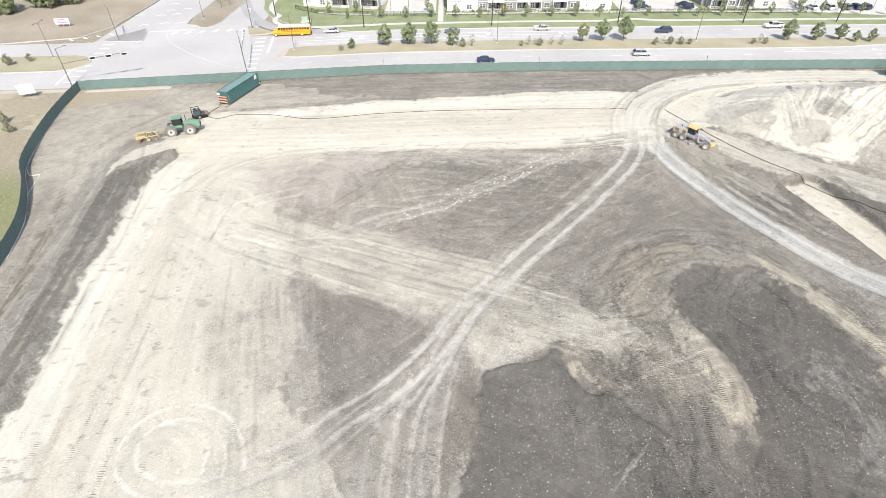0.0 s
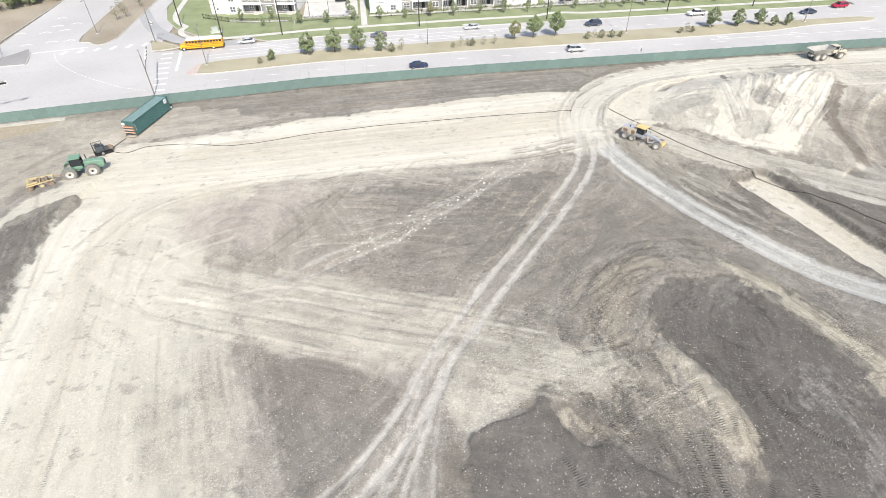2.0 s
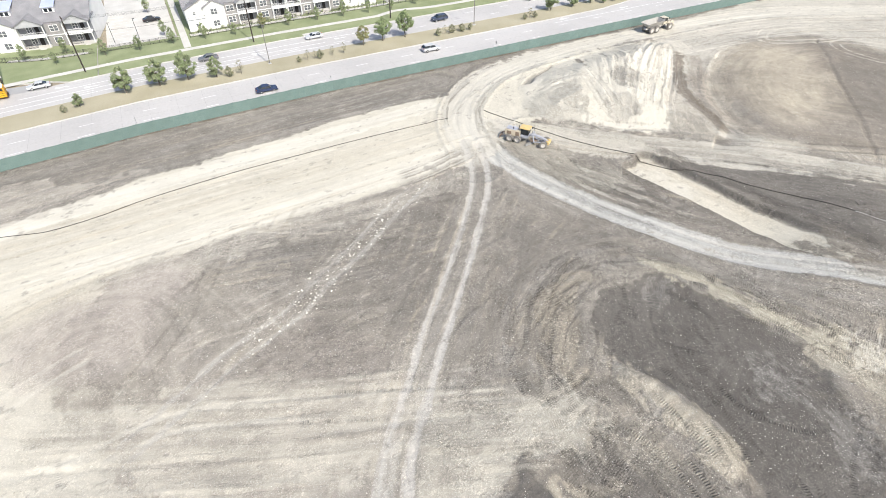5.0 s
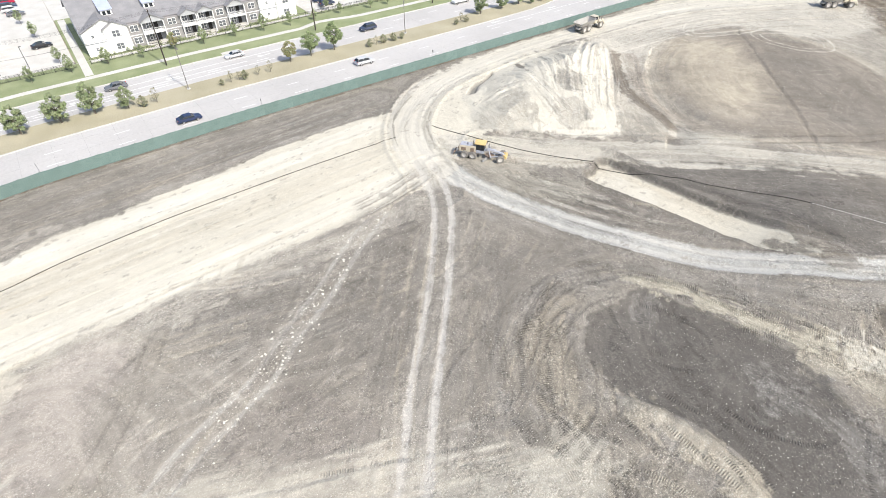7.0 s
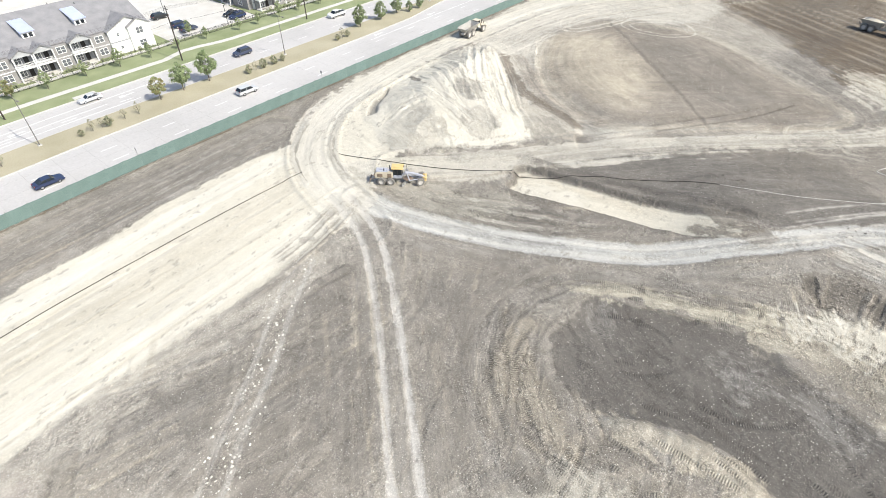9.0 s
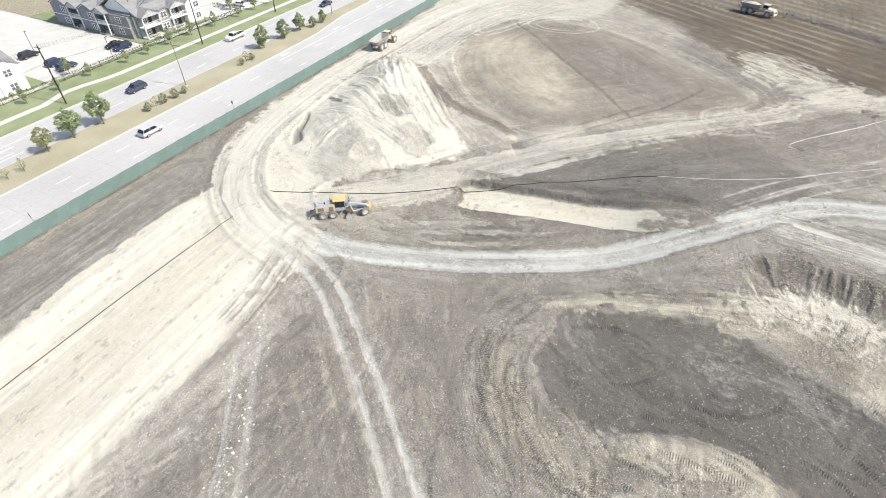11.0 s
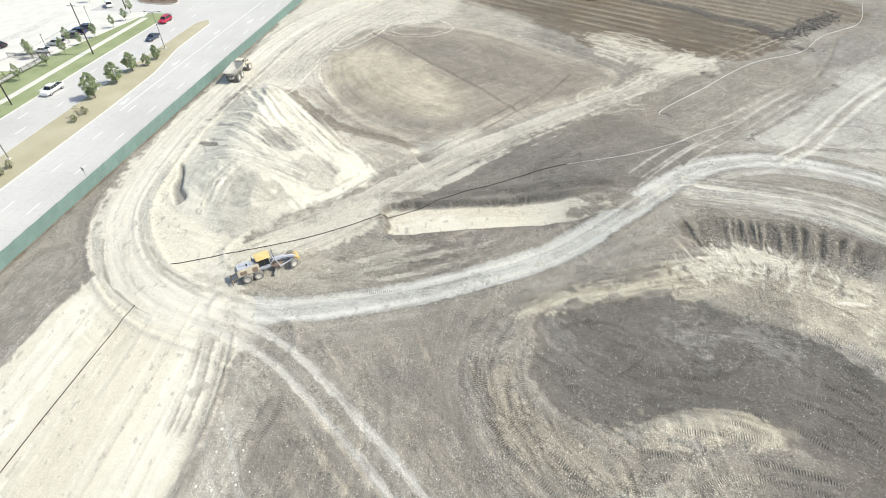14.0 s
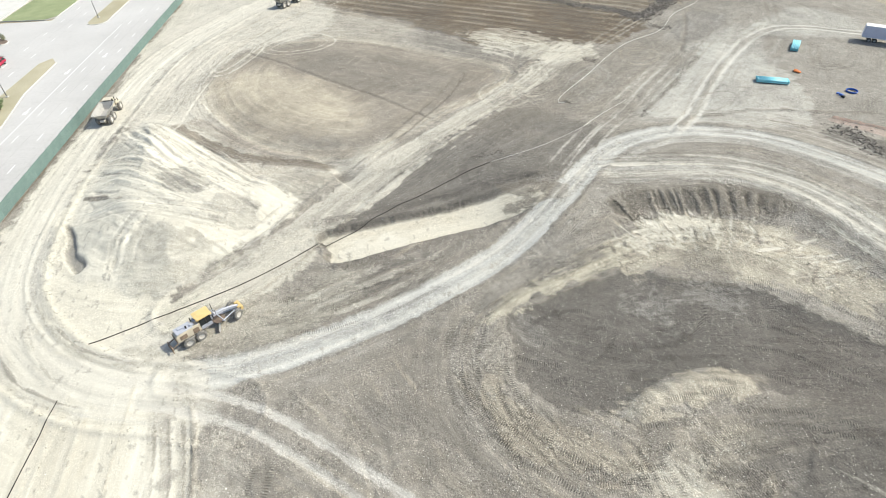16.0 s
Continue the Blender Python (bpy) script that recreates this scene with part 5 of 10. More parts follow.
# crawler prints
for i, q in enumerate(([(-46, 86), (-45, 70), (-43, 52), (-41, 34), (-39, 12)], [(-41, 84), (-41, 68), (-38.5, 48), (-36.5, 28), (-35, 10)], [(-36, 80), (-36.5, 64), (-34, 44), (-32, 20)],
                       [(-49, 82), (-48.6, 64), (-46.4, 44), (-43.6, 20)], [(-30, 66), (-29, 52), (-26, 38), (-22, 20)])):
    tread(q, 0.6, 0.5, 2.0, 0, -0.02, 300 + 5 * i)
    tread(q, 0.6, 0.42, 0, 3.1 - i, -0.01, 340 + 5 * i)
for i, (q, g, f) in enumerate((
        ([(44, 61.5), (38.1, 63.9), (31.9, 63.6), (26.7, 60.4), (23.2, 56.7), (20.9, 54)], 2.0, 0.95), ([(40.8, 58.2), (36.7, 59.6), (31.2, 58.7), (27.3, 55.4), (25.5, 51.2), (22.8, 49.2), (19, 48.6)], 0, 1.0),
        ([(38.4, 65.9), (32.4, 67.4), (26.8, 65.7), (22.3, 64.8)], 0, 0.7), ([(28.6, 50.4), (25, 48), (21.3, 47), (18, 47)], 1.8, 1.0), ([(32.6, 57), (29, 53.4), (27.4, 48), (27, 42), (28, 36)], 0, 1.0),
        ([(41.5, 56.9), (43.9, 53.4), (44.7, 48.6), (42.8, 45.9), (39.3, 47.5), (36.4, 52)], 0, 1.0), ([(44.8, 31.5), (40.9, 32.9), (37.8, 37.3), (37.5, 41.7)], 0, 0.95), ([(42, 30), (38, 31.4), (35.4, 36), (36, 41)], 0, 0.9),
        ([(39.6, 60), (37, 55.4), (36.2, 50), (38, 46.6), (41, 44.6)], 0, 0.9), ([(34, 56), (34.6, 51), (33.6, 46), (35, 41)], 0, 0.95), ([(37, 30), (35, 25), (31, 21), (26, 16)], 1.9, 0.95), ([(34, 37), (32.6, 31.4), (29.6, 27)], 0, 0.9),
        ([(46.4, 29.4), (41, 26.6), (37, 22), (31, 17)], 1.8, 0.8), ([(30.6, 60.6), (27.6, 57.4), (26, 53), (24.6, 44), (25.4, 34)], 0, 1.0), ([(35, 62), (29.6, 60), (25.4, 56), (22, 51.6)], 0, 0.9), ([(24.6, 43), (26.4, 38), (26, 31), (23, 24)], 1.7, 0.9),
        ([(44.4, 61), (48, 55), (51, 48), (53.4, 41.4)], 0, 1.0), ([(45.6, 61.4), (49.2, 55), (52.2, 48.2), (54.6, 41.6)], 0, 0.95), ([(43.4, 60.4), (47, 54.4), (49.8, 47.4), (52, 40.4)], 0, 0.95), ([(46.8, 24.8), (43.6, 20.2), (38.6, 15.4), (32, 10)], 1.1, 1.0),
        ([(30.6, 46.8), (32, 42), (31.8, 36.6), (30.6, 33)], 1.3, 1.0), ([(29.4, 46.4), (29.8, 40), (30, 34)], 0, 0.9), ([(70.4, 33), (70, 23), (67.6, 14), (62, 9.2), (54, 6), (44, 4.4)], 1.6, 0.95), ([(67.8, 12), (62, 6.4), (54, 3.6), (44, 2)], 0, 0.9),
        ([(47, 88), (46.4, 82), (48, 76)], 1.9, 0.9), ([(51, 90), (50, 82), (51.6, 75), (55, 67)], 1.9, 0.85), ([(46, 104), (52, 100), (58, 93)], 1.9, 0.7), ([(57, 100.6), (63, 95), (70, 88.4)], 0, 0.9), ([(58, 108.4), (63, 101), (66, 95), (73, 89)], 0, 0.9),
        ([(12, 60), (20, 64), (29, 64.6)], 0, 0.55), ([(-4, 62), (8, 56.4), (18, 52)], 1.9, 0.6), ([(-16, 62), (-2, 56), (12, 49)], 0, 0.6), ([(12, 36), (13.4, 31), (11, 26)], 0, 0.7), ([(18, 60), (27, 57), (31, 52)], 0, 0.6),
        ([(75, 62), (82, 57), (83.6, 51), (79, 50)], 1.6, 0.7), ([(84, 58), (92, 49), (98, 40)], 1.8, 0.5), ([(92, 71), (99, 66), (110, 58), (122, 52)], 2.2, 0.8), ([(66.8, 35), (60, 42), (52, 53)], 1.9, 0.6))):
    tread(q, 0.62, 0.9 * f, g, 0, -0.03, 400 + 4 * i)

# the pad's south edge: a low crumbling windrow, with grey drag marks inside it
band([(36.3, 95.8), (33.6, 94.8), (30.0, 94.1), (26.6, 93.5), (23.6, 93.1), (21.3, 92.8)], 0.24, (0.24, 0.22, 0.19), 0.85, 0.14, 0.15, 0.16, rut=-0.12, fade=1.0)
band([(36.3, 95.8), (33.6, 94.8), (30.0, 94.1), (26.6, 93.5), (23.6, 93.1), (21.3, 92.8)], 0.8, (0.43, 0.405, 0.35), 0.5, 0.5, 0.4, 0.8, off=-1.0)
for q, w, a in (([(36.4, 98.7), (32.9, 97.7), (28.0, 96.4), (23.6, 95.8), (21.4, 95.8)], 0.45, 0.5), ([(36.8, 100.3), (32.2, 98.9), (27.3, 97.9), (23.1, 97.2), (21.4, 97.2)], 0.35, 0.35), ([(35.2, 96.7), (30.7, 95.4), (26.0, 94.5), (21.9, 93.9)], 0.3, 0.45)):
    band(q, w, (0.36, 0.335, 0.29), a + 0.15, 0.25, 0.6, 0.4)
    band(q, 0.16, (0.27, 0.25, 0.215), a + 0.2, 0.12, 0.6, 0.2, off=w)
# windrows round the turn, and the soft grey heel of soil inside it
for q, a in (([(51.8, 125.0), (46.3, 121.3), (41.9, 117.3), (40.1, 114.3), (38.3, 110.9), (37.1, 107.6)], 0.5), ([(51.6, 117.4), (48.2, 114.0), (46.1, 111.5), (43.9, 106.7), (41.9, 102.3)], 0.55), ([(51.7, 120.5), (46.8, 117.5), (42.3, 113.7), (39.5, 109.8)], 0.25)):
    band(q, 0.45, (0.37, 0.35, 0.305), a * 0.85, 0.4, 0.4, 0.7, rut=-0.08)
    band(q, 0.18, (0.25, 0.235, 0.205), a, 0.14, 0.7, 0.35, off=0.5)
patch([(44.1, 106.8), (45.8, 106.5), (46.9, 104.2), (44.9, 102.1), (43.2, 102.2), (43.0, 103.5)], (0.33, 0.31, 0.265), 0.6, 0.4, 1.6, 0.6, 0.4, 98, (2, 0.6))
patch([(45.0, 102.7), (44.4, 99.2), (42.5, 97.6), (37.6, 96.0), (36.8, 96.9), (41.1, 98.8)], (0.40, 0.375, 0.32), 0.55, 0.6, 1.4, 0.6, 0.4, 99, (3, 0.7))
patch([(28.0, 96.9), (28.3, 95.7), (27.0, 95.5), (26.7, 96.2)], MID, 0.6, 0.3, 1.6, 0.4)
patch([(35.6, 98.9), (35.6, 97.9), (34.0, 97.5), (33.8, 98.1)], MID, 0.5, 0.3, 1.6, 0.4)
# the twin track carried over the junction
for q in ([(40.2, 105.9), (40.7, 101.8), (38.6, 96.9), (36.8, 92.2)], [(37.7, 103.4), (36.4, 98.8), (34.7, 94.2), (32.8, 90.4)]):
    band(q, 0.55, (0.52, 0.495, 0.44), 0.5, 0.35, 0.3, 0.5)
# crossing passes beside the twin track
tread([(28.8, 86.8), (25.9, 87.0), (23.0, 87.6), (21.2, 87.7)], 0.6, 0.8, 1.8, 0, -0.05, 610)
tread([(37.4, 85.5), (33.4, 82.1), (30.4, 79.1)], 0.6, 0.7, 0, 0, -0.05, 614)
tread([(22.4, 89.2), (26.0, 89.1), (28.5, 88.6)], 0.5, 0.6, 0, 0, 0.05, 618)

# stray passes of single vehicles
stray = random.Random(77)
for i in range(64):
    cx, cy, a, r = stray.uniform(-30, 128), stray.uniform(20, 112), stray.uniform(0, math.tau), stray.choice((-1, 1)) * stray.uniform(25, 90)
    q = []
    for j in range(7):
        q.append((cx, cy))
        cx, cy = cx + 5.5 * math.cos(a), cy + 5.5 * math.sin(a)
        a += 5.5 / r
    k, d, run, total = along(q, 3.0)
    gain = stray.choice((-0.16, -0.10, 0.14, 0.20))
    for off in (-1.05, 1.05):
        m = step(-0.12, 0.12, stray.uniform(0.16, 0.26) - np.abs(d - off) + 0.3 * FRAY[1][k]) * step(0, 8, run) * step(0, 8, total - run)
        m = m * (1 - step(0.34, 0.42, SOIL[k, 1])) * step(0.35, 0.6, fbm(run, d, 4.0, 2, i))
        SOIL[k] *= (1 + gain * m)[:, None]
        Z[k] -= 0.03 * m

# how crumbly the soil lies: rolled smooth or churned
COARSE[:] = 0.9 + 0.5 * (fbm(X, Y, 11, 3, 97) - 0.5)
for q, soft, much in (([(-8, 88), (30, 91), (40, 80), (44, 66), (30, 62), (16, 56), (2, 62), (-8, 72)], 3.0, 0.72), ([(-56, 92), (-30, 92), (-10, 88), (-8, 72), (4, 62), (4, 48), (-10, 20), (-48, 10)], 3.0, 0.6), ([(-58, 96), (-22, 92), (30, 93), (42, 96), (50, 120), (28, 121), (-16, 116), (-57, 108)], 1.5, 0.42), (ARENA, 5.0, 0.42), (NEAR_DARK, 1.5, 0.6), ([(-60, 112), (-16, 117), (40, 123), (60, 131), (20, 133), (-44, 128)], 2.0, 0.55), ([(70, 128), (110, 124), (150, 116), (190, 98), (230, 110), (230, 133), (70, 133)], 4.0, 0.5),
                      ([(-90, 124), (-86, 104), (-72, 76), (-60, 96), (-46, 112), (-46, 126)], 3.0, 0.6), (HEAP, 3.0, 0.6), ([(18, 46), (24, 60), (36, 66), (44, 62), (33, 58), (28, 50), (29, 36), (24, 20), (16, 20)], 2.0, 1.05),
                      ([(44, 62), (56, 46), (62, 34), (60, 18), (50, 8), (30, 0), (36, 12), (46, 24), (50, 36), (46, 54)], 1.5, 1.1), ([(60, 36), (68, 34), (68, 16), (58, 6), (58, 16), (62, 28)], 1.5, 1.4)):
    k, d = inside(q, 1.0, 1.5)
    COARSE[k] += (much - COARSE[k]) * step(-soft, soft, d)

# blotches and crumbs everywhere
soft_soil = 1 - 0.8 * step(0.36, 0.5, SOIL[:, 1])
lay(ALL, step(0.50, 0.72, fbm(X, Y, 3.2, 5, 62)) * 0.15 * soft_soil, DARK)
SOIL *= (1 + (0.16 * CRUMB + 0.30 * (fbm(X, Y, 7, 5, 63) - 0.5)) * (0.3 + 0.7 * soft_soil))[:, None]
# sharp-edged mottling and combing a foot or two across
SOIL *= (1 + 0.08 * (step(0.45, 0.55, fbm(X, Y, 1.3, 3, 95)) - 0.5) * soft_soil)[:, None]
SOIL *= (1 + 0.07 * (step(0.44, 0.56, streaks(ALL, 10, 0.6, 96)) - 0.5) * (0.35 + 0.65 * soft_soil))[:, None]
# a few dark flecks left on the pale pads
fleck = (fbm(X, Y * 2.2, 1.6, 4, 68) > 0.735) & (SOIL[:, 1] > 0.4)
lay(ALL, fleck * 0.55, MID)

# outside the fence on the west and in the near west: mown dry grass
k, d = inside([(-92, 126), (-88.6, 112), (-85.8, 100), (-81, 86), (-75.6, 78.4), (-70, 68), (-66.8, 57), (-68, 30), (-70, -100), (-400, -100), (-400, 126)], 0.1, 0.1)
lay(k, step(-0.4, 0.4, d), DRYGRASS)
lay(k, step(-0.4, 0.4, d) * (1 - step(76, 92, Y[k])) * 0.7, GREENGRASS)
far = (X < -120) | (X > 215) | (Y < -80) | (Y > fence_y(X) + 1.3)
lay(ALL, far * 0.85, DRYGRASS)

# shape: gentle swells, hollows, banks and heaps
Z += (fbm(X, Y, 30, 3, 71) - 0.5) * 0.35 + (fbm(X, Y, 5, 3, 72) - 0.5) * 0.10
Z += (streaks(ALL, 9, 1.0, 73) - 0.5) * 0.10
k, d = inside(HOLLOW, 0.3, 0.7)
Z[k] -= 0.55 * step(-1.5, 2.5, d)
k, d = inside(MOUND, 0.6, 0.6)
Z[k] += 0.75 * step(-0.6, 2.0, d) * (0.7 + 0.6 * fbm(X[k], Y[k], 2, 3, 74))
# bank round the east of the hollow, ribbed where the bucket bit
k, d, s, total = along([(52, 60), (57.6, 47), (61, 39), (64, 35), (64.6, 28), (64, 20), (61, 12.6), (54, 6), (44, 2), (32, -6)], 40)
bank = step(-5.5, 1.5, d + 1.2 * WARP[0][k] * 2) * step(4, 20, s)
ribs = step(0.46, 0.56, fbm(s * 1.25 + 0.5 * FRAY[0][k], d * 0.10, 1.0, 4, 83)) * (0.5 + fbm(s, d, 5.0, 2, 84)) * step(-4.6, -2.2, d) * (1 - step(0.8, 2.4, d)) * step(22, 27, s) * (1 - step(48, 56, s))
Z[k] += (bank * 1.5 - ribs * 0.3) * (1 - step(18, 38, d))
# shade in the rib grooves is put into the soil colour too
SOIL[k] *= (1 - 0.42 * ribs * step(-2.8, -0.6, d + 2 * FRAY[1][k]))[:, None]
# heap with runnels
k, d = inside(HEAP, 0.4, 1.5)
rise = step(-1.0, 12.0, d)
Z[k] += 2.6 * rise + step(-1, 3, d) * (streaks(k, 22, 3.0, 75) - 0.5) * 0.35 + (streaks(k, 9, 0.7, 85) - 0.5) * 0.07 + 0.3 * step(-0.5, 1.2, d) * fbm(X[k], Y[k], 6, 3, 76)
for q in SWEPT:
    k, d, s, total = along(q, 3.0)
    Z[k] += 0.24 * np.exp(-((d + FRAY[0][k]) / 0.38) ** 2) * step(0, 6, s) * step(0, 6, total - s) * step(0.3, 0.7, fbm(X[k], Y[k], 4, 3, 84))
    Z[k] -= 0.12 * np.exp(-((d - 1.1 + FRAY[1][k]) / 0.4) ** 2) * step(0, 6, s) * step(0, 6, total - s)
PIT = [(73.6, 124), (69, 121.6), (66, 121), (61.2, 117.6), (62.9, 116.3), (66, 118.8), (71.1, 121.6)]
k, d = inside(PIT, 0.5, 0.4)
Z[k] -= 0.6 * step(-0.4, 0.5, d)
lay(k, step(-0.3, 0.2, d) * 0.8, (0.26, 0.245, 0.22))
k, d, s, _ = along([(82.4, 82), (88, 86.4), (92, 94), (100, 102), (110, 108)], 8)
Z[k] -= 0.6 * step(0, 2.0, -d) * (1 - step(2, 8, -d))
# oval: slightly domed, low bank round it
k, d = inside(ARENA, 0.2, 0.5)
Z[k] += 0.7 * step(-2, 14, d)
# trench and its spoil
Z[kt] -= 1.25 * step(-0.9, 0.35, dt) * step(45, 58, Y[kt])
k, d, s, _ = along([(68, 83.4), (71.2, 68.4), (73.8, 54.4), (75, 46)], 5)
Z[k] += 0.24 * np.exp(-(d / 0.6) ** 2) * (0.5 + 1.0 * fbm(X[k], Y[k], 1.6, 3, 77))
k, d, s, _ = along([(57.4, 80), (60.6, 67), (63.2, 54.6)], 4)
Z[k] += 0.3 * np.exp(-(d / 0.8) ** 2) * (0.4 + 1.2 * fbm(X[k], Y[k], 1.4, 3, 78))
# west berm stands over the pad, clods on its lip
k, d, s, _ = along(CREST, 12)
Z[k] += 0.8 * step(-0.5, 0.9, -d + 0.4) * (1 - step(5, 11, -d)) + 0.5 * np.exp(-((d + 0.8) / 0.7) ** 2) * fbm(X[k], Y[k], 1.1, 3, 79)
# haul road stands a little proud, windrows beside the roads
for path, half in ((HAUL, 2.8), (ROAD_TWO, 4.2), (TURN_ROAD, 4.6)):
    k, d, s, _ = along(path, half + 3)
    Z[k] += 0.16 * np.exp(-((np.abs(d) - half) / 0.5) ** 2) * (0.4 + 1.2 * fbm(X[k], Y[k], 1.5, 3, 80))
# near dark patch: torn lip
k, d = inside(NEAR_DARK, 1.3, 0.8)
Z[k] += 0.22 * step(-0.3, 0.6, d) * (0.6 + 0.8 * fbm(X[k], Y[k], 1.2, 3, 81))
# level under the fence and beyond it, below the road's kerbs
edge = step(-3.5, -1.0, Y - fence_y(X))
Z *= 1 - edge
Z = np.where(Y > fence_y(X) + 1.0, -0.36, Z)
calm = step(150, 260, np.maximum(np.abs(X - 60), np.abs(Y - 60)))
Z *= 1 - calm * (Y < 130)


def ground_z(x, y):
    """Height of the ground sheet at a place."""
    i, j = int(np.clip(np.searchsorted(GX, x) - 1, 0, GX.size - 2)), int(np.clip(np.searchsorted(GY, y) - 1, 0, GY.size - 2))
    u, v = (x - GX[i]) / (GX[i + 1] - GX[i]), (y - GY[j]) / (GY[j + 1] - GY[j])
    z = Z.reshape(GY.size, GX.size)
    return float((z[j, i] * (1 - u) + z[j, i + 1] * u) * (1 - v) + (z[j + 1, i] * (1 - u) + z[j + 1, i + 1] * u) * v)


def build_ground():
    nx, ny = GX.size, GY.size
    me = bpy.data.meshes.new("ground")
    me.vertices.add(N)
    me.vertices.foreach_set("co", np.stack([X, Y, Z], 1).astype(np.float32).ravel())
    a = (np.arange(ny - 1)[:, None] * nx + np.arange(nx - 1)[None, :]).ravel()
    quads = np.stack([a, a + 1, a + nx + 1, a + nx], 1).astype(np.int32)
    me.loops.add(quads.size)
    me.loops.foreach_set("vertex_index", quads.ravel())
    me.polygons.add(len(quads))
    me.polygons.foreach_set("loop_start", np.arange(0, quads.size, 4, dtype=np.int32))
    me.update(calc_edges=True)
    me.polygons.foreach_set("use_smooth", np.ones(len(quads), bool))
    colour = me.attributes.new("soil", "FLOAT_COLOR", "POINT")
    colour.data.foreach_set("color", np.concatenate([np.clip(SOIL, 0.02, 0.85), np.ones((N, 1))], 1).astype(np.float32).ravel())
    way = me.attributes.new("flow", "FLOAT_VECTOR", "POINT")
    way.data.foreach_set("vector", np.concatenate([FLOW, np.zeros((N, 1))], 1).astype(np.float32).ravel())
    lug = me.attributes.new("lug", "FLOAT", "POINT")
    lug.data.foreach_set("value", LUG.astype(np.float32))
    t = TREAD.reshape(ny, nx, 3)
    for axis, gap in ((0, np.diff(GY)), (1, np.diff(GX))):
        apart = np.abs(np.diff(t[..., 0], axis=axis)) > (gap[:, None] if axis == 0 else gap[None, :]) * 1.8 + 0.05
        if axis == 0:
            t[:-1, :, 2][apart] = 0
            t[1:, :, 2][apart] = 0
        else:
            t[:, :-1, 2][apart] = 0
            t[:, 1:, 2][apart] = 0
    press = me.attributes.new("tread", "FLOAT_VECTOR", "POINT")
    press.data.foreach_set("vector", TREAD.astype(np.float32).ravel())
    rough = me.attributes.new("coarse", "FLOAT", "POINT")
    rough.data.foreach_set("value", COARSE.astype(np.float32))
    # streaks rest where two ways meet
    f = FLOW.reshape(ny, nx, 2)
    jump = np.zeros((ny, nx), bool)
    for axis, gap in ((0, np.diff(GY)), (1, np.diff(GX))):
        far_apart = np.abs(np.diff(f, axis=axis)).max(2) > (gap[:, None] if axis == 0 else gap[None, :]) * 1.6 + 0.02
        lo, hi = (slice(0, -1), slice(1, None))
        if axis == 0:
            jump[lo] |= far_apart
            jump[hi] |= far_apart
        else:
            jump[:, lo] |= far_apart
            jump[:, hi] |= far_apart
    rest = (~jump).astype(np.float32)
    for _ in range(4):
        rest = np.minimum(rest, (np.roll(rest, 1, 0) + np.roll(rest, -1, 0) + np.roll(rest, 1, 1) + np.roll(rest, -1, 1) + rest) / 5)
    calm_at = me.attributes.new("calm", "FLOAT", "POINT")
    calm_at.data.foreach_set("value", rest.ravel().astype(np.float32))
    me.materials.append(EARTH)
    return tagged(new("ground", me), "graded construction soil in cream, grey and dark brown with wheel tracks", "ground", kind="structure")


build_ground()

# ---- small mesh tools ----
def mesh_of(name, bm, mat, smooth=False):
    me = bpy.data.meshes.new(name)
    bmesh.ops.recalc_face_normals(bm, faces=bm.faces)
    bm.to_mesh(me)
    bm.free()
    if smooth:
        me.polygons.foreach_set("use_smooth", [True] * len(me.polygons))
    for m in (mat if isinstance(mat, (list, tuple)) else [mat]):
        me.materials.append(m)
    return me


def part(name, bm, mat, parent=None, label="", smooth=False):
    ob = new(name, mesh_of(name, bm, mat, smooth))
    ob.parent = parent
    return tagged(ob, label)


def shared(name, me, parent, m=None):
    ob = new(name, me)
    ob.parent = parent
    if m is not None:
        ob.matrix_local = m
    return ob


def holder(name, x, y, z=0.0, turn=0.0, label="", category="", group="", kind=""):
    ob = new(name)
    ob.empty_display_size = 0.3
    ob.matrix_basis = pose(x, y, z, 0, 0, turn)
    return tagged(ob, label, category, group, kind)


def box(bm, cx, cy, z0, sx, sy, sz, turn=0.0, bevel=0.0, taper=1.0, lean=0.0):
    """A block on z0, sx by sy by sz; taper narrows its top, lean shifts its top along x."""
    c, s = math.cos(radians(turn)), math.sin(radians(turn))
    vs = []
    for k, z in enumerate((z0, z0 + sz)):
        t = taper if k else 1.0
        for ux, uy in ((-1, -1), (1, -1), (1, 1), (-1, 1)):
            x, y = ux * sx / 2 * t + (lean if k else 0), uy * sy / 2 * t
            vs.append(bm.verts.new((cx + x * c - y * s, cy + x * s + y * c, z)))
    fs = [bm.faces.new([vs[i] for i in q]) for q in ((3, 2, 1, 0), (4, 5, 6, 7), (0, 1, 5, 4), (1, 2, 6, 5), (2, 3, 7, 6), (3, 0, 4, 7))]
    if bevel:
        bmesh.ops.bevel(bm, geom=list({e for f in fs for e in f.edges}), offset=bevel, segments=2, affect="EDGES")
    return vs


def rod(bm, a, b, r0, r1=None, sides=8):
    """A round bar from a to b."""
    a, b = Vector(a), Vector(b)
    r1 = r0 if r1 is None else r1
    d = (b - a).normalized()
    u = d.orthogonal().normalized()
    w = d.cross(u)
    rings = [[bm.verts.new(p + (u * math.cos(k * math.tau / sides) + w * math.sin(k * math.tau / sides)) * r) for k in range(sides)] for p, r in ((a, r0), (b, r1))]
    for k in range(sides):
        bm.faces.new((rings[0][k], rings[0][(k + 1) % sides], rings[1][(k + 1) % sides], rings[1][k]))
    bm.faces.new(rings[0][::-1])
    bm.faces.new(rings[1])


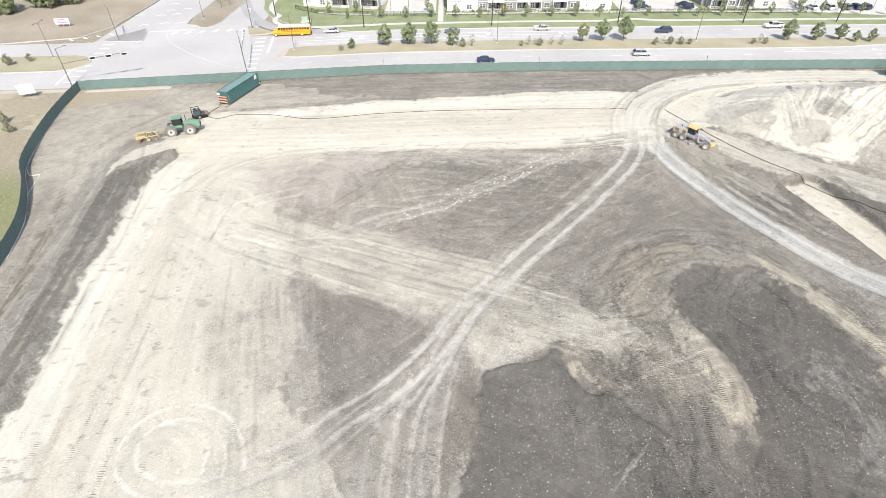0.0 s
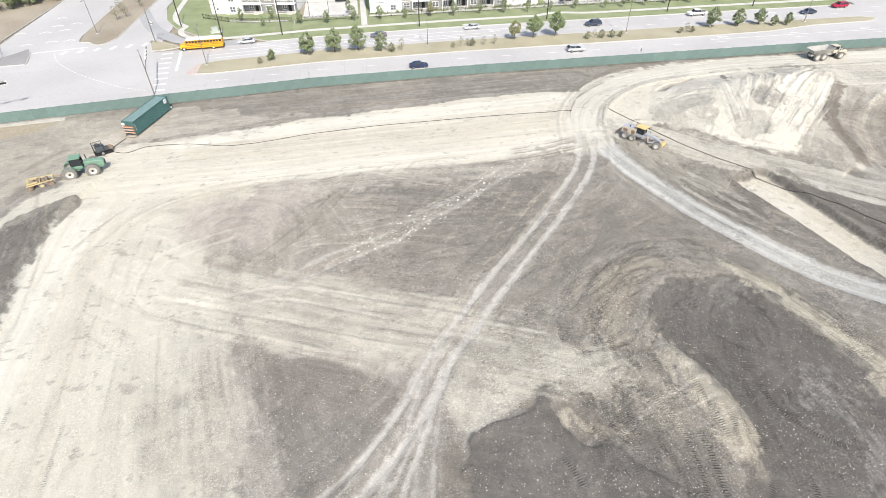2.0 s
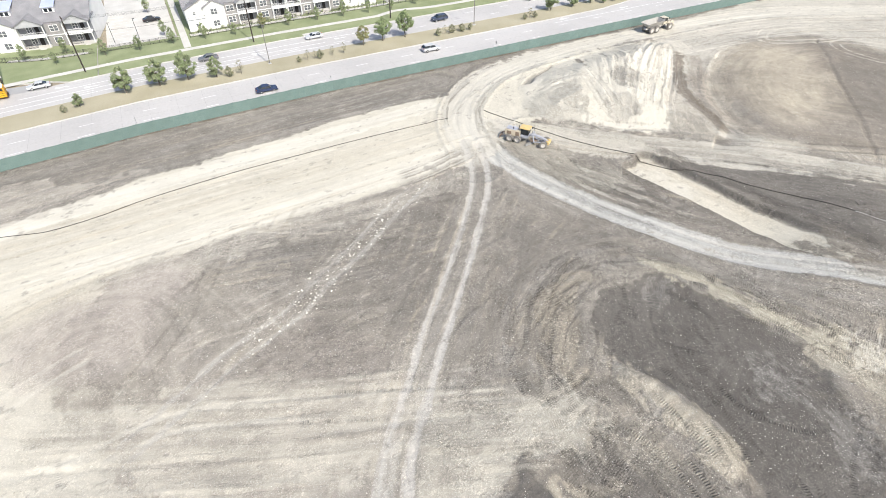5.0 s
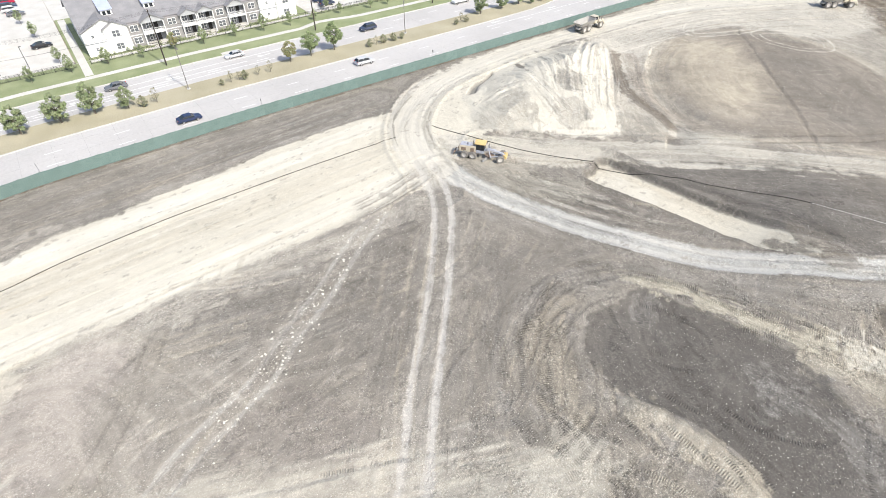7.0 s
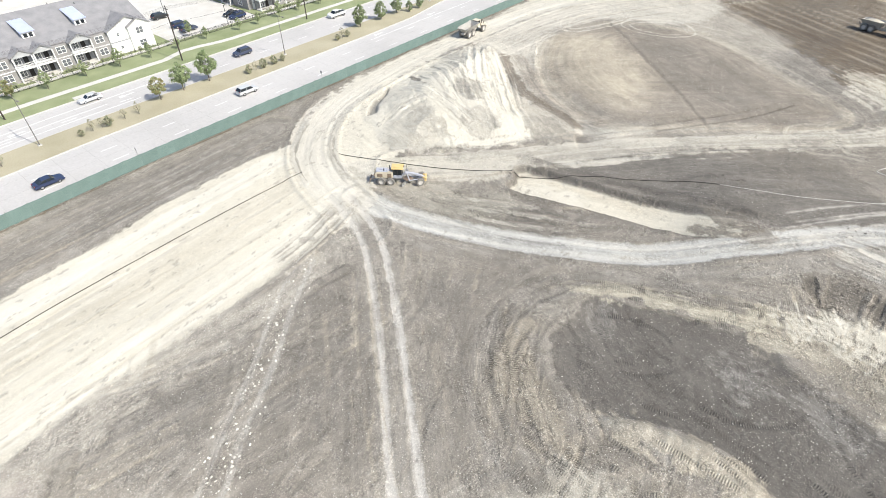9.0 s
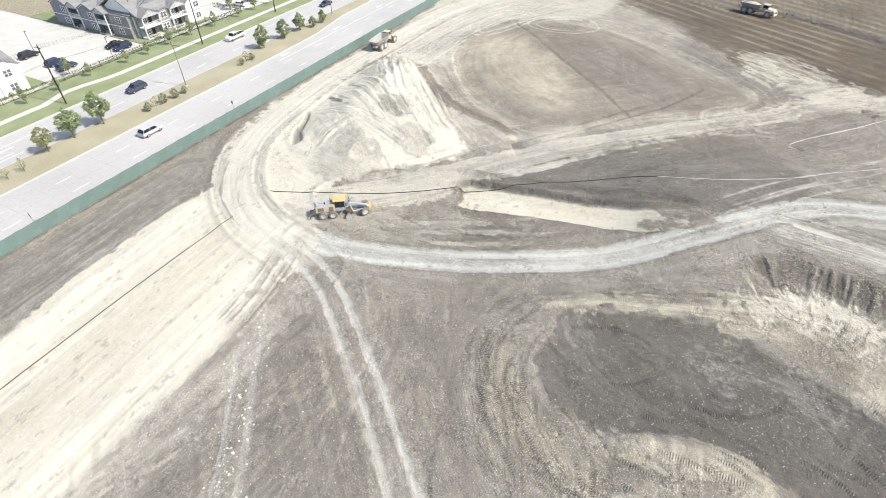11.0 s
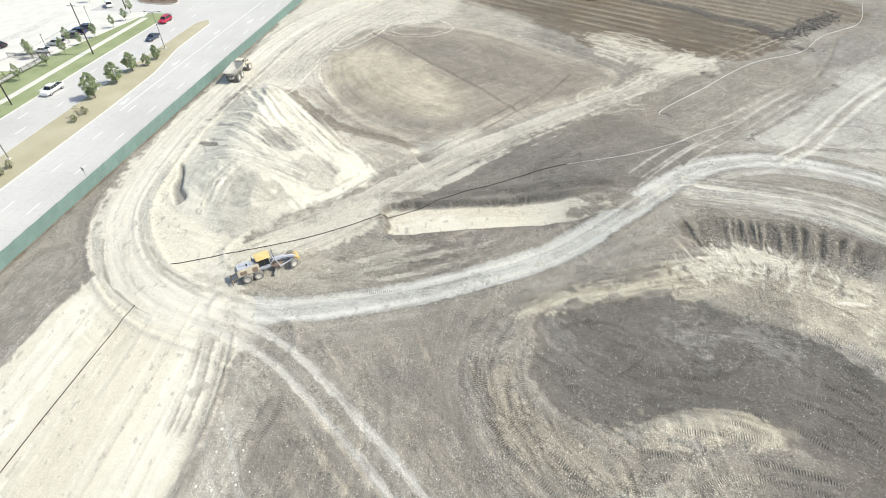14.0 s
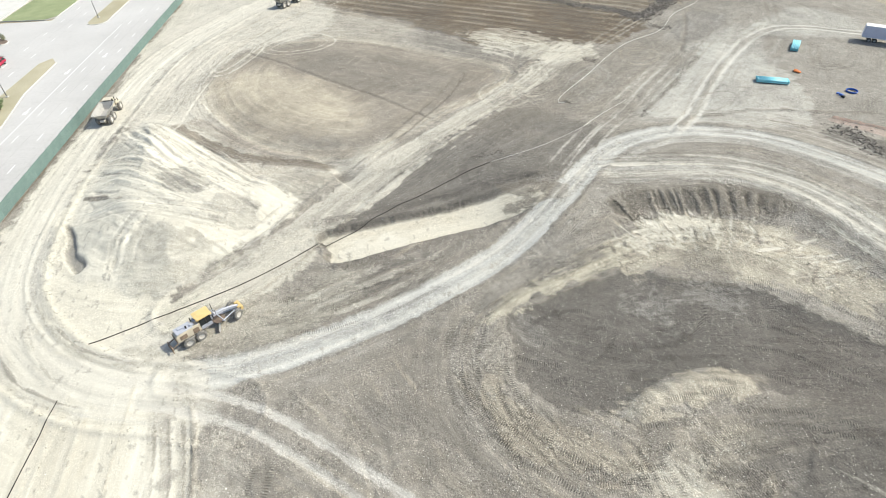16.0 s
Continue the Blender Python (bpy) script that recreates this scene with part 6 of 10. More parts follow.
def prism(bm, pts, z0, z1):
    """An upright block over a plan outline."""
    lo = [bm.verts.new((x, y, z0)) for x, y in pts]
    hi = [bm.verts.new((x, y, z1)) for x, y in pts]
    n = len(pts)
    bm.faces.new(lo[::-1])
    bm.faces.new(hi)
    for i in range(n):
        bm.faces.new((lo[i], lo[(i + 1) % n], hi[(i + 1) % n], hi[i]))


def side_prism(bm, pts, y0, y1):
    """A block over an outline in x and z, from y0 to y1."""
    a = [bm.verts.new((x, y0, z)) for x, z in pts]
    b = [bm.verts.new((x, y1, z)) for x, z in pts]
    n = len(pts)
    bm.faces.new(a)
    bm.faces.new(b[::-1])
    for i in range(n):
        bm.faces.new((a[(i + 1) % n], a[i], b[i], b[(i + 1) % n]))


def ribbon(bm, line, left, right, z, thick=0.0):
    """A flat strip along a plan line between two offsets, with thickness downwards."""
    line = [Vector((p[0], p[1])) for p in line]
    rows = []
    for i, p in enumerate(line):
        d = (line[min(i + 1, len(line) - 1)] - line[max(i - 1, 0)]).normalized()
        n = Vector((-d.y, d.x))
        rows.append((p + n * left, p + n * right))
    tops = [[bm.verts.new((q.x, q.y, z)) for q in r] for r in rows]
    lows = [[bm.verts.new((q.x, q.y, z - thick)) for q in r] for r in rows] if thick else None
    for i in range(len(rows) - 1):
        bm.faces.new((tops[i][0], tops[i][1], tops[i + 1][1], tops[i + 1][0]))
        if thick:
            for k in (0, 1):
                bm.faces.new((tops[i][k], tops[i + 1][k], lows[i + 1][k], lows[i][k]))
            bm.faces.new((lows[i][0], lows[i + 1][0], lows[i + 1][1], lows[i][1]))
    if thick:
        for i in (0, len(rows) - 1):
            bm.faces.new((tops[i][0], tops[i][1], lows[i][1], lows[i][0]))


def structure(name, bm, mat, label, category):
    return tagged(part(name, bm, mat), label, category, kind="structure")

# ---- the road behind the fence, the crossing, kerbs, verges, lawns ----
ROAD_Z, TOP_Z = -0.16, 0.0


def road_line(off, x0, x1, stepping=4.0):
    n = max(2, int((x1 - x0) / stepping))
    return [(x0 + (x1 - x0) * i / n, float(fence_y(x0 + (x1 - x0) * i / n)) + off) for i in range(n + 1)]


SOUTH, MED_S, MED_N, NORTH, WALK_S, WALK_N = 1.6, 16.2, 24.6, 36.6, 41.6, 43.3
bm = bmesh.new()
lo, hi = road_line(SOUTH, -420, 640, 6), road_line(NORTH, -420, 640, 6)
rows = [[bm.verts.new((x, y, ROAD_Z)) for x, y in r] for r in (lo, hi)]
for i in range(len(lo) - 1):
    bm.faces.new((rows[0][i], rows[0][i + 1], rows[1][i + 1], rows[1][i]))
for a, b in ((-105, -60), (155, 184)):
    q = [(a, fence_y(a) + NORTH - 1.5), (b, fence_y(b) + NORTH - 1.5), (b, 420 if b < 0 else 200), (a, 420 if b < 0 else 200)]
    bm.faces.new([bm.verts.new((x, y, ROAD_Z - 0.006)) for x, y in q])
structure("road", bm, CONCRETE_ROAD, "pale concrete divided road with a side street", "road")


def kerbed(name, pts, mat, label, category, smooth_n=3, kerb=True, z=TOP_Z):
    """A raised patch with a kerb of concrete round it."""
    line = [tuple(p) for p in rounded(pts, True, smooth_n)[:-1]] if smooth_n else list(pts)
    bm = bmesh.new()
    prism(bm, line, -0.5, z)
    ob = structure(name, bm, mat, label, category)
    if kerb:
        bm = bmesh.new()
        closed = line + [line[0], line[1]]
        ribbon(bm, closed, 0.02, -0.16, z + 0.012, 0.3)
        k = part("kerb", bm, KERB, ob)
    return ob


def verge(name, off0, off1, x0, x1, mat, label, category, tips=True):
    a, b = road_line(off0, x0, x1, 3.0), road_line(off1, x0, x1, 3.0)
    line = a + b[::-1]
    if tips:
        w = (off1 - off0) / 2
        ex = [(x1 + w * 1.1 * math.cos(t), fence_y(x1) + off0 + w + w * math.sin(t)) for t in (-0.9, -0.4, 0.0, 0.4, 0.9)]
        wx = [(x0 - w * 1.1 * math.cos(t), fence_y(x0) + off0 + w + w * math.sin(t)) for t in (0.9, 0.4, 0.0, -0.4, -0.9)]
        line = a + ex + b[::-1] + wx
    return kerbed(name, line, mat, label, category, 0)


EASTERN = fence_y(100)
kerbed("median_1", [(-45.6, 146.6), (-47.4, 149.6), (-46.2, 152.8)][::-1] + road_line(MED_S, -42, 92, 3) +
       [(112, EASTERN + MED_S + 0.6), (128, EASTERN + MED_S + 3.4), (147, EASTERN + MED_S + 3.9), (150.5, EASTERN + MED_S + 6), (147, EASTERN + MED_N - 0.3)] +
       road_line(MED_N, -42, 120, 3)[::-1], DRY_LAWN, "dry grass median strip narrowing beside a turn lane", "median", 0)
verge("median_2", MED_S + 2.6, MED_N - 0.4, 180, 420, DRY_LAWN, "dry grass median beyond the drive opening", "median")
verge("median_3", 13.4, 25.5, -330, -104, DRY_LAWN, "dry grass median west of the crossing", "median")
kerbed("traffic_island_1", [(-84.4, 183), (-80.5, 176), (-76.9, 173.2), (-74.4, 177), (-73.6, 186), (-73, 240), (-83, 240)], BARE_FIELD, "dry grass island in the side street", "traffic island")
kerbed("traffic_island_2", [(-63, 174), (-61.2, 167), (-60.2, 165.6), (-54.4, 167.3), (-58.4, 171)], DRY_LAWN, "tan dry grass corner island with concrete kerb", "traffic island")
kerbed("traffic_island_3", [(-103, 161.6), (-92.6, 160.6), (-91.4, 162.6), (-95, 172.5), (-97, 170)], ASPHALT, "small grey triangular traffic island", "traffic island")
# brick-red tip of the median at the crossing
bm = bmesh.new()
prism(bm, [(-48.0, 147.4), (-47.2, 146.4), (-45.4, 146.6), (-45.4, 153.2), (-46.6, 152.8)], -0.3, 0.02)
structure("pavement_tip", bm, mottled("red_pavers", (0.46, 0.37, 0.34), (0.55, 0.46, 0.43), 1.5, 0.9), "pinkish paved nose of the median", "pavement")
kerbed("traffic_island_3", [(169.6, 191), (170.2, 185.6), (169.2, 179.6), (166.6, 175.6), (163.6, 176.4), (163.4, 183), (165.2, 189)], MULCH, "mulched island in the mouth of the drive", "traffic island", 3, True, 0.05)
# watered lawns north of the road, split by the drives
kerbed("lawn_1", [(-67, 420), (-66.6, 206), (-63.4, 193), (-58.4, 184), (-50, 175.6), (-42, 172.6), (-34, 170.4)] + road_line(NORTH, -30, -24, 3) + [(-24, 187.4), (-24, 420)], LAWN, "bright green mown lawn at the street corner", "lawn", 0)
kerbed("lawn_2", road_line(NORTH, -23.9, 152, 5) + [(154.4, 173.6), (154.6, 177.6), (152, 179), (110, 187.2), (-23.9, 187.2)], LAWN, "bright green mown lawn strip along the road", "lawn", 0)
kerbed("lawn_3", [(185, 173.6), (188, 171.2)] + road_line(NORTH, 192, 600, 6) + [(600, 190), (186, 187)], LAWN, "green lawn beyond the drive", "lawn", 0)
kerbed("verge_nw", [(-420, 159.5), (-132, 159), (-112, 164), (-106.4, 176), (-105.4, 208), (-103, 420), (-420, 420)], BARE_FIELD, "dry brown open field across the side street", "field", 0)
kerbed("verge_sw", [(-420, 122.6)] + [(-130, 123.0), (-91.5, 125.4), (-91.0, 121.5), (-89.6, 113), (-87.6, 103), (-420, 103)], DRY_LAWN, "dry grass verge outside the fence", "verge", 0, True, 0.02)
# footpaths
DUSTY_WALK = mottled("dusty_walk", (0.40, 0.375, 0.335), (0.52, 0.495, 0.45), 0.5, 0.9, fine=20)
bm = bmesh.new()
ribbon(bm, road_line(WALK_S, -46, 50, 3) + [(56, 178.4), (60, 178.0), (65, 176.8)] + road_line(WALK_S, 69, 150, 3), 1.75, 0, 0.035, 0.1)
structure("pavement_walk", bm, CONCRETE, "white concrete footpath along the lawn", "footpath")
bm = bmesh.new()
ribbon(bm, [(tuple(p)) for p in rounded([(-45.6, 172.6), (-51, 174.6), (-54.6, 178), (-56, 182), (-55.4, 185.6), (-58.4, 190), (-61.4, 200), (-62, 230)])], 1.6, 0, 0.035, 0.1)
structure("pavement_corner", bm, CONCRETE, "curving white concrete footpath at the corner", "footpath")
bm = bmesh.new()
ribbon(bm, [(-120, 121.4), (-92.6, 122.6)], 1.5, 0, 0.06, 0.1)
ribbon(bm, [(-87.5, 122.2), (-78, 123.4), (-68, 124.6)], 1.3, 0, 0.08, 0.1)
structure("pavement_west", bm, DUSTY_WALK, "dusty concrete footpath strip running under the fence", "footpath")
# paved yards between and behind the flats
for i, q in enumerate(([(-21.6, 187.8), (-4.4, 187.8), (-4.4, 420), (-21.6, 420)], [(57.5, 187.9), (84.5, 187.9), (84.5, 420), (57.5, 420)], [(108.5, 187.9), (152, 179.8), (155, 179.8), (155, 420), (108.5, 420)],
                       [(155, 200), (184, 200), (186, 188), (330, 191), (330, 420), (155, 420)], [(-4.3, 226), (57.4, 226), (57.4, 420), (-4.3, 420)])):
    bm = bmesh.new()
    prism(bm, q, -0.4, -0.05 + 0.004 * i)
    structure(f"car_park_{i + 1}", bm, CONCRETE, "bright concrete car park with faint joints", "car park")
bm = bmesh.new()
prism(bm, [(-4.2, 187.4), (57.3, 187.4), (57.3, 225.8), (-4.2, 225.8)], -0.4, 0.0)
structure("lawn_4", bm, LAWN, "green beds and lawn round the flats", "lawn")
bm = bmesh.new()
prism(bm, [(84.7, 187.6), (108.3, 187.6), (108.3, 240), (84.7, 240)], -0.4, 0.0)
structure("lawn_5", bm, LAWN, "green beds round the grey flats", "lawn")

# painted lines: lane dashes, edge lines, stop lines, crossing bars, arrows
bm = bmesh.new()
PZ = ROAD_Z + 0.006


def dash_row(off, x0, x1, length, gap, width):
    x = x0
    while x < x1:
        ribbon(bm, road_line(off, x, x + length, length), width / 2, -width / 2, PZ)
        x += length + gap


dash_row(6.4, -40, 240, 3.0, 9.0, 0.16)
dash_row(11.2, -40, 240, 3.0, 9.0, 0.16)
dash_row(28.6, -28, 240, 3.0, 9.0, 0.16)
dash_row(33.0, 62, 240, 3.0, 9.0, 0.16)
ribbon(bm, road_line(32.6, -40, 44, 4), 0.1, -0.1, PZ)
ribbon(bm, road_line(27.4, -44, 36, 4), 0.09, -0.09, PZ)
ribbon(bm, road_line(29.8, -46, 30, 4), 0.09, -0.09, PZ)
ribbon(bm, road_line(13.2, 92, 176, 4), 0.09, -0.09, PZ)
ribbon(bm, [(-51.0, 149.9), (-52.9, 164.3)], 0.32, -0.32, PZ)
ribbon(bm, [(-97.9, 127.6), (-100.2, 142.5)], 0.32, -0.32, PZ)
for i in range(8):
    y = 137.9 + i * 3.55
    x = -52.2 - 0.155 * (y - 137.9)
    ribbon(bm, [(x - 1.5, y - 0.1), (x + 1.3, y + 0.2)], 0.36, -0.36, PZ)
for y in (129.2, 133.0, 136.8, 140.6, 150.4, 154.4, 158.0):
    x = -95.4 - 0.15 * (y - 129)
    ribbon(bm, [(x - 1.4, y - 0.1), (x + 1.3, y + 0.2)], 0.36, -0.36, PZ)
for i in range(6):
    x, y = -84.5 + i * 4.05, 168.2 + 0.68 * i
    ribbon(bm, [(x - 0.35, y - 1.2), (x + 0.35, y + 1.2)], 0.55, -0.55, PZ)
for i in range(4):
    x, y = -113 + i * 3.2, 162.2 + i * 1.7
    ribbon(bm, [(x - 0.9, y + 0.6), (x + 0.9, y - 0.6)], 0.36, -0.36, PZ)
ribbon(bm, [(-93, 169.4), (-79.6, 171.8)], 0.26, -0.26, PZ)
for x, y in ((-97.4, 176.4), (-91.4, 178.2), (-86.6, 178.6), (-96.6, 187.3), (-91.6, 188.6), (-95.4, 193.3), (-90.6, 195), (-97.4, 201.4), (-103.6, 187.5)):
    ribbon(bm, [(x - 1.6, y - 0.4), (x - 0.2, y + 0.9), (x + 1.5, y + 0.2)], 0.2, -0.2, PZ)
for x, o in ((-26, 31.2), (-8, 30.8), (12, 30.9), (34, 31), (96, 14.8), (118, 14.6), (140, 14.6), (150, 9), (-32, 34.6)):
    y = fence_y(x) + o
    ribbon(bm, [(x, y), (x + 2.2, y + 0.02)], 0.14, -0.14, PZ)
    ribbon(bm, [(x - 0.9, y), (x + 0.2, y + 0.02)], 0.45, -0.45, PZ)
turning = rounded([(-86.9, 168.2), (-83.2, 161), (-76.3, 153.1), (-67.9, 145.8), (-60.8, 140.8), (-55.3, 138.3)], False, 14)
for a, b in zip(turning[0:-1:2], turning[1::2]):
    ribbon(bm, [tuple(a), tuple(b)], 0.09, -0.09, PZ)
structure("road_marking", bm, PAINT_WHITE, "worn white painted lane lines, arrows and crossing bars", "road marking")
bm = bmesh.new()
ribbon(bm, [tuple(p) for p in rounded([(-77, 214), (-72.6, 202), (-66.4, 187.4), (-60.4, 178.6), (-54.6, 172.8), (-46, 169.4), (-34, 168.4)])], 2.0, -2.0, ROAD_Z + 0.004)
structure("slip_lane", bm, mottled("newer_asphalt", (0.33, 0.33, 0.335), (0.41, 0.41, 0.41), 0.1, 0.9, fine=40), "smooth grey asphalt slip lane curving round the corner", "road")
bm = bmesh.new()
for o in (4.0, 8.8, 13.4, 30.6, 34.6):
    ribbon(bm, road_line(o, -180, 300, 8), 0.02, -0.02, PZ - 0.003)
for k in range(66):
    x = -130 + k * 5.5
    for o0, o1 in ((SOUTH, MED_S), (MED_N, NORTH)):
        if x < -46:
            continue
        ribbon(bm, [(x, fence_y(x) + o0), (x, fence_y(x) + o1)], 0.018, -0.018, PZ - 0.003)
structure("road_joints", bm, ASPHALT, "thin dark sealed joints between concrete slabs", "road joint")

# ---- screened site fence ----
def fence_points():
    """Posts about every three metres from the near west round the corner and along the road."""
    corner = [(-64.6, 40), (-65.4, 50), (-66.2, 58), (-69.2, 68.5), (-74.6, 78.6), (-79.8, 86.4), (-84.6, 100), (-87.6, 112.5), (-89.4, 123.8)]
    west = rounded(corner, False, 8)
    line = [tuple(p) for p in west] + [(x, float(fence_y(x))) for x in np.arange(-88, 262, 2.0)]
    out, left = [line[0]], 3.05
    for a, b in zip(line[:-1], line[1:]):
        d = math.dist(a, b)
        pos = left
        while pos <= d:
            u = pos / d
            out.append((a[0] + (b[0] - a[0]) * u, a[1] + (b[1] - a[1]) * u))
            pos += 3.05
        left = pos - d
    return out


FENCE_H = 2.35


def screen_panel(seed):
    """One length of windscreen, hung between posts: slack top, folds, a lifted foot."""
    rng = random.Random(seed)
    me = bpy.data.meshes.new("windscreen")
    nx, nz = 7, 4
    ph, amp = rng.uniform(0, 6), rng.uniform(0.01, 0.035)
    verts = []
    for i in range(nx):
        u = i / (nx - 1)
        for j in range(nz):
            v = j / (nz - 1)
            belly = amp * math.sin(u * math.pi) * math.sin(ph + 5 * u + 2 * v)
            verts.append((u * 3.05, belly, 0.06 + rng.uniform(-0.03, 0.05) * (j == 0) + (FENCE_H - 0.06 - (0.05 * math.sin(u * math.pi) if j == nz - 1 else 0)) * v))
    back = [(x, y - 0.02, z) for x, y, z in verts]
    faces = []
    for i in range(nx - 1):
        for j in range(nz - 1):
            a = i * nz + j
            faces.append((a, a + nz, a + nz + 1, a + 1))
            faces.append(tuple(len(verts) + q for q in (a, a + 1, a + nz + 1, a + nz)))
    me.from_pydata(verts + back, [], faces)
    me.materials.append(SCREEN)
    me.polygons.foreach_set("use_smooth", [True] * len(faces))
    return me


def build_fence():
    pts = fence_points()
    fence = holder("site_fence", pts[0][0], pts[0][1], 0, 0, "long temporary site fence hung with dusty green windscreen mesh", "fence")
    x0, y0 = pts[0]
    bm = bmesh.new()
    rod(bm, (0, 0.06, -0.3), (0, 0.06, FENCE_H + 0.08), 0.04, None, 6)
    rod(bm, (0, 0.06, 0.9), (0, 0.7, -0.1), 0.02, None, 5)
    bmesh.ops.create_icosphere(bm, subdivisions=1, radius=0.045, matrix=Matrix.Translation((0, 0.06, FENCE_H + 0.08)))
    post = mesh_of("post", bm, POLE_STEEL)
    panels = [screen_panel(i) for i in range(7)]
    rng = random.Random(4)
    for i, (a, b) in enumerate(zip(pts[:-1], pts[1:])):
        lean = rng.uniform(-0.5, 0.5)
        turn = math.degrees(math.atan2(b[1] - a[1], b[0] - a[0]))
        shared("post", post, fence, pose(a[0] - x0, a[1] - y0, 0, lean, rng.uniform(-1, 1), turn))
        shared("windscreen", panels[rng.randrange(7)], fence, pose(a[0] - x0, a[1] - y0 - 0.03, 0, lean, 0, turn) @ Matrix.Diagonal((math.dist(a, b) / 3.02, 1, 1, 1)))


build_fence()

# ---- wheels ----
def lathe(bm, profile, sides=20, ring=False):
    """Turns a profile of (radius, y) about the y axis."""
    rings = [[bm.verts.new((r * math.cos(k * math.tau / sides), y, r * math.sin(k * math.tau / sides))) for k in range(sides)] for r, y in profile]
    for a, b in zip(rings[:-1], rings[1:]):
        for k in range(sides):
            bm.faces.new((a[k], a[(k + 1) % sides], b[(k + 1) % sides], b[k]))
    if ring:
        for k in range(sides):
            bm.faces.new((rings[-1][k], rings[-1][(k + 1) % sides], rings[0][(k + 1) % sides], rings[0][k]))
    else:
        bm.faces.new(rings[0])
        bm.faces.new(rings[-1][::-1])


def wheel_set(r, w, tyre_mat, rim_mat, lugs=0):
    """Meshes of a tyre and of its rim, hub at the origin, axle along y."""
    bm = bmesh.new()
    s = r * 0.12
    lathe(bm, [(r * 0.58, -w * 0.42), (r * 0.62, -w * 0.5), (r - s, -w * 0.5), (r, -w * 0.5 + s), (r, w * 0.5 - s), (r - s, w * 0.5), (r * 0.62, w * 0.5), (r * 0.58, w * 0.42)], 22, True)
    for k in range(lugs):
        a = k * math.tau / lugs
        m = Matrix.Rotation(a, 4, "Y") @ Matrix.Translation((r, (0.2 if k % 2 else -0.2) * w, 0))
        bmesh.ops.create_cube(bm, size=1, matrix=m @ Matrix.Rotation(0.5 if k % 2 else -0.5, 4, "X") @ Matrix.Diagonal((r * 0.09, w * 0.55, r * 0.12, 1)))
    tyre = mesh_of("tyre", bm, tyre_mat)
    bm = bmesh.new()
    lathe(bm, [(r * 0.10, -w * 0.30), (r * 0.30, -w * 0.24), (r * 0.50, -w * 0.34), (r * 0.58, -w * 0.40), (r * 0.58, w * 0.40), (r * 0.50, w * 0.34), (r * 0.30, w * 0.24), (r * 0.10, w * 0.30)], 16)
    for k in range(8):
        a = k * math.tau / 8
        for y in (-w * 0.27, w * 0.27):
            bmesh.ops.create_cube(bm, size=r * 0.06, matrix=Matrix.Translation((r * 0.38 * math.cos(a), y * 1.05, r * 0.38 * math.sin(a))))
    return tyre, mesh_of("rim", bm, rim_mat)


def put_wheel(meshes, thing, x, y, z, steer=0.0):
    tyre = shared("tyre", meshes[0], thing, pose(x, y, z, 0, 0, steer))
    shared("rim", meshes[1], tyre)


def block(name, thing, mat, boxes, label="", bevel=0.03, each=False):
    """One part of several bevelled blocks: (cx, cy, z0, sx, sy, sz[, turn[, taper[, lean]]]); each: a part for every block."""
    if each:
        return [block(name, thing, mat, [b], label, bevel) for b in boxes]
    bm = bmesh.new()
    for b in boxes:
        extra = list(b[6:]) + [0.0, 1.0, 0.0][len(b) - 6:]
        box(bm, *b[:6], extra[0], bevel, extra[1], extra[2])
    return part(name, bm, mat, thing, label)


SINGLE = ("cab_post", "mirror", "lift_cylinder", "exhaust", "drawbar", "post", "ripper_tine", "hitch")


def bars(name, thing, mat, rods, r=0.03, label="", sides=6):
    if name in SINGLE and len(rods) > 1:
        return [bars(name, thing, mat, [q], r, label, sides) for q in rods]
    bm = bmesh.new()
    for q in rods:
        rod(bm, q[0], q[1], q[2] if len(q) > 2 else r, None, sides)
    return part(name, bm, mat, thing, label)


def sideways(name, thing, mat, outline, y0, y1, label="", bevel=0.03):
    bm = bmesh.new()
    side_prism(bm, outline, y0, y1)
    if bevel:
        bmesh.ops.bevel(bm, geom=list(bm.edges), offset=bevel, segments=1, affect="EDGES")
    return part(name, bm, mat, thing, label)


DUST = (0.50, 0.46, 0.39)
YELLOW = mottled("machine_yellow", (0.60, 0.41, 0.13), (0.70, 0.50, 0.19), 1.5, 0.5, dust=(0.62, 0.55, 0.40), dust_amount=0.4)
HOOD_CREAM = mottled("dusty_cream_hood", (0.54, 0.47, 0.36), (0.64, 0.57, 0.44), 1.5, 0.7, dust=(0.50, 0.46, 0.39), dust_amount=0.4)
DUSTY_GREY = mottled("dust_caked_grey", (0.40, 0.39, 0.39), (0.52, 0.50, 0.48), 1.5, 0.7, dust=DUST, dust_amount=0.4)
STEEL_BLUE = mottled("blue_grey_steel", (0.33, 0.36, 0.46), (0.45, 0.48, 0.57), 1.8, 0.55, dust=DUST, dust_amount=0.35)
RUST = mottled("rusty_iron", (0.12, 0.075, 0.05), (0.23, 0.15, 0.10), 2.5, 0.85, dust=DUST, dust_amount=0.3)
FARM_GREEN = mottled("tractor_green", (0.085, 0.21, 0.14), (0.125, 0.28, 0.19), 1.2, 0.45, dust=(0.42, 0.47, 0.40), dust_amount=0.35)
BOX_GREEN = mottled("container_green", (0.03, 0.10, 0.10), (0.048, 0.14, 0.138), 0.7, 0.5, bump=0.05, dust=(0.40, 0.42, 0.40), dust_amount=0.10)
BOX_TOP = mottled("container_roof_green", (0.10, 0.20, 0.195), (0.15, 0.26, 0.25), 0.6, 0.6, dust=(0.42, 0.43, 0.41), dust_amount=0.3)
